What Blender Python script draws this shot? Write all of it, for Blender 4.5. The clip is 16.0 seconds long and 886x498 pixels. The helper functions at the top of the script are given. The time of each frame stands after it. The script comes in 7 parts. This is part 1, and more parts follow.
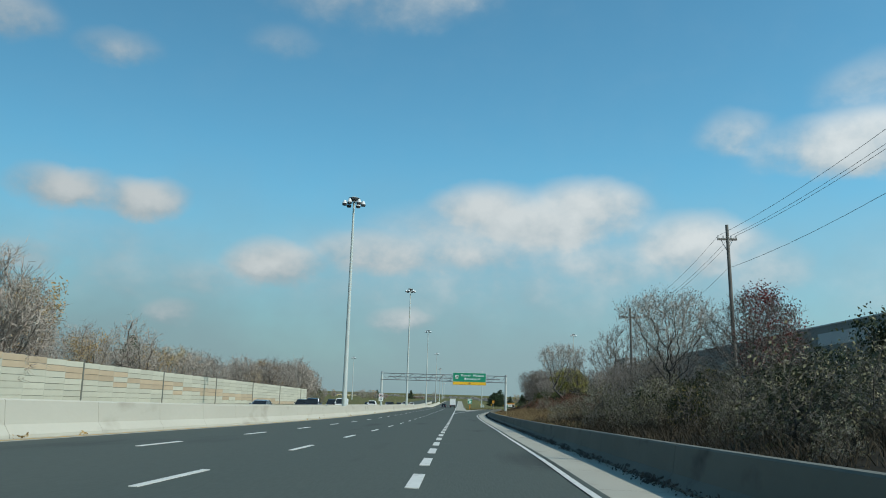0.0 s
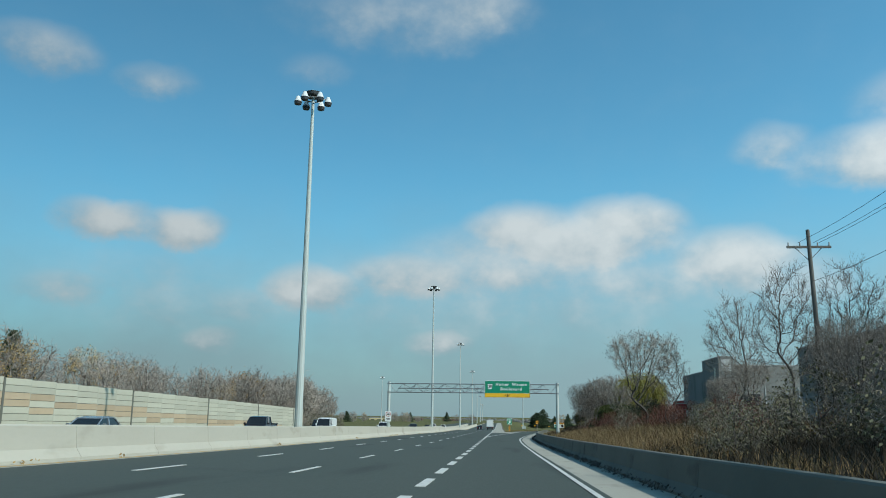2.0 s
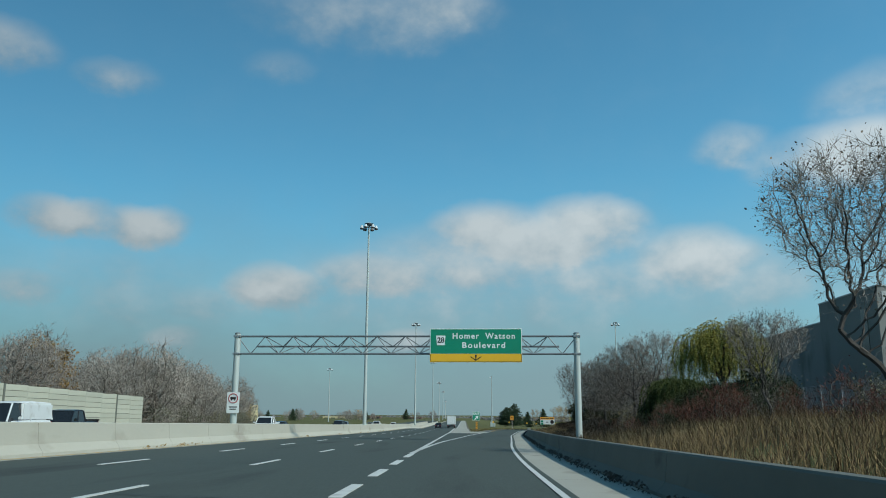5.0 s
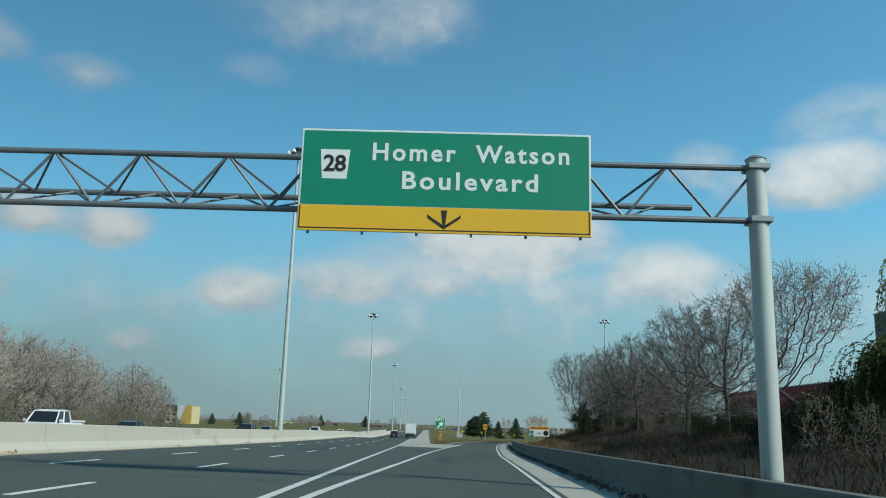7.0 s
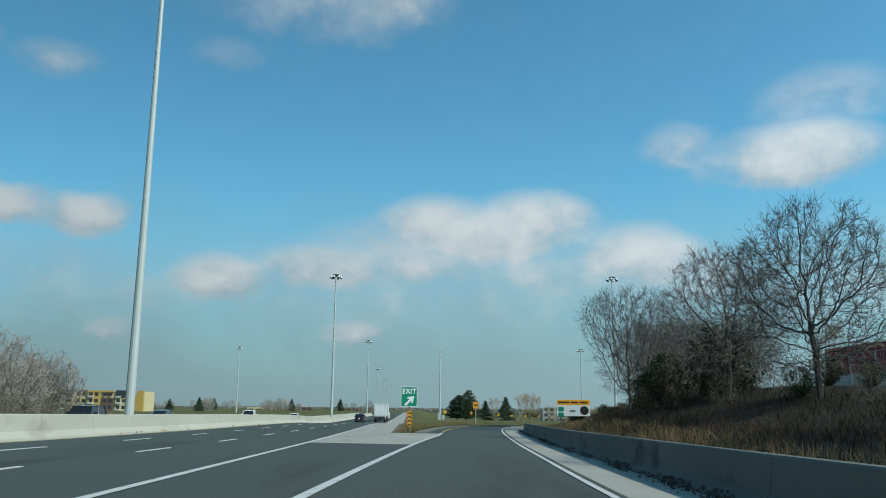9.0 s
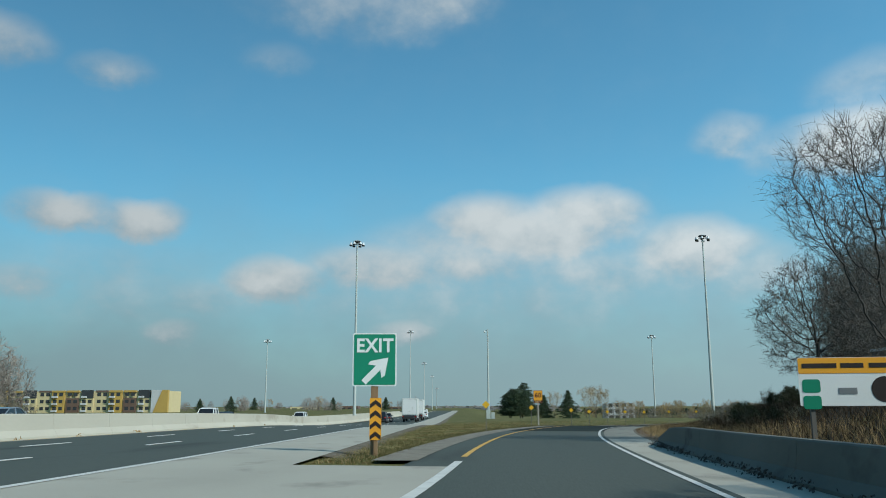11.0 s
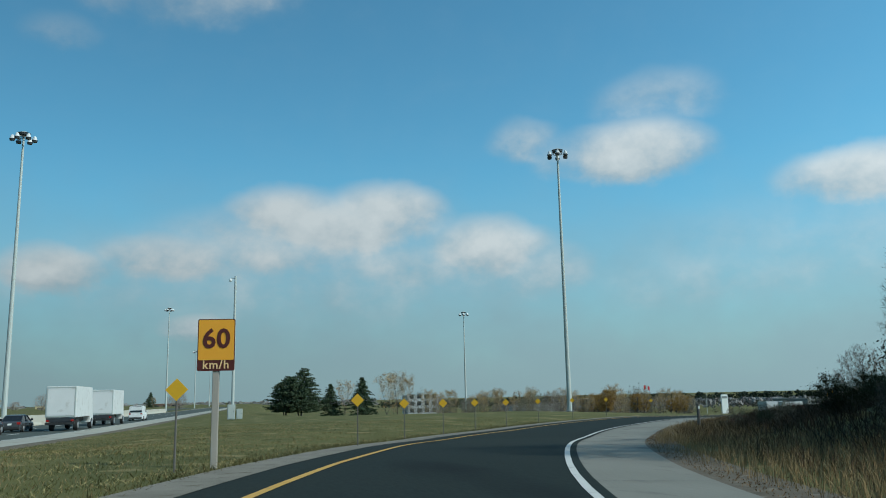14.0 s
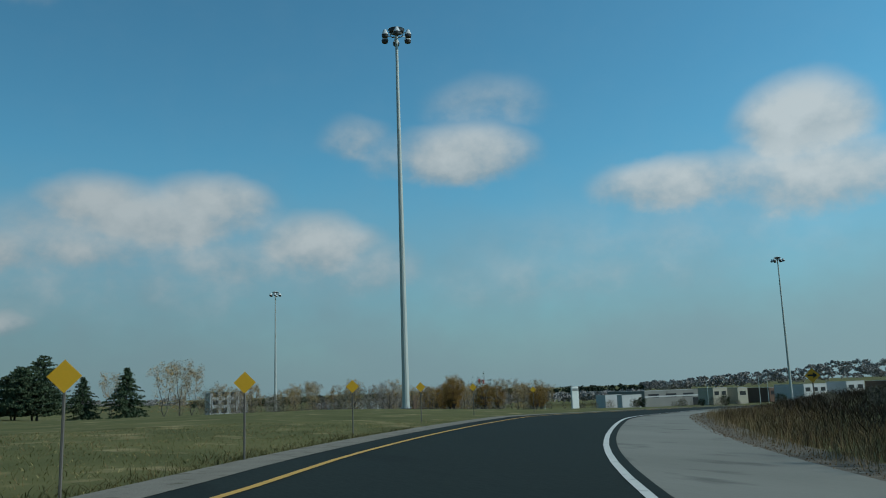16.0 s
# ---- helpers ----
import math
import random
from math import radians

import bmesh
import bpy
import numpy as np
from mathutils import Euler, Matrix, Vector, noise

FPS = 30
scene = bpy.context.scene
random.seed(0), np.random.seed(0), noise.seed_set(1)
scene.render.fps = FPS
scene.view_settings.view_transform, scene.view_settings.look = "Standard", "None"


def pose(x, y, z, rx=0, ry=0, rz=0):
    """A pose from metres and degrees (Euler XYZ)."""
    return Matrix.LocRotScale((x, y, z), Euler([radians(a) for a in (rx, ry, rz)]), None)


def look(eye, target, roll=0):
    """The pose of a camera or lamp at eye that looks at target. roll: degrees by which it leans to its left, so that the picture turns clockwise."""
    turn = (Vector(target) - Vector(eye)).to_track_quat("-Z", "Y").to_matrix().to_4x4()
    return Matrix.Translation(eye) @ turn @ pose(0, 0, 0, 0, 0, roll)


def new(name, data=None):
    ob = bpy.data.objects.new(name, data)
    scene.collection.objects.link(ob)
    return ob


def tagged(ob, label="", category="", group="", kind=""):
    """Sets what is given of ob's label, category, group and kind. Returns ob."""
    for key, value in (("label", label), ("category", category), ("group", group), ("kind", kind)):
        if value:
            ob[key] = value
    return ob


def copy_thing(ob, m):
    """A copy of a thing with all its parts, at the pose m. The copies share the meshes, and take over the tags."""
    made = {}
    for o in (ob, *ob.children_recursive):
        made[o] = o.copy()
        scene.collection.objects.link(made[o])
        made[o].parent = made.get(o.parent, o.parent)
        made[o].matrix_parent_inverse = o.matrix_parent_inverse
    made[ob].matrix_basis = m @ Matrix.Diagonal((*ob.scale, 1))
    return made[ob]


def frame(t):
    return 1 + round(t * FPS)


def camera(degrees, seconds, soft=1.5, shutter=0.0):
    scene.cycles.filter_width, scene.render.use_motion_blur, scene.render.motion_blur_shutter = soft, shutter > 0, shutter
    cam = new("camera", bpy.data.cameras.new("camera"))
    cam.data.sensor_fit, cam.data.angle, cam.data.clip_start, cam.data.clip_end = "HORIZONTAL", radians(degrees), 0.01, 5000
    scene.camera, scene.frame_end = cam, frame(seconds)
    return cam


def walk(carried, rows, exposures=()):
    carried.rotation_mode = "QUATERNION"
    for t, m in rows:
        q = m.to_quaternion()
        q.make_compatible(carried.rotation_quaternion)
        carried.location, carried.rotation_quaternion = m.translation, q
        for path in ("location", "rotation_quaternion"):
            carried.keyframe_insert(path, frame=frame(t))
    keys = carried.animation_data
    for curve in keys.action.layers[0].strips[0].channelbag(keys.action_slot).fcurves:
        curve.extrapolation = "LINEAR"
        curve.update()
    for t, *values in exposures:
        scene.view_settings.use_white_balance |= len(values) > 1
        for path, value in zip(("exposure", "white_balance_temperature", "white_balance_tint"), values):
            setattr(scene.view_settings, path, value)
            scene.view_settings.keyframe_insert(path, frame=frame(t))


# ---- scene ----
cam = camera(56.8, 16.0, 1.0)
PATH = [
    (0, (3.361, 7.559, 1.271), (3.261, 9.526, 1.619), 1.7),
    (0.5, (3.258, 18.887, 1.02), (3.125, 20.848, 1.393), 1.3),
    (1, (3.182, 30.202, 0.771), (3.017, 32.157, 1.155), 1.2),
    (1.5, (3.09, 41.451, 0.534), (2.909, 43.403, 0.926), 0.9),
    (2, (2.959, 52.608, 0.313), (2.772, 54.559, 0.713), 0.7),
    (2.5, (2.782, 63.666, 0.112), (2.592, 65.618, 0.505), 0.3),
    (3, (2.565, 74.628, -0.069), (2.381, 76.581, 0.324), 0.1),
    (3.5, (2.321, 85.508, -0.232), (2.157, 87.463, 0.157), 0.0),
    (4, (2.067, 96.323, -0.379), (1.92, 98.28, 0.009), 0.0),
    (6.5, (1.185, 150.003, -1.005), (1.151, 151.959, -0.586), 1.2),
    (7, (1.163, 160.732, -1.129), (1.135, 162.687, -0.709), 1.7),
    (7.5, (1.201, 171.46, -1.257), (1.19, 173.417, -0.843), 1.5),
    (8, (1.301, 182.18, -1.388), (1.307, 184.138, -0.983), 1.0),
    (8.5, (1.459, 192.876, -1.522), (1.482, 194.84, -1.142), 0.6),
    (9, (1.674, 203.535, -1.657), (1.698, 205.498, -1.276), 0.5),
    (9.5, (1.946, 214.137, -1.79), (1.915, 216.099, -1.405), 0.4),
    (9.7, (2.071, 218.357, -1.842), (1.996, 220.318, -1.453), 0.6),
    (11.8, (4.148, 261.641, -2.303), (4.053, 263.607, -1.944), -0.4),
    (12, (4.45, 265.641, -2.335), (4.404, 267.609, -1.98), -0.5),
    (12.5, (5.329, 275.534, -2.409), (5.434, 277.5, -2.056), -1.1),
    (13, (6.423, 285.27, -2.473), (6.654, 287.226, -2.123), -1.3),
    (13.5, (7.79, 294.85, -2.534), (8.096, 296.794, -2.176), -1.1),
    (14, (9.496, 304.277, -2.603), (9.879, 306.207, -2.246), -1.3),
    (14.5, (11.618, 313.559, -2.694), (12.095, 315.472, -2.356), -2.1),
    (15, (14.239, 322.707, -2.827), (14.811, 324.593, -2.487), -2.6),
    (15.5, (17.449, 331.731, -3.028), (18.129, 333.581, -2.685), -2.5),
    (16, (21.341, 340.643, -3.334), (22.121, 342.453, -2.993), -2.0),
]
walk(cam, [(t, look(eye, target, roll)) for t, eye, target, roll in PATH], [
    (0.0, 0.08, 6500, 10), (2.0, 0.08, 6350, 8), (3.0, 0.04, 6200, 7), (3.5, 0.0, 6200, 7), (4.0, -0.17, 6100, 6), (6.5, 0.04, 6450, 9), (7.0, 0.06, 6400, 8), (7.5, -0.2, 6200, 7),
    (8.0, 0.06, 6300, 8), (9.5, 0.02, 6250, 7), (12.0, 0.03, 6450, 10), (12.5, -0.02, 6450, 10), (13.0, -0.12, 6450, 9), (14.0, -0.08, 6250, 7), (15.0, -0.14, 6250, 7),
    (15.5, -0.2, 6250, 7), (16.0, -0.5, 6150, 6)])

# ---------------------------------------------------------------- world, sun, exposure
SUN_AZ, SUN_EL = radians(123.0), radians(38.5)   # clockwise from +y, above the horizon

world = bpy.data.worlds.new("world")
scene.world = world
world.use_nodes = True
WT = world.node_tree
WT.nodes.clear()


def wnode(kind, **inputs):
    n = WT.nodes.new(kind)
    for key, value in inputs.items():
        setattr(n, key, value)
    return n


def wmath(op, a, b=0.0, c=0.0, clamp=False):
    n = WT.nodes.new("ShaderNodeMath")
    n.operation, n.use_clamp = op, clamp
    for slot, v in zip(n.inputs, (a, b, c)):
        if isinstance(v, (int, float)):
            slot.default_value = v
        else:
            WT.links.new(v, slot)
    return n.outputs[0]


def wmix(fac, a, b):
    n = WT.nodes.new("ShaderNodeMix")
    n.data_type = "RGBA"
    for slot, v in ((n.inputs[0], fac), (n.inputs[6], a), (n.inputs[7], b)):
        if isinstance(v, (int, float, tuple)):
            slot.default_value = v
        else:
            WT.links.new(v, slot)
    return n.outputs[2]


sky = wnode("ShaderNodeTexSky", sky_type="NISHITA", sun_disc=False, sun_elevation=SUN_EL, sun_rotation=SUN_AZ,
            air_density=1.0, dust_density=0.6, ozone_density=2.2, altitude=300.0)
coords = wnode("ShaderNodeTexCoord")
split = wnode("ShaderNodeSeparateXYZ")
WT.links.new(coords.outputs["Generated"], split.inputs[0])
dx, dy, dz = split.outputs
DEG = 180.0 / math.pi
az = wmath("MULTIPLY", wmath("ARCTAN2", dx, dy), DEG)
el = wmath("MULTIPLY", wmath("ARCSINE", dz), DEG)
puff = wnode("ShaderNodeTexNoise", noise_dimensions="3D")
flat_v = wnode("ShaderNodeVectorMath", operation="MULTIPLY_ADD")
flat_v.inputs[1].default_value = (1.0, 1.0, 1.3)
flat_v.inputs[2].default_value = (3.3, 1.7, 0.6)
WT.links.new(coords.outputs["Generated"], flat_v.inputs[0])
puff.inputs["Scale"].default_value, puff.inputs["Detail"].default_value, puff.inputs["Roughness"].default_value = 21.0, 6.0, 0.56
WT.links.new(flat_v.outputs[0], puff.inputs["Vector"])
wisp = wnode("ShaderNodeTexNoise", noise_dimensions="3D")
wisp.inputs["Scale"].default_value, wisp.inputs["Detail"].default_value, wisp.inputs["Roughness"].default_value = 6.5, 4.0, 0.55
WT.links.new(flat_v.outputs[0], wisp.inputs["Vector"])
warp = wmath("SUBTRACT", puff.outputs["Fac"], 0.5)
warp2 = wmath("SUBTRACT", wisp.outputs["Fac"], 0.5)
# clouds: azimuth, elevation, half width, half height in degrees, density
CLOUDS = [
    (3.6, 11.9, 8.0, 2.2, 1.0), (0.2, 12.6, 4.6, 1.9, 1.0), (7.0, 12.9, 4.4, 2.0, 1.0), (-14.4, 8.6, 3.7, 1.6, 1.0), (-7.2, 9.6, 5.8, 1.7, 0.85), (-1.0, 9.8, 7.0, 1.8, 0.75),
    (14.2, 10.2, 4.8, 2.2, 0.9), (18.2, 8.6, 3.6, 1.9, 0.6), (8.0, 9.2, 9.0, 1.9, 0.6), (-19.0, 7.2, 5.0, 1.7, 0.45),
    (-28.2, 12.4, 3.5, 1.35, 0.9), (-23.6, 12.1, 2.9, 1.45, 0.95), (-30.0, 7.9, 3.4, 1.3, 0.6), (-24.5, 7.0, 3.6, 1.6, 0.4), (1.0, 10.9, 10.5, 2.4, 0.72), (-21.5, 4.8, 2.0, 0.9, 0.6), (-5.7, 5.1, 2.5, 0.9, 0.65),
    (-8.7, 27.4, 9.5, 2.6, 0.5), (-3.5, 28.2, 5.5, 2.2, 0.55), (-26.0, 21.6, 2.9, 1.1, 0.5), (-15.0, 23.4, 2.8, 1.2, 0.36), (-33.2, 22.4, 3.8, 1.7, 0.65), (0.0, 8.6, 20.0, 3.6, 0.42), (-26.0, 8.4, 9.0, 3.4, 0.34), (38.0, 9.5, 16.0, 3.6, 0.34),
    (17.7, 17.7, 2.8, 1.5, 0.6), (26.9, 19.8, 4.6, 1.9, 0.52), (-26.0, 12.1, 3.2, 1.1, 0.7), (25.2, 16.5, 5.2, 2.1, 1.0), (21.0, 16.4, 3.4, 1.6, 0.6),
    (48.0, 16.2, 4.4, 2.9, 1.15), (39.0, 13.3, 5.2, 1.8, 1.0), (48.8, 12.8, 7.0, 2.3, 0.95), (44.0, 13.2, 5.0, 1.9, 0.8), (30.0, 7.6, 9.0, 2.2, 0.4),
    (75.0, 16.0, 12.0, 4.0, 0.8), (-60.0, 14.0, 12.0, 4.0, 0.6), (130.0, 20.0, 14.0, 4.0, 0.6), (-120.0, 18.0, 14.0, 4.0, 0.6),
]
total = crest = None
du = wmath("MULTIPLY", warp2, 2.2)
dv = wmath("ADD", wmath("MULTIPLY", warp, 1.7), wmath("MULTIPLY", warp2, 0.9))
for ca, ce, cw, ch, dens in CLOUDS:
    u = wmath("DIVIDE", wmath("ADD", wmath("SUBTRACT", az, ca), du), cw * 1.22)
    v = wmath("DIVIDE", wmath("ADD", wmath("SUBTRACT", el, ce), dv), ch * 1.3)
    uu = wmath("MULTIPLY", u, u)
    m = wmath("MULTIPLY", wmath("SUBTRACT", 1.0, wmath("MULTIPLY_ADD", v, v, uu), clamp=True), dens)
    w = wmath("SUBTRACT", v, 0.42)
    c = wmath("MULTIPLY", wmath("SUBTRACT", 1.0, wmath("MULTIPLY_ADD", w, w, uu), clamp=True), dens)
    total = m if total is None else wmath("SMOOTH_MAX", total, m, 0.12)
    crest = c if crest is None else wmath("MAXIMUM", crest, c)
dense = wnode("ShaderNodeMapRange", interpolation_type="SMOOTHSTEP")
dense.inputs["From Min"].default_value, dense.inputs["From Max"].default_value = 0.0, 1.0
WT.links.new(wmath("MULTIPLY_ADD", warp, wmath("MULTIPLY", total, 1.5, clamp=True), total), dense.inputs["Value"])
# haze that thickens towards the horizon
haze = wnode("ShaderNodeMapRange", interpolation_type="SMOOTHSTEP")
haze.inputs["From Min"].default_value, haze.inputs["From Max"].default_value = 17.0, 1.0
WT.links.new(wmath("ADD", el, wmath("MULTIPLY", warp2, 7.0)), haze.inputs["Value"])
tint = wmix(1.0, sky.outputs["Color"], (0.52, 1.02, 0.98, 1.0))
WT.nodes[-1].blend_type = "MULTIPLY"
hazed = wmix(wmath("MULTIPLY", haze.outputs["Result"], 0.92), tint, (1.68, 2.36, 2.66, 1.0))
lit = wmath("ADD", wmath("MULTIPLY", crest, 0.95), wmath("MULTIPLY", warp, 1.3), clamp=True)
shade = wmix(lit, (2.45, 2.98, 3.22, 1.0), (4.2, 4.52, 4.55, 1.0))
clouded = wmix(wmath("MULTIPLY", dense.outputs["Result"], 0.95), hazed, shade)
back = wnode("ShaderNodeBackground")
back.inputs["Strength"].default_value = 0.14
# plain brightness gradient over the sky, dimmer to the left, brighter to the right
side = wmath("ADD", 1.0, wmath("MULTIPLY", dx, 0.36))
comb = wnode("ShaderNodeCombineColor")
for slot in comb.inputs:
    WT.links.new(side, slot)
clouded = wmix(1.0, clouded, comb.outputs[0])
WT.nodes[-1].blend_type = "MULTIPLY"
WT.links.new(clouded, back.inputs["Color"])
wout = wnode("ShaderNodeOutputWorld")
WT.links.new(back.outputs[0], wout.inputs["Surface"])

sun = new("sun", bpy.data.lights.new("sun", "SUN"))
sun.data.energy, sun.data.angle, sun.data.color = 3.6, radians(0.6), (1.0, 0.97, 0.86)
sun.matrix_world = look((0, 0, 60), (0 - math.sin(SUN_AZ) * math.cos(SUN_EL), 0 - math.cos(SUN_AZ) * math.cos(SUN_EL), 60 - math.sin(SUN_EL)))

# ---------------------------------------------------------------- materials


def mat(name, a, b=None, rough=0.8, metal=0.0, scale=1.0, fine=40.0, bump=0.0, c=None, stretch=(1, 1, 1), spread=0.25, spec=0.5, per_object=0.0):
    """A procedural surface: colours a and b mixed by noise at two scales, c as sparse stains, a fine bump."""
    m = bpy.data.materials.new(name)
    m.use_nodes = True
    t = m.node_tree
    bsdf = t.nodes["Principled BSDF"]
    bsdf.inputs["Metallic"].default_value = metal
    bsdf.inputs["Specular IOR Level"].default_value = spec
    co = t.nodes.new("ShaderNodeTexCoord")
    mp = t.nodes.new("ShaderNodeMapping")
    mp.inputs["Scale"].default_value = stretch
    t.links.new(co.outputs["Object"], mp.inputs["Vector"])

    def tex(s, detail=4.0):
        n = t.nodes.new("ShaderNodeTexNoise")
        n.inputs["Scale"].default_value, n.inputs["Detail"].default_value = s, detail
        t.links.new(mp.outputs[0], n.inputs["Vector"])
        return n.outputs["Fac"]

    def ramp(src, lo, hi):
        n = t.nodes.new("ShaderNodeMapRange")
        n.inputs["From Min"].default_value, n.inputs["From Max"].default_value = lo, hi
        t.links.new(src, n.inputs["Value"])
        return n.outputs["Result"]

    def mix(fac, x, y):
        n = t.nodes.new("ShaderNodeMix")
        n.data_type = "RGBA"
        for slot, v in ((n.inputs[0], fac), (n.inputs[6], x), (n.inputs[7], y)):
            if isinstance(v, tuple):
                slot.default_value = (*v, 1.0)
            elif isinstance(v, float):
                slot.default_value = v
            else:
                t.links.new(v, slot)
        return n.outputs[2]

    b = b or tuple(v * 0.75 for v in a)
    big, small = tex(scale), tex(fine)
    col = mix(ramp(big, 0.5 - spread, 0.5 + spread), a, b)
    grain = mix(ramp(small, 0.25, 0.75), tuple(v * 0.85 for v in a), tuple(min(1.0, v * 1.12) for v in b))
    col = mix(0.4, col, grain)
    if c:
        col = mix(ramp(tex(scale * 2.3, 6.0), 0.58, 0.72), col, c)
    if per_object:
        info = t.nodes.new("ShaderNodeObjectInfo")
        hsv = t.nodes.new("ShaderNodeHueSaturation")
        rng = t.nodes.new("ShaderNodeMapRange")
        rng.inputs["To Min"].default_value, rng.inputs["To Max"].default_value = 1 - per_object, 1 + per_object
        t.links.new(info.outputs["Random"], rng.inputs["Value"])
        t.links.new(rng.outputs["Result"], hsv.inputs["Value"])
        t.links.new(col, hsv.inputs["Color"])
        col = hsv.outputs["Color"]
    t.links.new(col, bsdf.inputs["Base Color"])
    r = t.nodes.new("ShaderNodeMapRange")
    r.inputs["To Min"].default_value, r.inputs["To Max"].default_value = max(0.02, rough - 0.12), min(1.0, rough + 0.1)
    t.links.new(big, r.inputs["Value"])
    t.links.new(r.outputs["Result"], bsdf.inputs["Roughness"])
    if bump:
        bp = t.nodes.new("ShaderNodeBump")
        bp.inputs["Strength"].default_value, bp.inputs["Distance"].default_value = bump, 0.02
        t.links.new(small, bp.inputs["Height"])
        t.links.new(bp.outputs["Normal"], bsdf.inputs["Normal"])
    return m


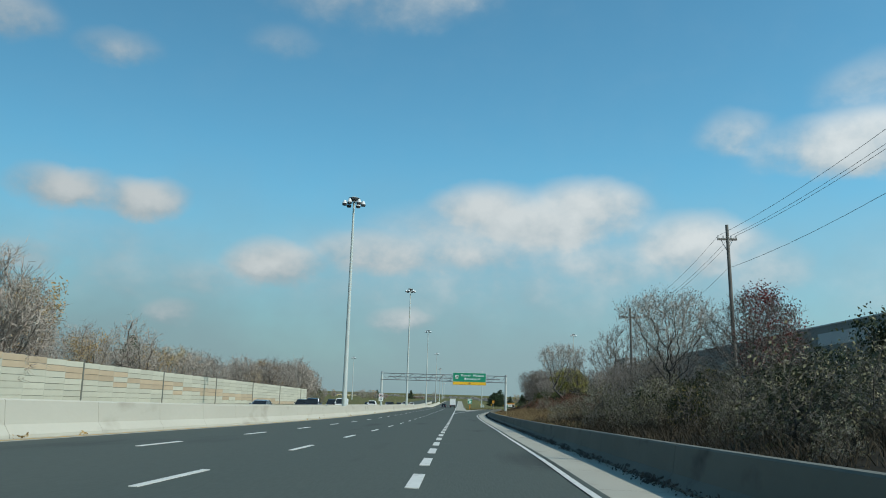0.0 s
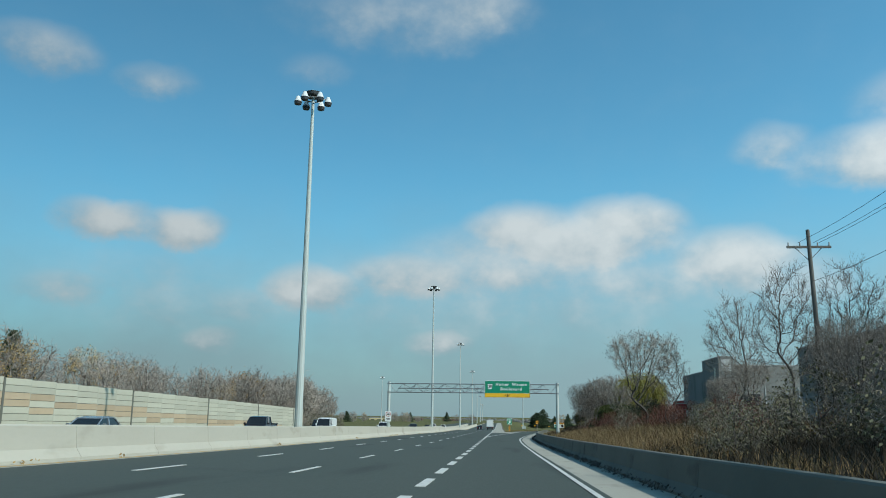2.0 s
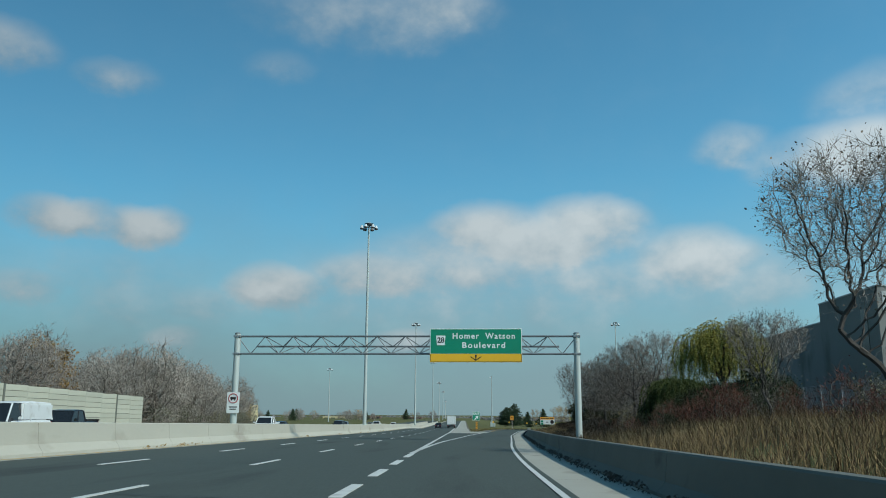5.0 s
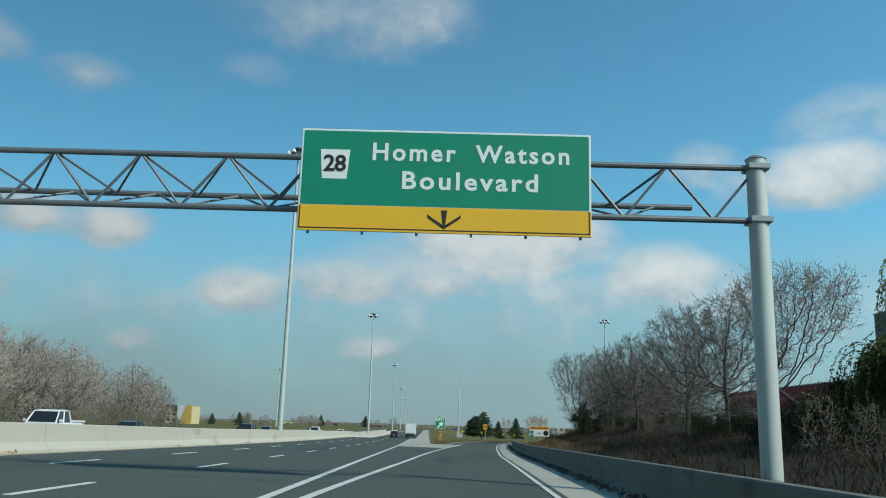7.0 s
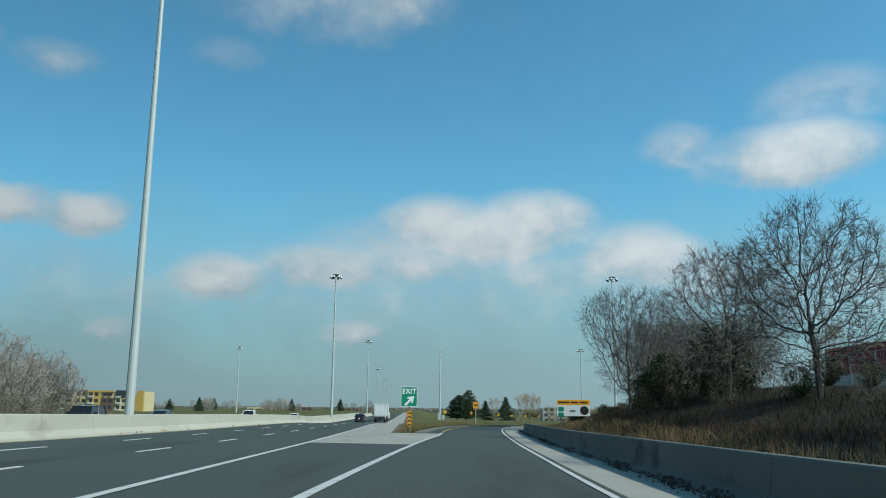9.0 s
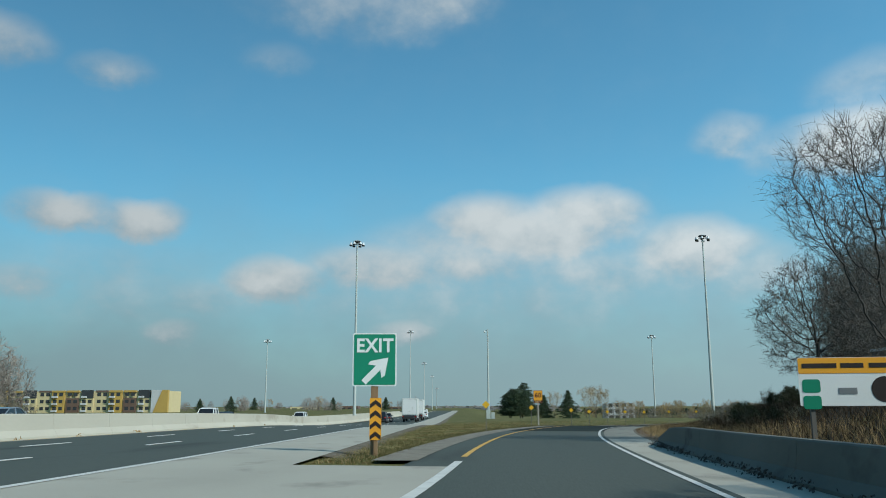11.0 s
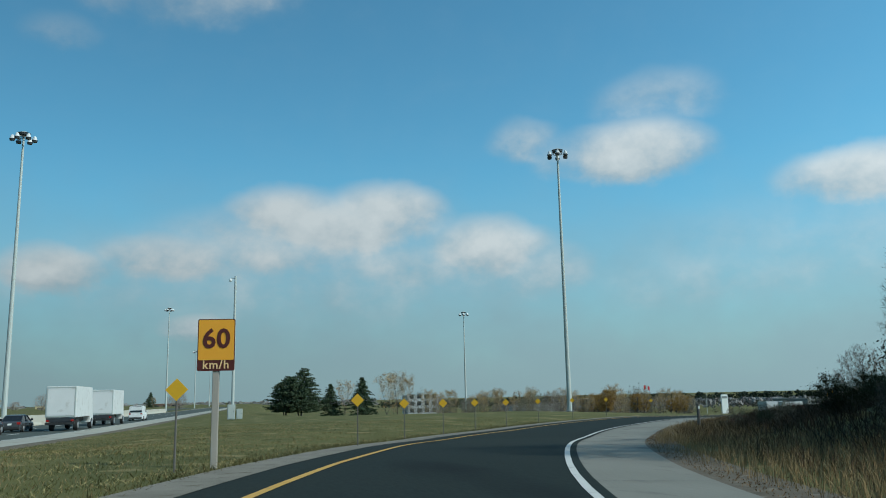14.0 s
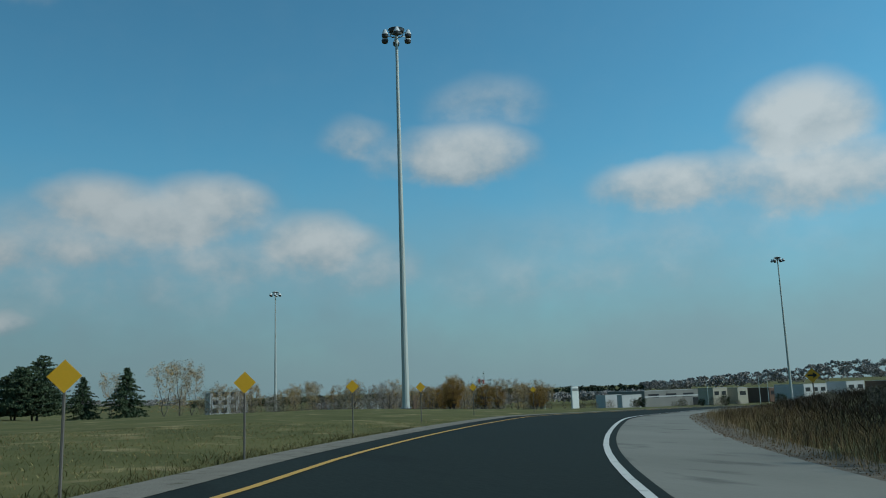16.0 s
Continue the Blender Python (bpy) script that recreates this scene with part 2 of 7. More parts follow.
M = {
    "asphalt": mat("asphalt", (0.056, 0.068, 0.059), (0.077, 0.089, 0.078), 0.88, scale=0.12, fine=14.0, bump=0.25, c=(0.04, 0.045, 0.04), stretch=(1.6, 0.18, 1), spec=0.25),
    # newer asphalt, darker still for tree shade put into the colour
    "asphalt_new_shaded": mat("asphalt_new_shaded", (0.016, 0.022, 0.02), (0.026, 0.033, 0.029), 0.86, scale=0.12, fine=14.0, bump=0.25, c=(0.012, 0.015, 0.014), stretch=(1, 0.25, 1), spec=0.08),
    "concrete": mat("concrete", (0.47, 0.45, 0.38), (0.39, 0.37, 0.31), 0.9, scale=0.35, fine=9.0, bump=0.2, c=(0.33, 0.305, 0.25), stretch=(1, 0.35, 1), spec=0.3),
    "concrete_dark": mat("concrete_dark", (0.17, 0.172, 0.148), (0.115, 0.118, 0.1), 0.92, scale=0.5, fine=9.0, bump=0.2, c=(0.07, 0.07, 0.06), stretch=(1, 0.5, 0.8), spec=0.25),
    "shoulder": mat("shoulder", (0.4, 0.385, 0.325), (0.31, 0.3, 0.255), 0.9, scale=0.35, fine=10.0, bump=0.2, c=(0.24, 0.23, 0.195), stretch=(1, 0.5, 1), spec=0.3),
    "gravel": mat("gravel", (0.17, 0.145, 0.11), (0.09, 0.078, 0.06), 0.95, scale=1.6, fine=26.0, bump=1.0, c=(0.24, 0.215, 0.17), spec=0.15),
    # ramp shoulder darkened: tree shade put into the concrete's colour
    "shoulder_shaded": mat("shoulder_shaded", (0.235, 0.232, 0.2), (0.165, 0.165, 0.142), 0.92, scale=0.5, fine=12.0, bump=0.3, c=(0.11, 0.11, 0.095), stretch=(1.2, 0.35, 1), spec=0.25),
    "gravel_pale": mat("gravel_pale", (0.255, 0.235, 0.195), (0.15, 0.137, 0.11), 0.95, scale=1.1, fine=22.0, bump=1.0, c=(0.1, 0.09, 0.06), spec=0.2),
    "tar": mat("tar", (0.016, 0.017, 0.018), (0.024, 0.025, 0.026), 0.6, scale=0.8, fine=20.0, spec=0.3),
    "white_paint": mat("white_paint", (0.62, 0.62, 0.58), (0.5, 0.5, 0.47), 0.7, scale=1.5, fine=22.0, bump=0.1, c=(0.36, 0.36, 0.34)),
    "yellow_paint": mat("yellow_paint", (0.62, 0.36, 0.06), (0.5, 0.29, 0.06), 0.7, scale=1.5, fine=22.0, bump=0.1, c=(0.36, 0.22, 0.07)),
    "grass": mat("grass", (0.145, 0.132, 0.05), (0.07, 0.078, 0.029), 0.95, scale=0.22, fine=12.0, bump=1.0, c=(0.27, 0.22, 0.11), spec=0.1, spread=0.17),
    "galv": mat("galv", (0.5, 0.54, 0.51), (0.4, 0.44, 0.42), 0.62, metal=0.15, scale=0.8, fine=12.0, stretch=(1, 1, 0.3)),
    "steel": mat("steel", (0.34, 0.36, 0.37), (0.24, 0.26, 0.27), 0.5, metal=0.5, scale=1.0, fine=20.0),
    "truss": mat("truss", (0.2, 0.22, 0.23), (0.13, 0.145, 0.155), 0.55, metal=0.4, scale=1.2, fine=20.0),
    "dark_metal": mat("dark_metal", (0.07, 0.075, 0.08), (0.045, 0.05, 0.055), 0.5, metal=0.5),
    "lens_glass": mat("lens_glass", (0.75, 0.78, 0.78), (0.6, 0.62, 0.62), 0.2),
    "sign_green": mat("sign_green", (0.006, 0.24, 0.135), (0.008, 0.21, 0.115), 0.45, scale=0.6, fine=30.0),
    "sign_yellow": mat("sign_yellow", (0.82, 0.46, 0.02), (0.74, 0.41, 0.02), 0.45, scale=0.6, fine=30.0),
    "sign_orange": mat("sign_orange", (0.88, 0.4, 0.03), (0.8, 0.35, 0.025), 0.45, scale=0.8, fine=30.0),
    "sign_orange_pale": mat("sign_orange_pale", (0.85, 0.6, 0.3), (0.78, 0.54, 0.26), 0.45, scale=0.8, fine=30.0),
    "sign_white": mat("sign_white", (0.8, 0.82, 0.8), (0.7, 0.73, 0.71), 0.45, scale=1.0, fine=30.0),
    "sign_black": mat("sign_black", (0.03, 0.018, 0.014), (0.02, 0.014, 0.012), 0.5, scale=2.0),
    "sign_back": mat("sign_back", (0.3, 0.31, 0.31), (0.22, 0.23, 0.23), 0.5, metal=0.6),
    "wood_post": mat("wood_post", (0.3, 0.19, 0.1), (0.2, 0.12, 0.06), 0.85, scale=3.0, fine=30.0, stretch=(4, 4, 0.4), bump=0.3),
    "wood_pole": mat("wood_pole", (0.16, 0.15, 0.135), (0.1, 0.094, 0.085), 0.9, scale=2.0, fine=25.0, stretch=(4, 4, 0.3), bump=0.3),
    "panel_pale": mat("panel_pale", (0.5, 0.48, 0.385), (0.43, 0.415, 0.33), 0.9, scale=0.7, fine=18.0, bump=0.3, per_object=0.08),
    "panel_tan": mat("panel_tan", (0.47, 0.365, 0.245), (0.4, 0.31, 0.21), 0.9, scale=0.7, fine=18.0, bump=0.3, per_object=0.1),
    "bark": mat("bark", (0.11, 0.1, 0.09), (0.062, 0.056, 0.051), 0.95, scale=2.0, fine=20.0, bump=0.4, spec=0.1),
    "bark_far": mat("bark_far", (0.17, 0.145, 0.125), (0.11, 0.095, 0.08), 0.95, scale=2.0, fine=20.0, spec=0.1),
    "twig_pale": mat("twig_pale", (0.36, 0.32, 0.28), (0.22, 0.19, 0.16), 0.95, scale=1.0, fine=15.0, spec=0.1, per_object=0.15),
    "twig_dark": mat("twig_dark", (0.24, 0.22, 0.185), (0.13, 0.118, 0.1), 0.95, scale=1.0, fine=15.0, spec=0.1, per_object=0.3),
    # dead_weed and brush are darkened: shade of the bank put into their colour
    "dead_weed": mat("dead_weed", (0.12, 0.08, 0.048), (0.065, 0.044, 0.028), 0.95, scale=0.3, fine=6.0, spec=0.1),
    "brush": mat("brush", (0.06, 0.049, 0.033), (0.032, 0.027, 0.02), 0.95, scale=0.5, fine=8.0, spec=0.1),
    "leaf_dark": mat("leaf_dark", (0.042, 0.052, 0.026), (0.02, 0.026, 0.013), 0.85, scale=1.0, fine=12.0, spec=0.15, per_object=0.25),
    "leaf_willow": mat("leaf_willow", (0.4, 0.33, 0.075), (0.24, 0.23, 0.06), 0.8, scale=0.5, fine=6.0, spec=0.2),
    "leaf_olive": mat("leaf_olive", (0.19, 0.18, 0.11), (0.095, 0.092, 0.055), 0.85, scale=1.0, fine=12.0, spec=0.2, per_object=0.4),
    "twig": mat("twig", (0.225, 0.198, 0.172), (0.13, 0.114, 0.1), 0.95, scale=1.0, fine=15.0, spec=0.1, per_object=0.25),
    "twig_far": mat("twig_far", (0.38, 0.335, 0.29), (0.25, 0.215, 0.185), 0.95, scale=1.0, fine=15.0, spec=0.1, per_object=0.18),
    "soil_shaded": mat("soil_shaded", (0.038, 0.031, 0.022), (0.022, 0.019, 0.014), 0.95, scale=0.8, fine=9.0, bump=0.8, c=(0.065, 0.05, 0.032), spec=0.1),
    "twig_red": mat("twig_red", (0.17, 0.085, 0.06), (0.11, 0.05, 0.04), 0.95, scale=1.0, fine=15.0, spec=0.1),
    "leaf_pod": mat("leaf_pod", (0.3, 0.25, 0.2), (0.17, 0.14, 0.11), 0.9, scale=1.0, fine=12.0, spec=0.1),
    "straw": mat("straw", (0.36, 0.3, 0.15), (0.24, 0.21, 0.09), 0.95, scale=0.3, fine=6.0, spec=0.1),
    "weed_green": mat("weed_green", (0.12, 0.12, 0.045), (0.075, 0.06, 0.03), 0.85, scale=0.8, fine=12.0, spec=0.15),
    "leaf_brown": mat("leaf_brown", (0.26, 0.17, 0.09), (0.13, 0.085, 0.05), 0.9, scale=3.0, fine=14.0, spec=0.15),
    "leaf_gold": mat("leaf_gold", (0.34, 0.25, 0.05), (0.2, 0.17, 0.04), 0.8, scale=1.0, fine=12.0, spec=0.2),
    "leaf_tan": mat("leaf_tan", (0.4, 0.28, 0.12), (0.27, 0.18, 0.08), 0.85, scale=1.0, fine=12.0, spec=0.2, per_object=0.2),
    "leaf_orange": mat("leaf_orange", (0.3, 0.175, 0.05), (0.2, 0.115, 0.035), 0.8, scale=1.0, fine=12.0, spec=0.2),
    "leaf_red": mat("leaf_red", (0.2, 0.035, 0.028), (0.11, 0.022, 0.02), 0.8, scale=1.0, fine=12.0, spec=0.2),
    "leaf_green": mat("leaf_green", (0.085, 0.1, 0.03), (0.05, 0.065, 0.02), 0.8, scale=1.0, fine=12.0, spec=0.2),
    "needle": mat("needle", (0.075, 0.105, 0.055), (0.03, 0.048, 0.028), 0.85, scale=1.0, fine=12.0, spec=0.2),
    "dry_grass": mat("dry_grass", (0.34, 0.25, 0.13), (0.2, 0.14, 0.07), 0.95, scale=0.3, fine=6.0, spec=0.1),
    "tyre": mat("tyre", (0.02, 0.02, 0.02), (0.03, 0.03, 0.03), 0.9, scale=4.0),
    "rim": mat("rim", (0.5, 0.5, 0.52), (0.4, 0.4, 0.42), 0.35, metal=0.8, scale=4.0),
    "car_glass": mat("car_glass", (0.012, 0.015, 0.018), (0.02, 0.024, 0.028), 0.08, scale=1.0),
    "paint_navy": mat("paint_navy", (0.018, 0.02, 0.03), (0.022, 0.026, 0.038), 0.22, metal=0.3, scale=1.0),
    "paint_grey": mat("paint_grey", (0.12, 0.13, 0.14), (0.1, 0.11, 0.12), 0.25, metal=0.5, scale=1.0),
    "paint_white": mat("paint_white", (0.72, 0.73, 0.72), (0.62, 0.63, 0.62), 0.35, scale=0.8, c=(0.5, 0.49, 0.46)),
    "paint_black": mat("paint_black", (0.012, 0.012, 0.014), (0.018, 0.018, 0.02), 0.2, scale=1.0),
    "paint_silver": mat("paint_silver", (0.35, 0.38, 0.4), (0.3, 0.33, 0.35), 0.28, metal=0.6, scale=1.0),
    "lamp_red": mat("lamp_red", (0.4, 0.02, 0.015), (0.3, 0.015, 0.012), 0.2, scale=3.0),
    "lamp_clear": mat("lamp_clear", (0.7, 0.72, 0.72), (0.6, 0.6, 0.6), 0.15, scale=3.0),
    "plastic_black": mat("plastic_black", (0.02, 0.02, 0.02), (0.03, 0.03, 0.03), 0.6, scale=3.0),
    "cladding_grey": mat("cladding_grey", (0.25, 0.25, 0.235), (0.2, 0.2, 0.19), 0.85, scale=0.15, fine=10.0, c=(0.15, 0.145, 0.13), stretch=(1, 1, 0.5)),
    "cladding_seam": mat("cladding_seam", (0.2, 0.205, 0.195), (0.16, 0.165, 0.155), 0.85, scale=0.4, fine=10.0),
    "cladding_red": mat("cladding_red", (0.34, 0.028, 0.036), (0.27, 0.022, 0.03), 0.7, scale=0.4, fine=10.0),
    "cladding_white": mat("cladding_white", (0.55, 0.56, 0.56), (0.45, 0.46, 0.46), 0.7, scale=0.4, fine=10.0),
    "cladding_cream": mat("cladding_cream", (0.6, 0.5, 0.28), (0.52, 0.43, 0.24), 0.8, scale=0.3, fine=8.0),
    "cladding_sand": mat("cladding_sand", (0.44, 0.41, 0.33), (0.36, 0.335, 0.27), 0.85, scale=0.3, fine=8.0),
    "cladding_ochre": mat("cladding_ochre", (0.5, 0.33, 0.08), (0.42, 0.27, 0.07), 0.8, scale=0.3, fine=8.0),
    "cladding_brown": mat("cladding_brown", (0.16, 0.1, 0.07), (0.12, 0.075, 0.055), 0.85, scale=0.3, fine=8.0),
    "window_dark": mat("window_dark", (0.03, 0.035, 0.04), (0.05, 0.055, 0.06), 0.15, scale=0.5),
    "roof_dark": mat("roof_dark", (0.07, 0.06, 0.055), (0.05, 0.045, 0.04), 0.9, scale=0.5, fine=8.0),
    # greyed lighter: distance haze put into the far woods' colour
    "hazed_wood": mat("hazed_wood", (0.31, 0.3, 0.29), (0.22, 0.21, 0.2), 0.95, scale=0.06, fine=1.2, bump=0.4, spec=0.05),
    "far_green": mat("far_green", (0.05, 0.065, 0.045), (0.035, 0.045, 0.033), 0.95, scale=0.1, fine=2.0, spec=0.05),
    "wire": mat("wire", (0.04, 0.04, 0.045), (0.05, 0.05, 0.055), 0.6),
    "flag_red": mat("flag_red", (0.4, 0.015, 0.02), (0.33, 0.012, 0.016), 0.8),
}


# ---------------------------------------------------------------- helpers


def part(name, bm, material, parent=None, label="", smooth=False):
    """Links a bmesh as one mesh object, under a thing or a part if one is given."""
    me = bpy.data.meshes.new(name)
    bm.to_mesh(me)
    bm.free()
    me.materials.append(material)
    if smooth:
        for p in me.polygons:
            p.use_smooth = True
    ob = new(name, me)
    ob.parent = parent
    return tagged(ob, label)


def thing(name, label, category, at=(0, 0, 0), turn=0.0, group=""):
    """An empty at a thing's base, which parents its parts."""
    ob = new(name)
    ob.empty_display_size = 0.2
    ob.matrix_world = pose(*at, 0, 0, turn)
    return tagged(ob, label, category, group)


def structure(ob, label, category):
    return tagged(ob, label, category, kind="structure")


def box(bm, lo, hi, bevel=0.0):
    """A box between two corners, with its edges rounded."""
    c = [(a + b) / 2 for a, b in zip(lo, hi)]
    s = [b - a for a, b in zip(lo, hi)]
    made = bmesh.ops.create_cube(bm, size=1.0, matrix=Matrix.Translation(c) @ Matrix.Diagonal((*s, 1)))
    if bevel:
        edges = {e for v in made["verts"] for e in v.link_edges}
        bmesh.ops.bevel(bm, geom=list(edges), offset=bevel, segments=2, affect="EDGES")
    return made


def tube(bm, a, b, r0, r1=None, sides=8, caps=True):
    """A tapered rod from a to b."""
    r1 = r0 if r1 is None else r1
    a, b = Vector(a), Vector(b)
    d = b - a
    q = d.to_track_quat("Z", "Y")
    rings = []
    for p, r in ((a, r0), (b, r1)):
        rings.append([bm.verts.new(p + q @ Vector((r * math.cos(k * math.tau / sides), r * math.sin(k * math.tau / sides), 0))) for k in range(sides)])
    for k in range(sides):
        bm.faces.new((rings[0][k], rings[0][(k + 1) % sides], rings[1][(k + 1) % sides], rings[1][k]))
    if caps:
        bm.faces.new(rings[0][::-1])
        bm.faces.new(rings[1])


def plate(bm, pts, depth, axis=1):
    """A flat shape in x and z, given as a loop of points, with thickness along y (from y = 0 back to depth)."""
    front = [bm.verts.new((x, 0.0, z)) for x, z in pts]
    rear = [bm.verts.new((x, depth, z)) for x, z in pts]
    n = len(pts)
    bm.faces.new(front)
    bm.faces.new(rear[::-1])
    for k in range(n):
        bm.faces.new((front[k], rear[k], rear[(k + 1) % n], front[(k + 1) % n]))


def rounded(w, h, r, steps=4, cx=0.0, cz=0.0):
    pts = []
    for sx, sz, a0 in ((1, 1, 0), (-1, 1, 90), (-1, -1, 180), (1, -1, 270)):
        for k in range(steps + 1):
            a = radians(a0 + 90 * k / steps)
            pts.append((cx + sx * (w / 2 - r) + r * math.cos(a), cz + sz * (h / 2 - r) + r * math.sin(a)))
    return pts[::-1]


def lettering(name, body, size, material, parent, at, label="", align="CENTER", spacing=1.0, bold=0.0, width=0.0):
    """Raised letters that stand upright and face -y."""
    cu = bpy.data.curves.new(name, "FONT")
    cu.body, cu.size, cu.align_x, cu.align_y = body, size, align, "CENTER"
    cu.space_character, cu.offset, cu.extrude, cu.resolution_u = spacing, bold, 0.004, 3
    tmp = bpy.data.objects.new(name, cu)
    scene.collection.objects.link(tmp)
    dg = bpy.context.evaluated_depsgraph_get()
    me = bpy.data.meshes.new_from_object(tmp.evaluated_get(dg))
    bpy.data.objects.remove(tmp)
    me.materials.clear()
    me.materials.append(material)
    ob = new(name, me)
    ob.parent = parent
    xs = [v.co.x for v in me.vertices]
    wide = width / (max(xs) - min(xs)) if width else 1.0
    ob.matrix_basis = pose(*at, 90, 0, 0) @ Matrix.Diagonal((wide, 1, 1, 1))
    return tagged(ob, label)


def spline(pts, step):
    """A smooth line through the points (Catmull-Rom), resampled about every step metres."""
    p = [Vector(q) for q in pts]
    p = [2 * p[0] - p[1]] + p + [2 * p[-1] - p[-2]]
    out = []
    for k in range(1, len(p) - 2):
        a, b, c, d = p[k - 1:k + 3]
        n = max(1, int((c - b).length / step))
        for j in range(n):
            u = j / n
            out.append(0.5 * ((2 * b) + (c - a) * u + (2 * a - 5 * b + 4 * c - d) * u * u + (3 * b - a - 3 * c + d) * u ** 3))
    out.append(p[-2])
    return out


def offset(line, d):
    """The line shifted d metres to its right."""
    out = []
    for k, p in enumerate(line):
        t = (line[min(k + 1, len(line) - 1)] - line[max(k - 1, 0)]).normalized()
        out.append(p + Vector((t.y, -t.x)) * d)
    return out


def fan_out(line, near, far, y0, y1):
    """The line shifted to its right by near metres, growing to far between y0 and y1."""
    return [offset(line[max(0, k - 1):k + 2], near + (far - near) * smooth(y0, y1, p.y))[min(k, 1)] for k, p in enumerate(line)]


def even(line, n):
    """n points at even steps along the line."""
    run = [0.0]
    for a, b in zip(line, line[1:]):
        run.append(run[-1] + (b - a).length)
    xs = np.linspace(0, run[-1], n)
    return [Vector((float(x), float(y))) for x, y in zip(np.interp(xs, run, [p.x for p in line]), np.interp(xs, run, [p.y for p in line]))]


def cut(line, y0, y1):
    return [p for p in line if y0 <= p.y <= y1]


# ---------------------------------------------------------------- the lie of the land
ROAD_Y = [-80, 7.6, 30.2, 52.6, 74.6, 96.3, 123, 150, 171.5, 192.9, 214, 240, 265.6, 285.3, 304.3, 322.7, 331.7, 340.6, 360, 380, 415, 440, 480, 520, 560, 600, 680, 3000]
ROAD_Z = [1.9, 0.09, -0.41, -0.87, -1.25, -1.56, -1.88, -2.185, -2.437, -2.7, -2.97, -3.28, -3.515, -3.653, -3.783, -4.007, -4.208, -4.5, -4.72, -4.86, -4.95, -5.0, -5.05, -5.1, -5.15, -5.2, -5.2, -5.2]
MID_X = [5.6, 3.36, 3.18, 2.96, 2.57, 2.07, 1.6, 1.19, 1.2, 1.46, 1.95, 2.9, 4.45, 6.4, 9.5, 14.2, 17.4, 21.3, 32.0, 45.0, 56.0, 60.0, 60.0, 60.0, 60.0, 60.0, 60.0, 60.0]


E_Y = [-60, 0, 20, 49, 70, 109, 172, 218, 300, 1500]
E_X = [4.9, 2.98, 2.34, 1.42, 0.83, -0.22, -1.9, -3.2, -5.35, -35.95]


def axis_e(y):
    """x of the line between the through lanes and the exit lane."""
    return float(np.interp(y, E_Y, E_X))


R_LINE = spline([(6.6, -60), (5.5, 0), (5.15, 20), (5.05, 34), (4.45, 69), (3.65, 100), (3.14, 120), (2.85, 140), (2.85, 152), (3.05, 165), (3.5, 180), (4.1, 200), (4.6, 217),
                 (5.4, 234), (6.2, 250), (7.55, 272), (8.6, 285), (9.8, 295), (11.4, 305), (13.6, 315), (16.4, 324), (20.2, 334), (25.3, 345),
                 (31.0, 355), (38, 365), (46, 375), (55, 384), (66, 393), (80, 402), (96, 409), (115, 414), (140, 416), (300, 416)], 2.0)
Y_LINE = spline([(-1.45, 152), (-1.45, 165), (-1.3, 178), (-0.75, 197), (-0.2, 217), (0.9, 241), (2.1, 258), (2.75, 272), (3.75, 285), (5.15, 296),
                 (6.95, 305.5), (9.2, 316.7), (11.9, 327), (15.1, 337.2), (18.8, 345), (23.1, 352), (26.9, 358.8), (32.9, 367.5), (40.5, 377), (50, 387), (62, 396.5),
                 (77, 406), (94, 413.5), (114, 418.7), (140, 420.8), (300, 420.8)], 2.0)
RX, RY = [p.x for p in R_LINE], [p.y for p in R_LINE]


def smooth(a, b, v):
    t = min(1.0, max(0.0, (v - a) / (b - a)))
    return t * t * (3 - 2 * t)


def base_z(x, y):
    """Height of the paved surface: it falls along the road and a little to its right."""
    fall = float(np.interp(y, (415, 440, 480, 520, 560, 600, 680), (0.0, 0.3, 0.9, 1.5, 2.4, 3.5, 4.2)))
    side = min(6.0, max(-14.0, x - float(np.interp(y, ROAD_Y, MID_X))))
    return float(np.interp(y, ROAD_Y, ROAD_Z)) - 0.0105 * side - 0.023 * min(150.0, max(0.0, x - 42.0)) * smooth(352, 388, y) - fall * smooth(8, 30, x - axis_e(y))


def right_of(x, y):
    """Metres to the right of the ramp's edge line, measured square to it."""
    if y > 414:
        return -5.0
    k = float(np.interp(y, RY[:-40], RX[:-40]))
    slope = (float(np.interp(y + 3, RY[:-40], RX[:-40])) - float(np.interp(y - 3, RY[:-40], RX[:-40]))) / 6
    return (x - k) / math.sqrt(1 + slope * slope)


def ground_z(x, y):
    z = base_z(x, y)
    u = right_of(x, y)
    if u > 0:
        edge = u - 2.4 * smooth(262, 292, y)
        near = 0.7 + 0.5 * smooth(225, 262, y) - 0.5 * smooth(300, 345, y)
        far = 1.3 + 0.9 * smooth(225, 255, y) - 1.6 * smooth(315, 360, y)
        z += near * smooth(2.6, 8.0, edge) + far * smooth(6.0, 17.0, edge)
        z -= 0.1 * smooth(1.7, 2.4, u) * (1 - smooth(2.6, 4.0, u))
        z += 0.12 * noise.noise((x * 0.25, y * 0.25, 3.0)) * smooth(2.6, 6.0, u)
    left = axis_e(y) - x
    if left > 33:
        z += 0.6 * smooth(33, 39, left)
    gore = min(-u - 6.2, x - axis_e(y) - 3.3)
    if gore > 0 and y > 262:
        z += -0.02 + 0.3 * smooth(0.0, 12.0, gore) * smooth(262, 300, y) + 0.05 * noise.noise((x * 0.4, y * 0.4, 8.0)) * smooth(0, 2, gore)
    if y > 700:
        z += 2.0 * smooth(700, 1500, y) + 4.0 * smooth(700, 1500, y) * smooth(8, 30, x - axis_e(y))
    return z


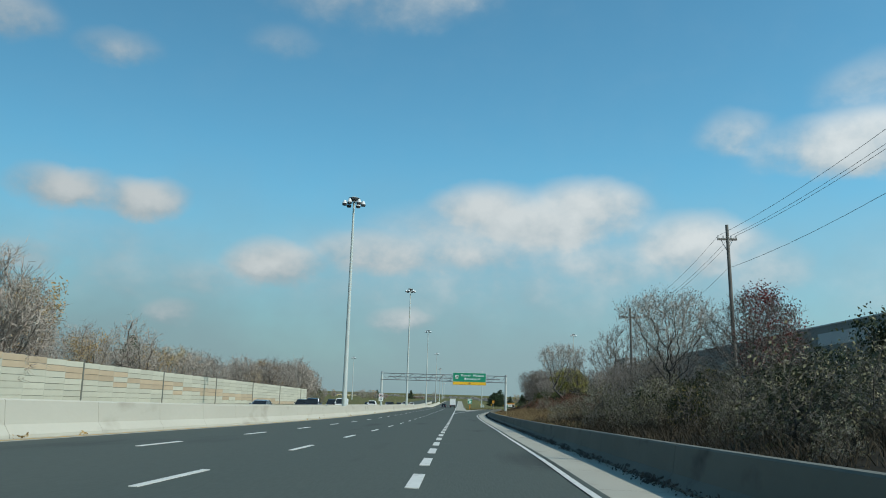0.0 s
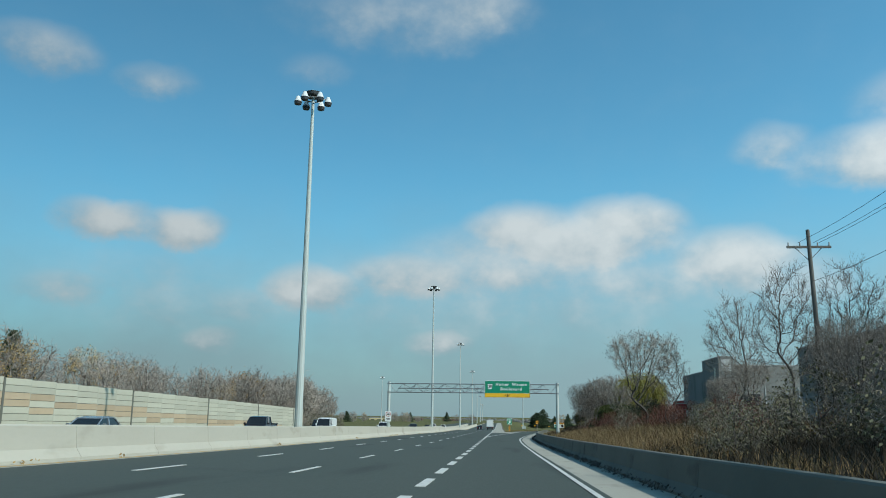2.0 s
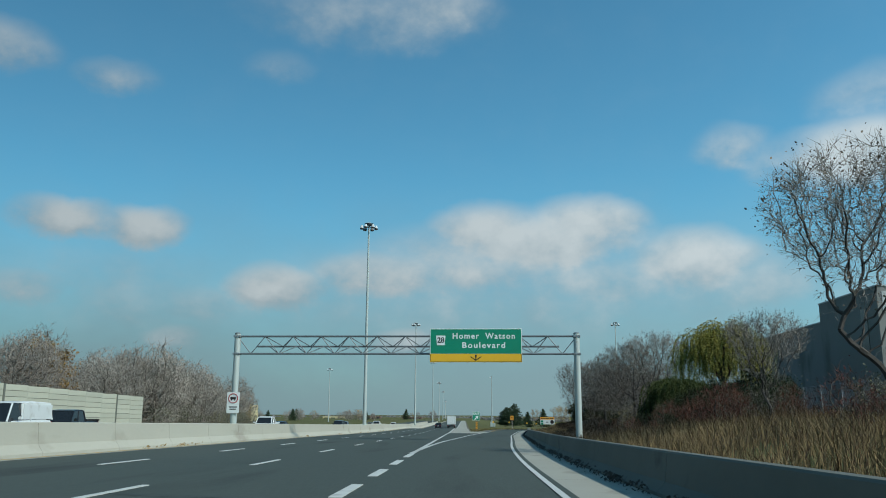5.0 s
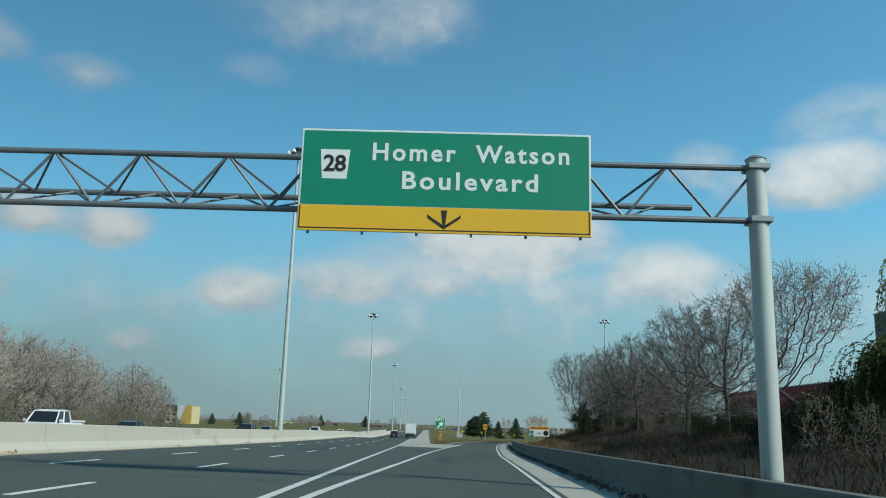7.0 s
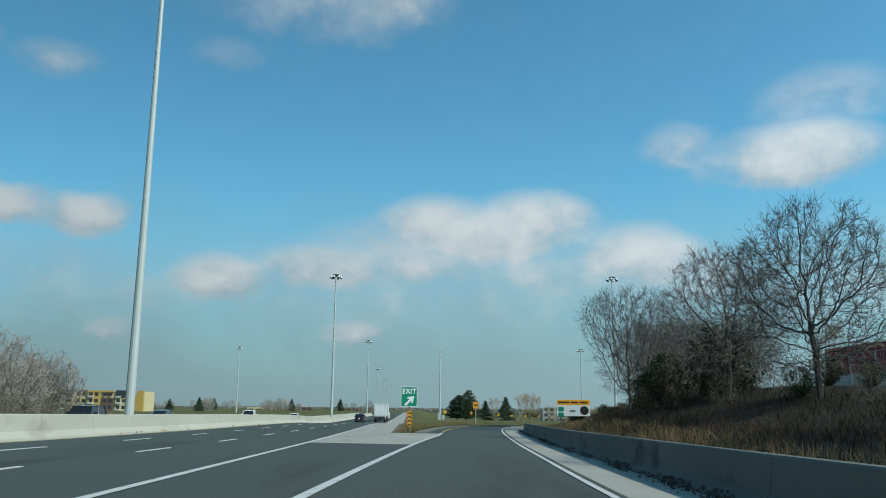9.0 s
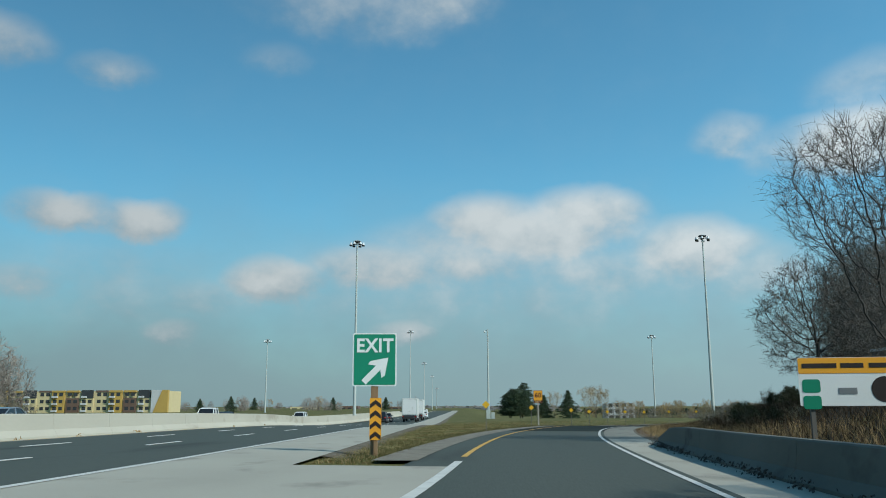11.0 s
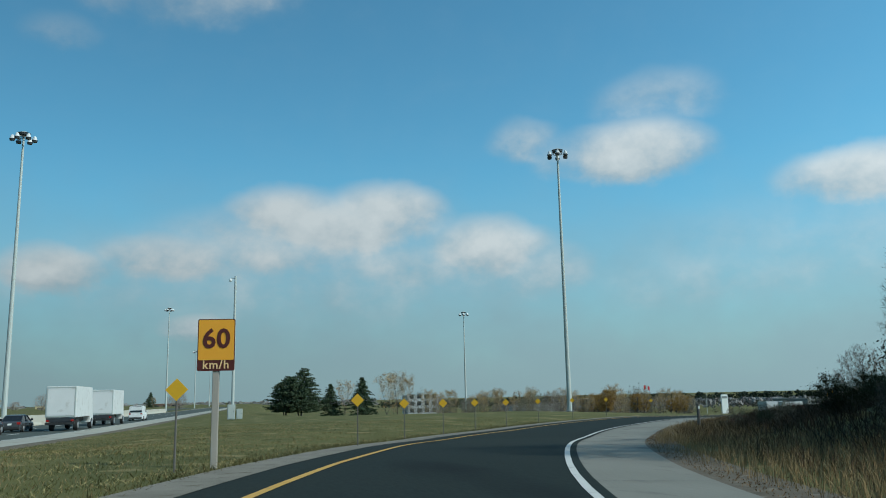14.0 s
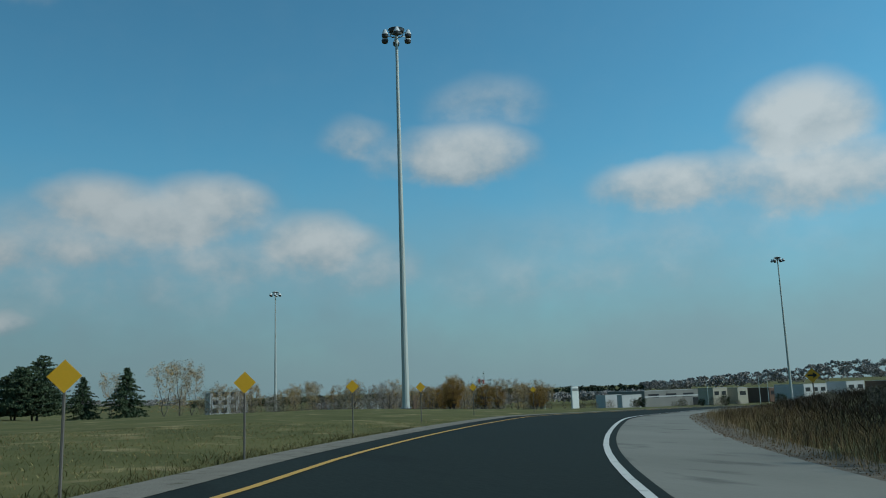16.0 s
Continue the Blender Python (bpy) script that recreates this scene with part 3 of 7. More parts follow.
def ribbon(name, left, right, material, lift, across=3, n=None, label="", category="", drop=0.0):
    """A paved strip between two lines, draped on the land; its second edge lies lower by drop."""
    n = n or max(2, int(sum((b - a).length for a, b in zip(left, left[1:])) / 2.5))
    a, b = even(left, n), even(right, n)
    bm = bmesh.new()
    rows = []
    for p, q in zip(a, b):
        rows.append([bm.verts.new((v.x, v.y, base_z(v.x, v.y) + lift - drop * k / across)) for k, v in enumerate(p.lerp(q, k / across) for k in range(across + 1))])
    for r, s in zip(rows, rows[1:]):
        for k in range(across):
            bm.faces.new((r[k], r[k + 1], s[k + 1], s[k]))
    ob = part(name, bm, material, smooth=True)
    return structure(ob, label, category) if category else ob


def stripe(line, width, material, label, lift=0.016, name="edge_line"):
    return ribbon(name, offset(line, -width / 2), offset(line, width / 2), material, lift, 1, None, label, "road marking")


# ---------------------------------------------------------------- ground: one sheet to the horizon
def graded(lo, hi, step, far, grow=1.35):
    v = list(np.arange(lo, hi + 0.01, step))
    s = step
    while v[-1] < far:
        s *= grow
        v.append(v[-1] + s)
    s = step
    while v[0] > -far:
        s *= grow
        v.insert(0, v[0] - s)
    return v


GX, GY = graded(-52, 96, 1.6, 3600), graded(-60, 470, 3.0, 4200)
bm = bmesh.new()
grid = [[bm.verts.new((x, y, ground_z(x, y) - 0.07)) for x in GX] for y in GY]
for r, s in zip(grid, grid[1:]):
    for k in range(len(GX) - 1):
        bm.faces.new((r[k], r[k + 1], s[k + 1], s[k]))
structure(part("ground", bm, M["grass"], smooth=True), "mown olive and straw-coloured autumn grass ground beside the road", "ground")

# leaf mould under the thicket, a dark sheet for the shade beneath it
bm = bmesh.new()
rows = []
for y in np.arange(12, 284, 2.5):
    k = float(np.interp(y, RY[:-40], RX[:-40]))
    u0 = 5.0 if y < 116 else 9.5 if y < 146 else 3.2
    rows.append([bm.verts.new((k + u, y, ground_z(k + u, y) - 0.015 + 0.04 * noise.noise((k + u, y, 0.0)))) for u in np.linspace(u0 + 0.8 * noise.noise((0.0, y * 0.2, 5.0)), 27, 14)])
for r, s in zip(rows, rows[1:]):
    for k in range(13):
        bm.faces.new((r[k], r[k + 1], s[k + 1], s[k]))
structure(part("woodland_floor", bm, M["soil_shaded"], smooth=True), "leaf mould under the roadside thicket, darkened for shade", "ground")

# ---------------------------------------------------------------- roads
E_LINE = [Vector((axis_e(y), y)) for y in np.arange(-60, 1500, 4.0)]
ribbon("road", cut(offset(E_LINE, -10.7), -60, 262), [Vector((p.x + 0.24, p.y)) for p in cut(R_LINE, -60, 262)], M["asphalt"], 0.0, 8,
       220, "grey asphalt motorway lanes with an exit lane", "road")
ribbon("road", cut(offset(E_LINE, -10.7), 256, 1500), cut(offset(E_LINE, 0.15), 256, 1500), M["asphalt"], 0.002, 4, 300, "grey asphalt motorway lanes running on straight", "road")
ribbon("ramp_road", cut(offset(Y_LINE, -1.15), 255, 300), cut(offset(R_LINE, 0.25), 255, 300), M["asphalt"], 0.004, 4, 40, "grey asphalt start of the exit ramp", "road")
ribbon("ramp_road", cut(offset(Y_LINE, -1.15), 297, 430), cut(offset(R_LINE, 0.25), 297, 430), M["asphalt_new_shaded"], 0.008, 4, 240, "dark asphalt exit ramp curving to the right, tree shade in its colour", "road")
ribbon("pavement", [Vector((axis_e(p.y) + 0.05, p.y)) for p in cut(Y_LINE, 240, 266)], [p.copy() for p in cut(offset(Y_LINE, -0.1), 240, 266)], M["shoulder"], 0.006, 3, 30,
       "pale concrete gore between the motorway and the ramp", "shoulder")
ribbon("pavement", cut(offset(E_LINE, 0.1), 258, 1500), cut(offset(E_LINE, 3.2), 258, 1500), M["shoulder"], 0.008, 2, 300, "pale concrete shoulder of the motorway", "shoulder")
ribbon("pavement", cut(offset(R_LINE, 0.22), -60, 285), cut(offset(R_LINE, 2.1), -60, 285), M["shoulder"], -0.002, 2, 200, "pale concrete shoulder beside the exit lane", "shoulder")
ribbon("pavement", [p for p in offset(R_LINE, 0.22) if p.y > 280], [p for p in fan_out(R_LINE, 2.1, 3.1, 318, 352) if p.y > 280], M["shoulder_shaded"], -0.006, 2, 200, "grey concrete shoulder of the ramp, darkened for tree shade", "shoulder")
ribbon("pavement", cut(offset(E_LINE, -11.7), -60, 1500), cut(offset(E_LINE, -10.65), -60, 1500), M["concrete"], -0.004, 1, 400, "pale concrete gutter strip along the median wall", "shoulder")
ribbon("gravel_verge", fan_out(cut(R_LINE, 280, 430), 2.05, 3.05, 318, 352), fan_out(cut(R_LINE, 280, 430), 3.2, 4.1, 318, 352), M["gravel"], -0.02, 2, 120, "brown earth and gravel verge beside the shoulder", "verge")
ribbon("gravel_verge", cut(offset(E_LINE, 3.15), 268, 900), cut(offset(E_LINE, 4.3), 268, 900), M["gravel"], 0.004, 2, 200, "brown gravel edge beside the motorway shoulder", "verge", 0.13)
ribbon("gravel_verge", offset(cut(Y_LINE, 266, 430), -1.05), offset(cut(Y_LINE, 266, 430), -2.2), M["gravel_pale"], 0.016, 3, 160, "pale gravel verge beside the ramp", "verge", 0.012)
ribbon("road", cut(offset(E_LINE, -33.0), -60, 1500), cut(offset(E_LINE, -17.6), -60, 1500), M["asphalt"], 0.0, 4, 300, "grey asphalt opposite carriageway behind the median wall", "road")

stripe(cut(R_LINE, -60, 430), 0.135, M["white_paint"], "solid white edge line beside the shoulder")
stripe(cut(Y_LINE, 150, 268), 0.2, M["white_paint"], "solid white gore line of the ramp")
stripe(cut(Y_LINE, 267, 430), 0.16, M["yellow_paint"], "solid yellow edge line of the ramp", 0.02)
stripe(cut(E_LINE, 148, 1500), 0.2, M["white_paint"], "solid white edge line of the motorway")
stripe(cut(offset(E_LINE, -10.95), -60, 1500), 0.12, M["yellow_paint"], "thin worn yellow line by the median gutter", 0.012)


def dashes(shift, start, period, length, width, y0, y1, group):
    y = start
    while y < y1:
        if y > y0:
            x0, x1 = axis_e(y) + shift, axis_e(y + length) + shift
            bm = bmesh.new()
            q = [(x0 - width / 2, y), (x0 + width / 2, y), (x1 + width / 2, y + length), (x1 - width / 2, y + length)]
            low = [bm.verts.new((a, b, base_z(a, b) + 0.004)) for a, b in q]
            top = [bm.verts.new((a, b, base_z(a, b) + 0.018)) for a, b in q]
            bm.faces.new(top)
            for k in range(4):
                bm.faces.new((low[k], low[(k + 1) % 4], top[(k + 1) % 4], top[k]))
            tagged(part("lane_dash", bm, M["white_paint"]), "white painted lane dash on asphalt", "road marking", group, "structure")
        y += period


dashes(0.0, 4.05, 5.535, 2.9, 0.22, 0, 148, "wide dashes of the exit lane")
dashes(-3.75, 7.9, 11.07, 3.4, 0.13, 0, 520, "lane dashes")
dashes(-7.5, 6.7, 11.07, 3.4, 0.13, 0, 520, "lane dashes")

# sealed cracks across the lanes and joints in the concrete shoulder
crng = random.Random(31)
bm = bmesh.new()


def seam(pts, width):
    for (xa, ya), (xb, yb) in zip(pts, pts[1:]):
        d = Vector((yb - ya, xa - xb)).normalized() * width / 2
        bm.faces.new([bm.verts.new((x, y, base_z(x, y) + 0.011)) for x, y in ((xa - d.x, ya - d.y), (xb - d.x, yb - d.y), (xb + d.x, yb + d.y), (xa + d.x, ya + d.y))])


for k in range(26):
    y = 20 + k * 9.4 + crng.uniform(-3, 3)
    x0 = axis_e(y) + crng.choice((-10.3, -7.4, -3.7, 0.2, 0.2))
    x1 = min(x0 + crng.choice((3.4, 3.6, 7.2)), float(np.interp(y, RY[:-40], RX[:-40])))
    n = max(3, int(x1 - x0) * 2)
    drift = crng.uniform(-0.25, 0.25)
    seam([(x0 + (x1 - x0) * j / n, y + drift * j + 0.08 * crng.uniform(-1, 1)) for j in range(n + 1)], crng.uniform(0.03, 0.07))
for k in range(66):
    y = 2 + k * 5.0
    a = float(np.interp(y, RY[:-40], RX[:-40]))
    sl = (float(np.interp(y + 3, RY[:-40], RX[:-40])) - a) / 3
    ca = 1 / math.sqrt(1 + sl * sl)
    seam([(a + 0.25 * ca, y - 0.25 * sl * ca), (a + 2.05 * ca, y - 2.05 * sl * ca)], 0.02)
tagged(part("sealed_cracks", bm, M["tar"]), "thin black tar sealed cracks in the asphalt and dark shoulder joints", "road crack", kind="stuff")

# ---------------------------------------------------------------- concrete barriers


def barrier(name, line, profile, material, parent, seg=6.0, label="", slope_end=None):
    """A cast concrete wall in segments: the profile (side, height) swept along the line, a joint between each two."""
    n = max(2, int(sum((b - a).length for a, b in zip(line, line[1:])) / seg))
    pts = even(line, n * 3 + 1)
    for k in range(n):
        bm = bmesh.new()
        rings = []
        for j in range(4):
            p = pts[3 * k + j]
            t = (pts[min(3 * k + j + 1, len(pts) - 1)] - pts[max(3 * k + j - 1, 0)]).normalized()
            nrm = Vector((t.y, -t.x))
            slip = 0.012 * t * ((j == 0) - (j == 3))
            rings.append([bm.verts.new((p.x + slip.x + nrm.x * u, p.y + slip.y + nrm.y * u, base_z(p.x, p.y) + (h if slope_end is None or h < 0 else h * min(1.0, max(0.1, (slope_end - p.y) / 5.5))))) for u, h in profile])
        for r, s in zip(rings, rings[1:]):
            for q in range(len(profile) - 1):
                bm.faces.new((r[q], r[q + 1], s[q + 1], s[q]))
        bm.faces.new(rings[0])
        bm.faces.new(rings[-1][::-1])
        bmesh.ops.recalc_face_normals(bm, faces=bm.faces)
        part(name, bm, material, parent, label)


LEFT_PROFILE = [(0.3, -0.1), (0.3, 0.08), (0.12, 0.36), (0.06, 1.02), (0.03, 1.05), (-0.23, 1.05), (-0.26, 1.02), (-0.32, 0.36), (-0.5, 0.08), (-0.5, -0.1)]
RIGHT_PROFILE = [(-0.06, -0.1), (-0.06, 0.06), (0.1, 0.24), (0.16, 0.74), (0.19, 0.77), (0.39, 0.77), (0.42, 0.74), (0.42, -0.1)]
left_wall = structure(thing("barrier_left", "tall pale cream concrete median barrier in segments", "barrier"), "tall pale cream concrete median barrier with stained joints", "barrier")
barrier("segment", cut(offset(E_LINE, -11.75), -40, 560), LEFT_PROFILE, M["concrete"], left_wall, 6.0)
far_wall = structure(thing("barrier_median", "concrete barrier of the opposite carriageway", "barrier"), "pale concrete barrier of the opposite carriageway", "barrier")
barrier("segment", cut(offset(E_LINE, -17.2), -40, 560), LEFT_PROFILE, M["concrete"], far_wall, 12.0)
# pale concrete; the darker grey paints in the shade of its roadside face
right_wall = structure(thing("barrier_right", "low shaded concrete barrier beside the exit lane", "barrier"), "low weathered concrete barrier beside the exit lane, darkened for shade", "barrier")
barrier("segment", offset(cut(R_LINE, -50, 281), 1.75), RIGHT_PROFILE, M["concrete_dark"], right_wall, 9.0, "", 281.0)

# ---------------------------------------------------------------- high lighting masts


def mast(x, y, top, base=None, lamps=6, label="", r0=0.34, r1=0.13):
    z0 = ground_z(x, y) - 0.05 if base is None else base
    h = top - z0
    t = thing("high_mast_lamp", label or "tall grey galvanised steel high-mast lamp with a ring of floodlights", "street lamp", (x, y, z0), group="high masts")
    bm = bmesh.new()
    tube(bm, (0, 0, 0), (0, 0, h - 0.4), r0, r1, 12)
    part("pole", bm, M["galv"], t)
    bm = bmesh.new()
    tube(bm, (0, 0, 0), (0, 0, 0.06), r0 + 0.22, r0 + 0.22, 16)
    part("base_plate", bm, M["steel"], t)
    for k in range(8):
        a = k * math.tau / 8
        bm = bmesh.new()
        tube(bm, ((r0 + 0.13) * math.cos(a), (r0 + 0.13) * math.sin(a), 0.06), ((r0 + 0.13) * math.cos(a), (r0 + 0.13) * math.sin(a), 0.2), 0.04, 0.035, 6)
        part("bolt", bm, M["steel"], t)
    bm = bmesh.new()
    for k in range(24):
        a, b = k * math.tau / 24, (k + 1) * math.tau / 24
        tube(bm, (0.62 * math.cos(a), 0.62 * math.sin(a), h - 0.62), (0.62 * math.cos(b), 0.62 * math.sin(b), h - 0.62), 0.05, 0.05, 6, False)
    for k in range(4):
        a = k * math.tau / 4 + 0.4
        tube(bm, (0.1 * math.cos(a), 0.1 * math.sin(a), h - 0.62), (0.62 * math.cos(a), 0.62 * math.sin(a), h - 0.62), 0.03, 0.03, 6)
    part("lamp_ring", bm, M["steel"], t)
    bm = bmesh.new()
    bmesh.ops.create_cone(bm, cap_ends=True, segments=18, radius1=0.72, radius2=0.78, depth=0.26, matrix=Matrix.Translation((0, 0, h - 0.2)))
    cover = part("head_cover", bm, M["dark_metal"], t, "dark drum at the mast's head")
    bm = bmesh.new()
    bmesh.ops.create_cone(bm, cap_ends=True, segments=18, radius1=0.82, radius2=0.35, depth=0.2, matrix=Matrix.Translation((0, 0, h + 0.03)))
    part("cap", bm, M["galv"], cover, "pale shallow cap")
    for k in range(lamps):
        a = k * math.tau / lamps + 0.2
        c, s = math.cos(a), math.sin(a)
        bm = bmesh.new()
        tube(bm, (0.62 * c, 0.62 * s, h - 0.62), (1.25 * c, 1.25 * s, h - 0.5), 0.035, 0.035, 6)
        bmesh.ops.create_cone(bm, cap_ends=True, segments=14, radius1=0.34, radius2=0.14, depth=0.5, matrix=Matrix.Translation((1.3 * c, 1.3 * s, h - 0.62)))
        lamp = part("floodlight", bm, M["lens_glass"], t, "pale bell-shaped floodlight")
        bm = bmesh.new()
        bmesh.ops.create_cone(bm, cap_ends=True, segments=14, radius1=0.29, radius2=0.345, depth=0.26, matrix=Matrix.Translation((1.3 * c, 1.3 * s, h - 1.0)))
        part("lens", bm, M["dark_metal"], lamp, "dark open underside")
    return t


mast(-15.0, 119.0, 28.0)
mast(-19.35, 261.94, 33.4)
mast(-23.4, 413.6, 32.1)
mast(-29.0, 601.0, 30.2)
mast(-32.8, 735.0, 23.4)
mast(-36.9, 872.0, 20.6)
mast(-40.3, 989.0, 14.0)
mast(47.85, 411.9, 31.95)
mast(64.3, 550.2, 23.2)
mast(-85.1, 576.0, 24.7)

# ---------------------------------------------------------------- sign gantry
GY0 = 179.9
gantry = thing("sign_gantry", "grey steel tri-chord truss gantry on two round posts", "sign gantry", (0, GY0, 0))
XL, XR, ZT, ZB = -17.35, 8.45, 5.2, 3.88
for x in (XL, XR):
    z0 = ground_z(x, GY0) - 0.1
    bm = bmesh.new()
    tube(bm, (x, 0, z0), (x, 0, ZT + 0.22), 0.245, 0.23, 40)
    post = part("post", bm, M["galv"], gantry)
    bm = bmesh.new()
    tube(bm, (x, 0, ZT + 0.22), (x, 0, ZT + 0.3), 0.255, 0.15, 20)
    part("cap", bm, M["steel"], post)
    for z in (ZT, ZB):
        bm = bmesh.new()
        box(bm, (x - 0.27, -0.27, z - 0.075), (x + 0.27, 0.27, z + 0.075), 0.02)
        part("bracket", bm, M["steel"], post)
chords = [(0.0, ZT), (0.0, ZB), (1.35, (ZT + ZB) / 2)]
ends = [(XL, XR), (XL, XR), (XL + 1.2, XR - 1.2)]
for (yy, zz), (a, b) in zip(chords, ends):
    bm = bmesh.new()
    tube(bm, (a, yy, zz), (b, yy, zz), 0.075, 0.075, 10)
    part("chord", bm, M["truss"], gantry)
nb = 12
stepx = (XR - XL) / nb
for k in range(nb):
    xa, xb = XL + k * stepx, XL + (k + 1) * stepx
    xm = (xa + xb) / 2
    for p, q in (((xa, 0, ZT), (xm, 0, ZB)), ((xm, 0, ZB), (xb, 0, ZT))):
        bm = bmesh.new()
        tube(bm, p, q, 0.036, 0.036, 6)
        part("brace", bm, M["truss"], gantry)
    if 0 < k < nb - 1:
        zm = (ZT + ZB) / 2
        for p, q in (((xa, 0, ZT), (xm, 1.35, zm)), ((xm, 1.35, zm), (xb, 0, ZT)), ((xm, 0, ZB), (xa, 1.35, zm)), ((xm, 0, ZB), (xb, 1.35, zm))):
            bm = bmesh.new()
            tube(bm, p, q, 0.032, 0.032, 6)
            part("brace", bm, M["truss"], gantry)

SW, SH, SX = 6.87, 2.5, 0.9
sign = thing("overhead_sign", "green overhead exit sign with white lettering and a yellow arrow band", "road sign", (SX, 179.26, 3.22))
bm = bmesh.new()
box(bm, (-SW / 2, 0.0, 0.0), (SW / 2, 0.05, SH), 0.01)
part("backing", bm, M["sign_white"], sign, "white bordered sign sheet")
bm = bmesh.new()
plate(bm, rounded(SW - 0.1, SH - 0.68, 0.03, cz=0.63 + (SH - 0.68) / 2), 0.006)
ob = part("green_panel", bm, M["sign_green"], sign, "green reflective panel")
ob.location.y = -0.006
bm = bmesh.new()
plate(bm, rounded(SW - 0.02, 0.61, 0.02, cz=0.31), 0.006)
ob = part("yellow_band", bm, M["sign_yellow"], sign, "yellow lower band")
ob.location.y = -0.006
for lo, hi in (((-SW / 2 + 0.04, 0.055), (SW / 2 - 0.04, 0.08)), ((-SW / 2 + 0.04, 0.055), (-SW / 2 + 0.065, 0.6)), ((SW / 2 - 0.065, 0.055), (SW / 2 - 0.04, 0.6))):
    bm = bmesh.new()
    box(bm, (lo[0], -0.012, lo[1]), (hi[0], -0.004, hi[1]))
    part("band_border", bm, M["sign_black"], sign)
bm = bmesh.new()
plate(bm, [(-0.07, 0.55), (-0.03, 0.2), (-0.36, 0.42), (-0.4, 0.46), (-0.38, 0.36), (0.0, 0.1), (0.38, 0.36), (0.4, 0.46), (0.36, 0.42), (0.03, 0.2), (0.07, 0.55)][::-1], 0.006)
ob = part("arrow", bm, M["sign_black"], sign, "black downward arrow")
ob.location = (0.0, -0.014, 0)
for word, x, z, w in (("Homer", -0.77, 1.93, 1.98), ("Watson", 1.83, 1.93, 2.22), ("Boulevard", 0.58, 1.24, 3.2)):
    lettering("word", word, 0.6, M["sign_white"], sign, (x, -0.012, z), spacing=1.22, bold=0.014, width=w)
bm = bmesh.new()
plate(bm, [(-0.35, 0.36), (0.35, 0.36), (0.29, -0.36), (-0.29, -0.36)], 0.006)
shield = part("route_shield", bm, M["sign_white"], sign, "white tapered route shield")
shield.location = (-2.62, -0.014, 1.62)
lettering("route_number", "28", 0.56, M["sign_black"], shield, (0, -0.006, 0.0), spacing=0.95, bold=0.012)
for k in range(6):
    bm = bmesh.new()
    x = -SW / 2 + 0.25 + k * (SW - 0.5) / 5
    box(bm, (x - 0.03, 0.05, -0.05), (x + 0.03, 0.14, SH + 0.02), 0.005)
    part("stiffener", bm, M["steel"], sign)

# a small white no-entry-for-lorries plate on the left post
plate_sign = thing("lorry_sign", "white lorry restriction plate with a red ring on the gantry post", "road sign", (XL, GY0 - 0.32, 0.2))
bm = bmesh.new()
plate(bm, rounded(0.95, 1.55, 0.06), 0.02)
part("panel", bm, M["sign_white"], plate_sign)
bm = bmesh.new()
for k in range(24):
    a, b = k * math.tau / 24, (k + 1) * math.tau / 24
    tube(bm, (0.34 * math.cos(a), -0.01, 0.32 + 0.34 * math.sin(a)), (0.34 * math.cos(b), -0.01, 0.32 + 0.34 * math.sin(b)), 0.035, 0.035, 6, False)
part("ring", bm, M["flag_red"], plate_sign, "red ring")
bm = bmesh.new()
box(bm, (-0.22, -0.012, 0.24), (0.2, -0.002, 0.42), 0.01)
box(bm, (-0.18, -0.012, 0.16), (-0.08, -0.002, 0.25), 0.01)
box(bm, (0.06, -0.012, 0.16), (0.16, -0.002, 0.25), 0.01)
part("lorry_symbol", bm, M["sign_black"], plate_sign)
bm = bmesh.new()
box(bm, (-0.3, -0.01, -0.36), (0.3, -0.002, -0.28))
box(bm, (-0.24, -0.01, -0.52), (0.24, -0.002, -0.44))
part("text_bar", bm, M["sign_black"], plate_sign)

# ---------------------------------------------------------------- exit sign in the gore
z0 = ground_z(-0.1, 269.9)
ex = thing("exit_sign", "green EXIT sign with a white slanted arrow on a timber post", "road sign", (-0.1, 269.66, z0), turn=3.0)
EB = -1.57 - z0
bm = bmesh.new()
box(bm, (-0.1, 0.02, -0.3), (0.1, 0.2, EB + 1.0), 0.012)
part("post", bm, M["wood_post"], ex, "brown timber post")
bm = bmesh.new()
plate(bm, rounded(1.3, 1.56, 0.05, cz=EB + 0.78), 0.012)
ob = part("border", bm, M["sign_white"], ex)
bm = bmesh.new()
plate(bm, rounded(1.22, 1.48, 0.04, cz=EB + 0.78), 0.006)
ob = part("panel", bm, M["sign_green"], ex, "green panel")
ob.location.y = -0.008
lettering("lettering", "EXIT", 0.56, M["sign_white"], ex, (0.0, -0.012, EB + 1.17), spacing=1.08, bold=0.016, width=1.08)
bm = bmesh.new()
a = radians(-45)
shape = [(-0.09, -0.52), (0.09, -0.52), (0.09, 0.08), (0.28, -0.06), (0.3, 0.06), (0.0, 0.5), (-0.3, 0.06), (-0.28, -0.06), (-0.09, 0.08)]
plate(bm, [(x * math.cos(a) - z * math.sin(a), x * math.sin(a) + z * math.cos(a)) for x, z in shape][::-1], 0.005)
ob = part("arrow", bm, M["sign_white"], ex, "white slanted arrow")
ob.location = (0.05, -0.014, EB + 0.48)
chev = thing("hazard_marker", "narrow yellow and black chevron hazard marker on the timber post", "road sign", (-0.05, 269.6, z0))
bm = bmesh.new()
plate(bm, rounded(0.34, 1.2, 0.03, cz=1.0), 0.012)
part("panel", bm, M["sign_orange"], chev)
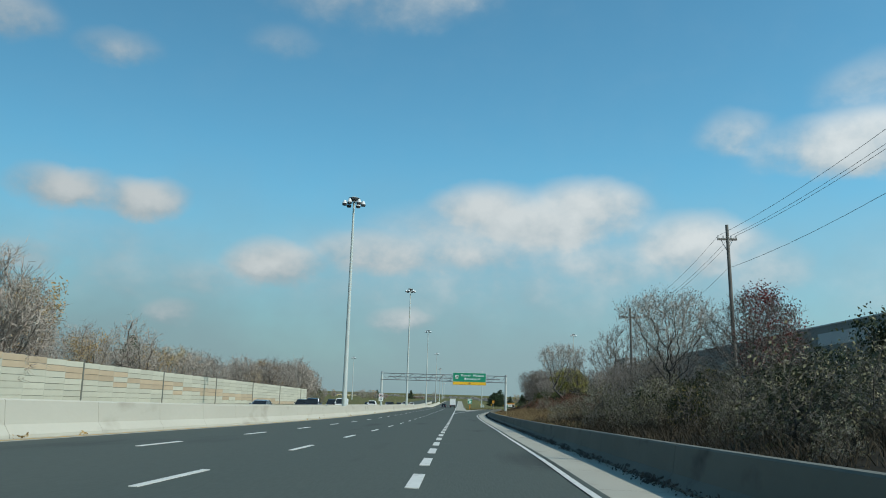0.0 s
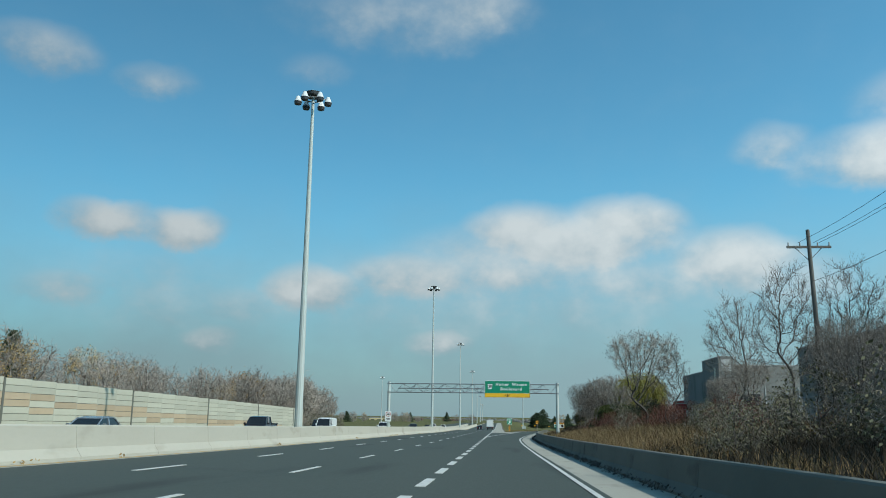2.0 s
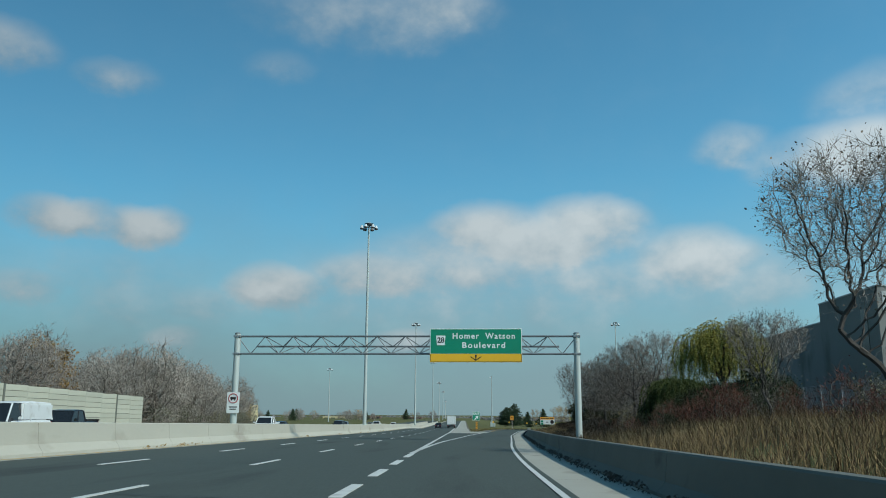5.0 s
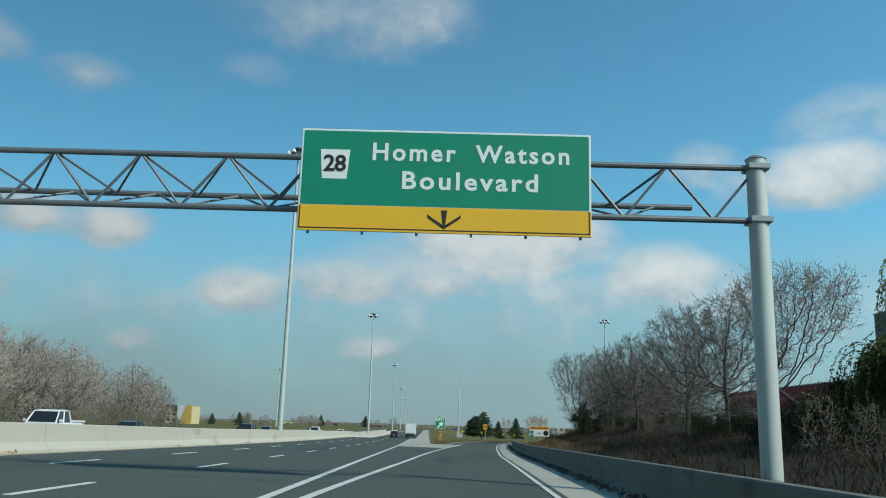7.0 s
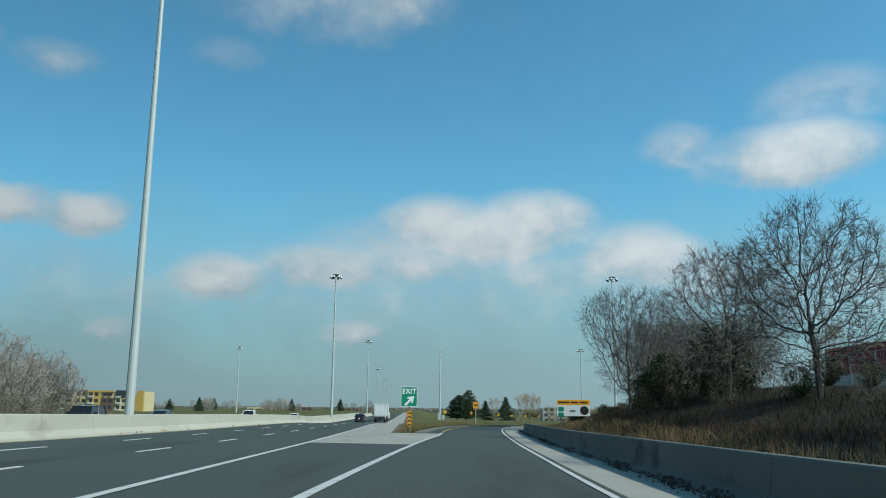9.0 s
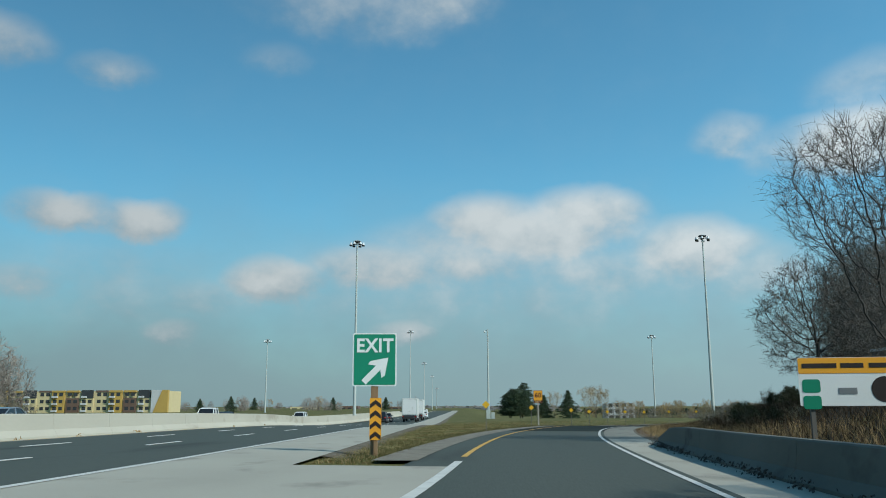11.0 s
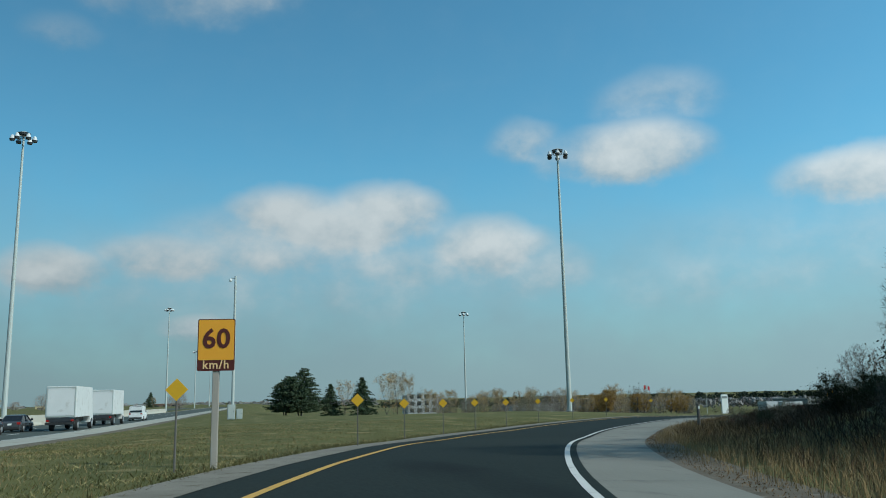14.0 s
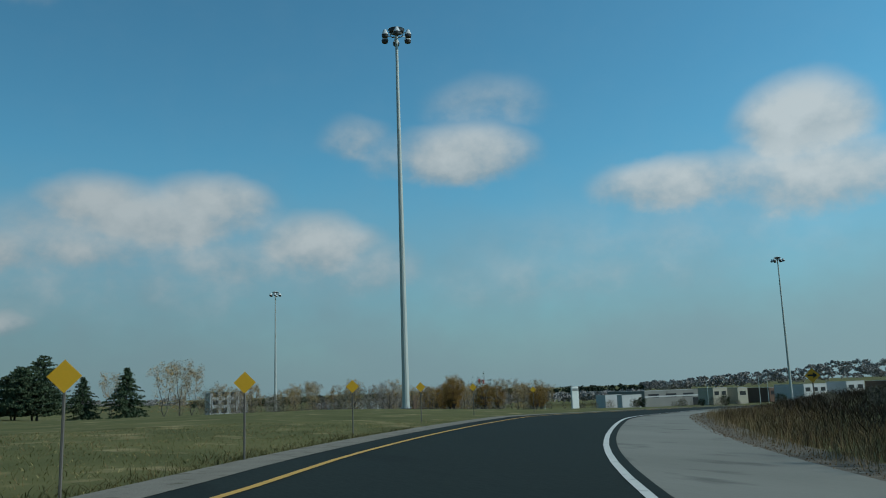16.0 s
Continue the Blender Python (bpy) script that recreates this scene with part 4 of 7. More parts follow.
for k in range(4):
    z = 0.52 + 0.3 * k
    bm = bmesh.new()
    plate(bm, [(-0.16, z - 0.12), (0.0, z + 0.0), (0.16, z - 0.12), (0.16, z - 0.0), (0.0, z + 0.13), (-0.16, z - 0.0)][::-1], 0.004)
    ob = part("chevron", bm, M["sign_black"], chev)
    ob.location.y = -0.006
bm = bmesh.new()
box(bm, (-0.05, 0.012, -0.2), (0.05, 0.06, 0.5), 0.005)
part("stake", bm, M["wood_post"], chev)

# ---------------------------------------------------------------- ramp speed sign
z0 = ground_z(8.1, 323.5)
sp = thing("speed_sign", "orange ramp speed sign reading 60 on a grey timber post", "road sign", (8.05, 323.4, z0), turn=-4.0)
SB = -1.9 - z0
bm = bmesh.new()
box(bm, (-0.07, 0.02, -0.3), (0.07, 0.16, SB + 0.9), 0.01)
part("post", bm, mat("grey_post", (0.42, 0.39, 0.34), (0.3, 0.28, 0.25), 0.9, scale=2.0, fine=25.0, stretch=(4, 4, 0.3), bump=0.3), sp, "weathered grey timber post")
bm = bmesh.new()
plate(bm, rounded(0.82, 1.16, 0.04, cz=SB + 0.58), 0.012)
maroon = mat("sign_maroon", (0.1, 0.018, 0.012), (0.075, 0.014, 0.01), 0.45, scale=0.8, fine=30.0)
part("border", bm, maroon, sp, "dark maroon lower plate and border")
bm = bmesh.new()
plate(bm, rounded(0.78, 0.9, 0.03, cz=SB + 0.69), 0.005)
ob = part("panel", bm, M["sign_orange"], sp, "orange panel")
ob.location.y = -0.007
lettering("lettering", "60", 0.6, maroon, sp, (0.0, -0.012, SB + 0.7), spacing=1.05, bold=0.014)
lettering("lettering", "km/h", 0.26, M["sign_orange_pale"], sp, (0.0, -0.005, SB + 0.13), spacing=1.15, bold=0.004)

# ---------------------------------------------------------------- junction board behind the barrier
z0 = ground_z(12.6, 267.5)
jb = thing("junction_board", "white junction board with an orange header strip on two posts", "road sign", (12.55, 267.3, z0), turn=-8.0)
JB = -2.18 - z0
for x in (-0.95, 0.95):
    bm = bmesh.new()
    box(bm, (x - 0.06, 0.03, -0.3), (x + 0.06, 0.15, JB + 1.2), 0.01)
    part("post", bm, M["wood_pole"], jb)
bm = bmesh.new()
plate(bm, rounded(2.5, 1.24, 0.04, cz=JB + 0.62), 0.02)
part("panel", bm, M["sign_white"], jb)
bm = bmesh.new()
plate(bm, rounded(2.48, 0.4, 0.03, cz=JB + 1.03), 0.006)
ob = part("header_strip", bm, M["sign_orange"], jb, "orange header strip")
ob.location.y = -0.008
for k, (xa, w) in enumerate(((-1.15, 0.85), (-0.2, 0.55), (0.48, 0.6))):
    bm = bmesh.new()
    box(bm, (xa, -0.016, JB + 0.97), (xa + w, -0.008, JB + 1.09))
    part("text_bar", bm, M["sign_black"], jb)
for z in (-0.06, 0.36):
    bm = bmesh.new()
    plate(bm, rounded(0.44, 0.34, 0.07, cx=-0.95, cz=JB + z + 0.15), 0.005)
    ob = part("route_shield", bm, M["sign_green"], jb, "green route shield")
    ob.location.y = -0.008
bm = bmesh.new()
box(bm, (-0.3, -0.012, JB + 0.3), (0.15, -0.004, JB + 0.46), 0.005)
part("text_bar", bm, M["sign_back"], jb)
bm = bmesh.new()
plate(bm, [(0.82 + 0.33 * math.cos(-k * math.tau / 20), JB + 0.42 + 0.33 * math.sin(-k * math.tau / 20)) for k in range(20)], 0.005)
ob = part("roundel", bm, M["sign_black"], jb, "dark round emblem")
ob.location.y = -0.008

# ---------------------------------------------------------------- curve delineators
YX, YY = [p.x for p in Y_LINE], [p.y for p in Y_LINE]


def delineator(x, y, turn, group="curve markers"):
    z = ground_z(x, y)
    t = thing("delineator", "small yellow diamond marker on a thin grass-side post", "road sign", (x, y, z), turn, group)
    bm = bmesh.new()
    tube(bm, (0, 0.02, -0.2), (0, 0.02, 1.58), 0.024, 0.022, 6)
    part("post", bm, M["wood_pole"], t)
    bm = bmesh.new()
    plate(bm, [(0.0, 1.855), (0.235, 1.62), (0.0, 1.385), (-0.235, 1.62)], 0.008)
    ob = part("diamond", bm, M["sign_yellow"], t, "yellow diamond plate")
    ob.location.y = -0.012
    return t


for x, y, turn in ((3.18, 296.59, -4), (7.35, 322.4, -8), (12.2, 334.4, -8), (15.1, 342.6, -10), (17.9, 347.6, -11), (21.0, 353.5, -12), (24.4, 358.8, -14), (30.0, 369.4, -16), (36.2, 378.5, -18), (43.0, 387.0, -20), (52.5, 396.5, -22)):
    delineator(x, y, turn)

# ---------------------------------------------------------------- traffic camera pole and its cabinet
z0 = ground_z(3.75, 408)
cp = thing("camera_pole", "tall tapered steel traffic camera pole on the grass", "camera pole", (3.75, 408, z0))
bm = bmesh.new()
tube(bm, (0, 0, -0.1), (0, 0, 12.8 - z0), 0.2, 0.13, 12)
part("pole", bm, M["galv"], cp)
bm = bmesh.new()
tube(bm, (0, 0, 12.5 - z0), (-0.6, 0, 12.6 - z0), 0.04, 0.04, 8)
part("arm", bm, M["steel"], cp)
bm = bmesh.new()
bmesh.ops.create_uvsphere(bm, u_segments=12, v_segments=8, radius=0.2, matrix=Matrix.Translation((-0.6, 0, 12.3 - z0)))
part("camera_dome", bm, M["sign_white"], cp)
for k, (x, w, h) in enumerate(((-0.1, 0.9, 1.75), (0.85, 0.7, 1.2))):
    cb = thing("control_cabinet", "pale grey metal roadside control cabinet beside the pole", "cabinet", (3.75 + x, 407.2, ground_z(3.75 + x, 407.2) - 0.02), group="roadside cabinets")
    bm = bmesh.new()
    box(bm, (-w / 2, -0.3, 0.0), (w / 2, 0.3, h), 0.03)
    part("body", bm, M["galv"], cb)
    bm = bmesh.new()
    box(bm, (-w / 2 + 0.06, -0.33, 0.15), (w / 2 - 0.06, -0.3, h - 0.12), 0.01)
    d = part("door", bm, M["galv"], cb)
    bm = bmesh.new()
    box(bm, (w / 2 - 0.16, -0.36, h * 0.5), (w / 2 - 0.12, -0.33, h * 0.5 + 0.15), 0.005)
    part("handle", bm, M["dark_metal"], d)

# ---------------------------------------------------------------- noise wall on the far side
nw = structure(thing("wall_noise", "long pale panelled noise wall", "noise wall"), "long cream and tan panelled concrete noise wall", "noise wall")
wl = even(spline([(axis_e(-40) - 38.5, -40), (-36.2, 20), (-37.2, 60), (-38.8, 100.5), (-40.0, 146.8), (-41.9, 221.6)], 3.0), 66)
rng = random.Random(5)
ROWS_N = 8
NH = 4.75
slab_m = mat("panel_core", (0.2, 0.2, 0.16), (0.15, 0.15, 0.12), 0.95, scale=0.8, fine=12.0)
post_m = mat("panel_post", (0.4, 0.4, 0.33), (0.32, 0.32, 0.26), 0.9, scale=0.8, fine=12.0)
for k in range(65):
    a, b = wl[k], wl[k + 1]
    zb = ground_z(a.x, a.y) - 0.6
    top = base_z(a.x, a.y) + 4.82 - 0.0034 * (a.y - 77)
    wide = 0.15 if k % 6 == 3 else 0.07
    bm = bmesh.new()
    box(bm, (-wide, -0.13, 0), (wide, 0.13, top - zb + 0.02), 0.015)
    p = part("post", bm, M["concrete_dark"] if k % 6 == 3 else post_m, nw)
    p.location = (a.x, a.y, zb)
    ang = math.atan2(b.y - a.y, b.x - a.x)
    L = (b - a).length
    hrow = (top - zb) / ROWS_N
    place = Matrix.Translation((a.x, a.y, zb)) @ Matrix.Rotation(ang, 4, "Z")
    bm = bmesh.new()
    box(bm, (0.0, -0.03, 0.0), (L, 0.03, top - zb - 0.02))
    p = part("core", bm, slab_m, nw)
    p.matrix_basis = place
    band = 6.6 - (a.y - 92) / 112 * 5.6
    tans = {int(band), int(band - 0.9 + 0.5 * math.sin(k * 2.3))} if 70 < a.y < 208 else ({6, 5} if k % 4 == 1 and a.y < 70 else set())
    for r in range(ROWS_N):
        bm = bmesh.new()
        box(bm, (0.03, -0.075, r * hrow + 0.022), (L - 0.03, 0.075, (r + 1) * hrow - 0.022))
        p = part("panel", bm, M["panel_tan"] if r in tans else M["panel_pale"], nw)
        p.matrix_basis = place

# ---------------------------------------------------------------- buildings


def building(name, label, x0, y0, x1, y1, z1, wall, roof=None, z0=None):
    """A block with four walls, a parapet and a flat roof; parts in world axes under an empty at its corner."""
    cx, cy = (x0 + x1) / 2, (y0 + y1) / 2
    zb = (min(ground_z(x, y) for x in (x0, x1) for y in (y0, y1)) - 0.3) if z0 is None else z0
    t = thing(name, label, "building", (cx, cy, zb))
    hx, hy, h = (x1 - x0) / 2, (y1 - y0) / 2, z1 - zb
    for lo, hi in (((-hx, -hy, 0), (hx, -hy + 0.3, h)), ((-hx, hy - 0.3, 0), (hx, hy, h)), ((-hx, -hy + 0.3, 0), (-hx + 0.3, hy - 0.3, h)), ((hx - 0.3, -hy + 0.3, 0), (hx, hy - 0.3, h))):
        bm = bmesh.new()
        box(bm, lo, hi)
        part("wall", bm, M[wall], t)
    bm = bmesh.new()
    box(bm, (-hx + 0.3, -hy + 0.3, h - 0.7), (hx - 0.3, hy - 0.3, h - 0.4))
    part("roof", bm, M[roof or "roof_dark"], t)
    for lo, hi in (((-hx - 0.06, -hy - 0.06, h), (hx + 0.06, -hy + 0.36, h + 0.12)), ((-hx - 0.06, -hy + 0.36, h), (-hx + 0.36, hy + 0.06, h + 0.12))):
        bm = bmesh.new()
        box(bm, lo, hi)
        part("coping", bm, M["cladding_white"], t)
    return t, hx, hy, h


def on_face(t, name, material, lo, hi, label=""):
    bm = bmesh.new()
    box(bm, lo, hi, 0.01)
    return part(name, bm, M[material], t, label)


# long grey warehouse behind the trees
wh, hx, hy, h = building("warehouse", "long dark grey clad warehouse behind the trees", 36.4, 50.0, 80.0, 156.0, 8.8, "cladding_grey")
for k in range(35):
    y = -hy + 1.5 + k * 3.0
    on_face(wh, "seam", "cladding_seam", (-hx - 0.03, y, 0.2), (-hx, y + 0.05, h - 0.3))
for k in range(6):
    y = -hy + 8 + k * 15
    on_face(wh, "window", "window_dark", (-hx - 0.05, y, h - 3.4), (-hx, y + 5, h - 2.2), "strip window of dark glass")
on_face(wh, "fascia", "cladding_white", (-hx - 0.08, -hy, h - 1.9), (-hx, -hy + 40, h - 0.7), "pale fascia board")
tw, hx, hy, h = building("office_block", "grey clad office block beyond the warehouse yard", 36.8, 191.0, 80.0, 230.0, 9.0, "cladding_grey")
for k in range(8):
    on_face(tw, "panel_joint", "cladding_seam", (-hx + 1 + k * 5.2, -hy - 0.03, 0.2), (-hx + 1.05 + k * 5.2, -hy, h - 0.3))
    on_face(tw, "window", "window_dark", (-hx + 2 + k * 5.2, -hy - 0.05, h - 6.4), (-hx + 4.6 + k * 5.2, -hy, h - 4.6), "dark strip window")
    on_face(tw, "drainpipe", "cladding_white", (-hx + 5.4 + k * 5.2, -hy - 0.12, 0.2), (-hx + 5.5 + k * 5.2, -hy, h - 3.4))
st, hx, hy, h = building("stair_tower", "tall narrow grey stair tower of the office block", 34.3, 187.5, 36.6, 199.5, 10.1, "cladding_grey")
on_face(st, "window", "window_dark", (-hx - 0.05, -hy + 2.0, h - 5.5), (-hx, -hy + 3.2, h - 1.6), "tall dark stair window")
on_face(st, "window", "cladding_white", (-hx + 0.4, -hy - 0.05, h - 2.2), (hx - 0.4, -hy, h - 0.4), "pale louvre panel")
# dark red shed with a white base
rs, hx, hy, h = building("red_shed", "dark red clad shed with a pale block base", 46.5, 232.0, 78.0, 297.0, 5.2, "cladding_red")
on_face(rs, "plinth", "cladding_white", (-hx - 0.1, -hy - 0.1, 0), (-hx, hy, h - 2.9), "pale block base")
on_face(rs, "plinth", "cladding_white", (-hx, -hy - 0.1, 0), (hx, -hy, h - 2.9), "pale block base")
for k in range(20):
    on_face(rs, "seam", "cladding_brown", (-hx - 0.04, -hy + 1.5 + k * 3.2, h - 2.85), (-hx, -hy + 1.56 + k * 3.2, h - 0.1))
rp, hx, hy, h = building("red_sign_box", "small dark red sign box on the yard", 31.0, 205.0, 32.4, 206.6, 3.0, "cladding_red", z0=-1.4)
sh, hx, hy, h = building("timber_shed", "small weathered brown timber shed on the bank", 22.2, 284.0, 25.0, 287.0, 0.4, "cladding_brown")

# yellow and cream flats far on the left
flats, hx, hy, h = building("apartment_block", "far cream and ochre apartment block of four storeys", -226.0, 613.0, -139.0, 628.0, 5.0, "cladding_cream", z0=-7.4)
FS = h / 4
for k in range(13):
    x = -hx + 0.6 + k * 6.6
    tone = ("cladding_cream", "cladding_ochre", "cladding_brown", "cladding_cream")[k % 4]
    out = (0.0, 1.1, 0.8, 0.5)[k % 4]
    if out:
        on_face(flats, "bay", tone, (x, -hy - out, 0), (x + 5.8, -hy, h - (0.2 if k % 4 == 1 else FS * 0.98)), "projecting bay")
    if k % 4 == 3:
        on_face(flats, "top_panel", "window_dark", (x + 0.2, -hy - 0.7, h - FS), (x + 5.6, -hy, h + 0.5), "dark glazed top storey")
    else:
        on_face(flats, "roof_band", "cladding_ochre" if k % 4 else "cladding_brown", (x, -hy - out - 0.15, h - 0.5), (x + 5.8, -hy, h + 0.35), "coloured parapet band")
    for level in range(4):
        for q in (0.7, 3.4):
            on_face(flats, "window", "window_dark", (x + q, -hy - out - 0.08, 0.9 + level * FS), (x + q + 1.7, -hy - out + 0.02, 0.9 + level * FS + 1.5))
        if k % 2:
            on_face(flats, "balcony", "cladding_white", (x + 0.4, -hy - out - 1.0, level * FS + 0.1), (x + 2.8, -hy - out, level * FS + 0.9))
bm = bmesh.new()
q = [(hx - 7.5, -hy - 1.7, 0), (hx + 0.2, -hy - 1.7, 0), (hx + 0.2, -hy - 1.7, h + 0.4), (hx - 2.5, -hy - 1.7, h + 0.4)]
low, top = [bm.verts.new(v) for v in q], [bm.verts.new((v[0], -hy - 0.02, v[2])) for v in q]
bm.faces.new(low)
bm.faces.new(top[::-1])
for k in range(4):
    bm.faces.new((low[k], top[k], top[(k + 1) % 4], low[(k + 1) % 4]))
part("slanted_gable", bm, M["cladding_ochre"], flats, "slanted ochre end panel")
on_face(flats, "gable", "cladding_white", (hx - 7.5, -hy - 1.4, 0), (hx - 0.3, -hy, h + 0.4), "white end bay")

# pale flats beyond the autumn trees
pf, hx, hy, h = building("white_flats", "far white apartment block behind autumn trees", 60.0, 640.0, 73.0, 655.0, -1.4, "cladding_white", z0=-9.3)
for k in range(4):
    for level in range(3):
        on_face(pf, "window", "window_dark", (-hx + 0.8 + k * 3.1, -hy - 0.06, 1.0 + level * 2.8), (-hx + 2.6 + k * 3.1, -hy, 2.6 + level * 2.8))

# low trade buildings beyond the ramp


def far_block(az, d, width, depth, el, wall, label, name="trade_building", wins=6, high=4.8):
    """A low building at that bearing and distance from the ramp's bend, whose roof stands el degrees over the eye there."""
    a = radians(az)
    x, y = 21 + d * math.sin(a), 341 + d * math.cos(a)
    z1 = -3.33 + d * math.tan(radians(el))
    t, bx, by, bh = building(name, label, x - width / 2, y - depth / 2, x + width / 2, y + depth / 2, z1, wall, z0=min(z1 - high, ground_z(x, y) - 0.2))
    for k in range(wins):
        w = width / wins
        on_face(t, "window", "window_dark", (-bx + (k + 0.2) * w, -by - 0.06, bh - 2.6), (-bx + (k + 0.8) * w, -by, bh - 1.2))
    return t


lw = far_block(38.2, 345, 41, 24, -0.46, "cladding_grey", "long low grey trade building with dark loading doors", wins=5)
on_face(lw, "loading_door", "window_dark", (2.0, -12.08, 0.3), (6.5, -12.0, 3.4), "dark open loading door")
on_face(lw, "fascia", "cladding_white", (-20.5, -12.1, 4.0), (20.5, -12.0, 4.5), "pale roof fascia")
far_block(34.3, 305, 7, 6, -0.66, "cladding_white", "white flat-roofed filling station canopy", wins=0, high=3.4)
far_block(35.65, 300, 8.2, 3.0, -0.7, "cladding_white", "white box trailer parked beyond the ramp", "parked_trailer", wins=0, high=3.0)
far_block(41.0, 318, 6.5, 8, -0.42, "cladding_sand", "small cream corner building beyond the ramp", wins=2)
far_block(42.5, 322, 4.6, 6, -0.46, "cladding_sand", "small cream office beyond the ramp", wins=1)
far_block(44.2, 345, 9, 14, -0.5, "cladding_brown", "low brown shop beyond the ramp", wins=3)
far_block(46.3, 330, 11, 14, -0.36, "cladding_white", "low white shop beyond the ramp", wins=3)
far_block(48.9, 340, 9, 9, -0.28, "cladding_white", "white house beyond the ramp", "far_house", wins=2)
far_block(51.2, 350, 12, 9, -0.3, "cladding_brown", "brown house beyond the ramp", "far_house", wins=3)
far_block(17.0, 300, 17, 8, -0.55, "cladding_white", "low white depot behind the autumn trees", wins=0, high=3.6)
far_block(22.0, 420, 20, 10, -0.2, "cladding_brown", "long brown roofline behind the trees", wins=0)
far_block(-9.0, 560, 18, 10, 0.1, "cladding_brown", "brown house roofs beyond the motorway", "far_house", wins=3)
far_block(-12.5, 580, 14, 10, 0.15, "cladding_brown", "brown house beyond the motorway", "far_house", wins=3)
far_block(-16.0, 600, 20, 10, 0.1, "cladding_cream", "cream house beyond the motorway", "far_house", wins=3)

# a tall white totem and a flagpole
a = radians(32.1)
tx, ty = 21 + 190 * math.sin(a), 341 + 190 * math.cos(a)
tt = thing("totem_sign", "white roadside totem sign with a dark strip", "sign", (tx, ty, ground_z(tx, ty) - 0.1))
bm = bmesh.new()
box(bm, (-0.9, -0.25, 0), (0.9, 0.25, 4.9), 0.05)
part("body", bm, M["sign_white"], tt)
bm = bmesh.new()
box(bm, (-0.7, -0.28, 3.9), (0.7, -0.25, 4.5), 0.01)
part("text_bar", bm, M["sign_back"], tt)
a = radians(25.5)
fx, fy = 21 + 300 * math.sin(a), 341 + 300 * math.cos(a)
fp = thing("flagpole", "white flagpole with a red and white flag", "flagpole", (fx, fy, ground_z(fx, fy) - 0.1))
bm = bmesh.new()
tube(bm, (0, 0, 0), (0, 0, 12.0), 0.12, 0.07, 8)
part("pole", bm, M["sign_white"], fp)
for k, c in enumerate(("flag_red", "sign_white", "flag_red")):
    bm = bmesh.new()
    pts = []
    for j in range(5):
        u = k + j / 4
        pts.append((0.1 + u * 0.8, 0.18 * math.sin(u * 2.2), 0.25 * math.sin(u * 1.3) - 0.1 * u))
    for (x0, y0, s0), (x1, y1, s1) in zip(pts, pts[1:]):
        vs = [bm.verts.new(v) for v in ((x0, y0, 10.2 + s0), (x1, y1, 10.2 + s1), (x1, y1, 11.8 + s1), (x0, y0, 11.8 + s0))]
        bm.faces.new(vs)
        vs2 = [bm.verts.new((v.co.x, v.co.y + 0.02, v.co.z)) for v in vs]
        bm.faces.new(vs2[::-1])
    part("flag_band", bm, M[c], fp)

# right-hand far mast and street lamps
mast(173.6, 489.3, 25.8)
for az, d in ((40.7, 300), (44.4, 300), (30.0, 290), (43.9, 285)):
    a = radians(az)
    x, y = 21 + d * math.sin(a), 341 + d * math.cos(a)
    sl = thing("street_lamp", "grey steel street lamp with one curved arm", "street lamp", (x, y, ground_z(x, y) - 0.1), group="street lamps")
    bm = bmesh.new()
    tube(bm, (0, 0, 0), (0, 0, 8.2), 0.13, 0.08, 8)
    part("pole", bm, M["galv"], sl)
    bm = bmesh.new()
    for k in range(5):
        u0, u1 = k / 5, (k + 1) / 5
        tube(bm, (1.6 * u0, 0, 8.2 + 0.5 * math.sin(u0 * 1.6)), (1.6 * u1, 0, 8.2 + 0.5 * math.sin(u1 * 1.6)), 0.045, 0.045, 6, False)
    part("arm", bm, M["galv"], sl)
    bm = bmesh.new()
    box(bm, (1.5, -0.14, 8.6), (2.2, 0.14, 8.76), 0.04)
    part("lantern", bm, M["steel"], sl)

# arrow board at the ramp's far bend
aa = thing("arrow_board", "dark checked curve arrow board on a post", "road sign", (21.3 + 62 * math.sin(radians(47.0)), 340.6 + 62 * math.cos(radians(47.0)), ground_z(66.6, 382.9) - 0.1), turn=-40)
bm = bmesh.new()
tube(bm, (0, 0.05, -0.2), (0, 0.05, 1.7), 0.05, 0.05, 8)
part("post", bm, M["wood_pole"], aa)
bm = bmesh.new()
plate(bm, [(0.0, 2.3), (0.5, 1.8), (0.0, 1.3), (-0.5, 1.8)], 0.02)
part("panel", bm, M["sign_orange"], aa)
bm = bmesh.new()
plate(bm, [(-0.3, 1.76), (0.05, 1.76), (0.05, 1.62), (0.3, 1.82), (0.05, 2.02), (0.05, 1.88), (-0.3, 1.88)][::-1], 0.004)
ob = part("arrow", bm, M["sign_black"], aa)
ob.location.y = -0.008

# short timber stake beside the shoulder
sk = thing("timber_stake", "short weathered timber marker stake beside the shoulder", "post", (33.4, 349.3, ground_z(33.4, 349.3) - 0.1))
bm = bmesh.new()
tube(bm, (0, 0, -0.2), (0, 0, 1.45), 0.1, 0.09, 8)
part("stake", bm, M["wood_pole"], sk)
bm = bmesh.new()
box(bm, (-0.05, -0.11, 1.15), (0.05, -0.085, 1.32))
part("reflector", bm, M["sign_white"], sk)

# ---------------------------------------------------------------- utility poles and wires


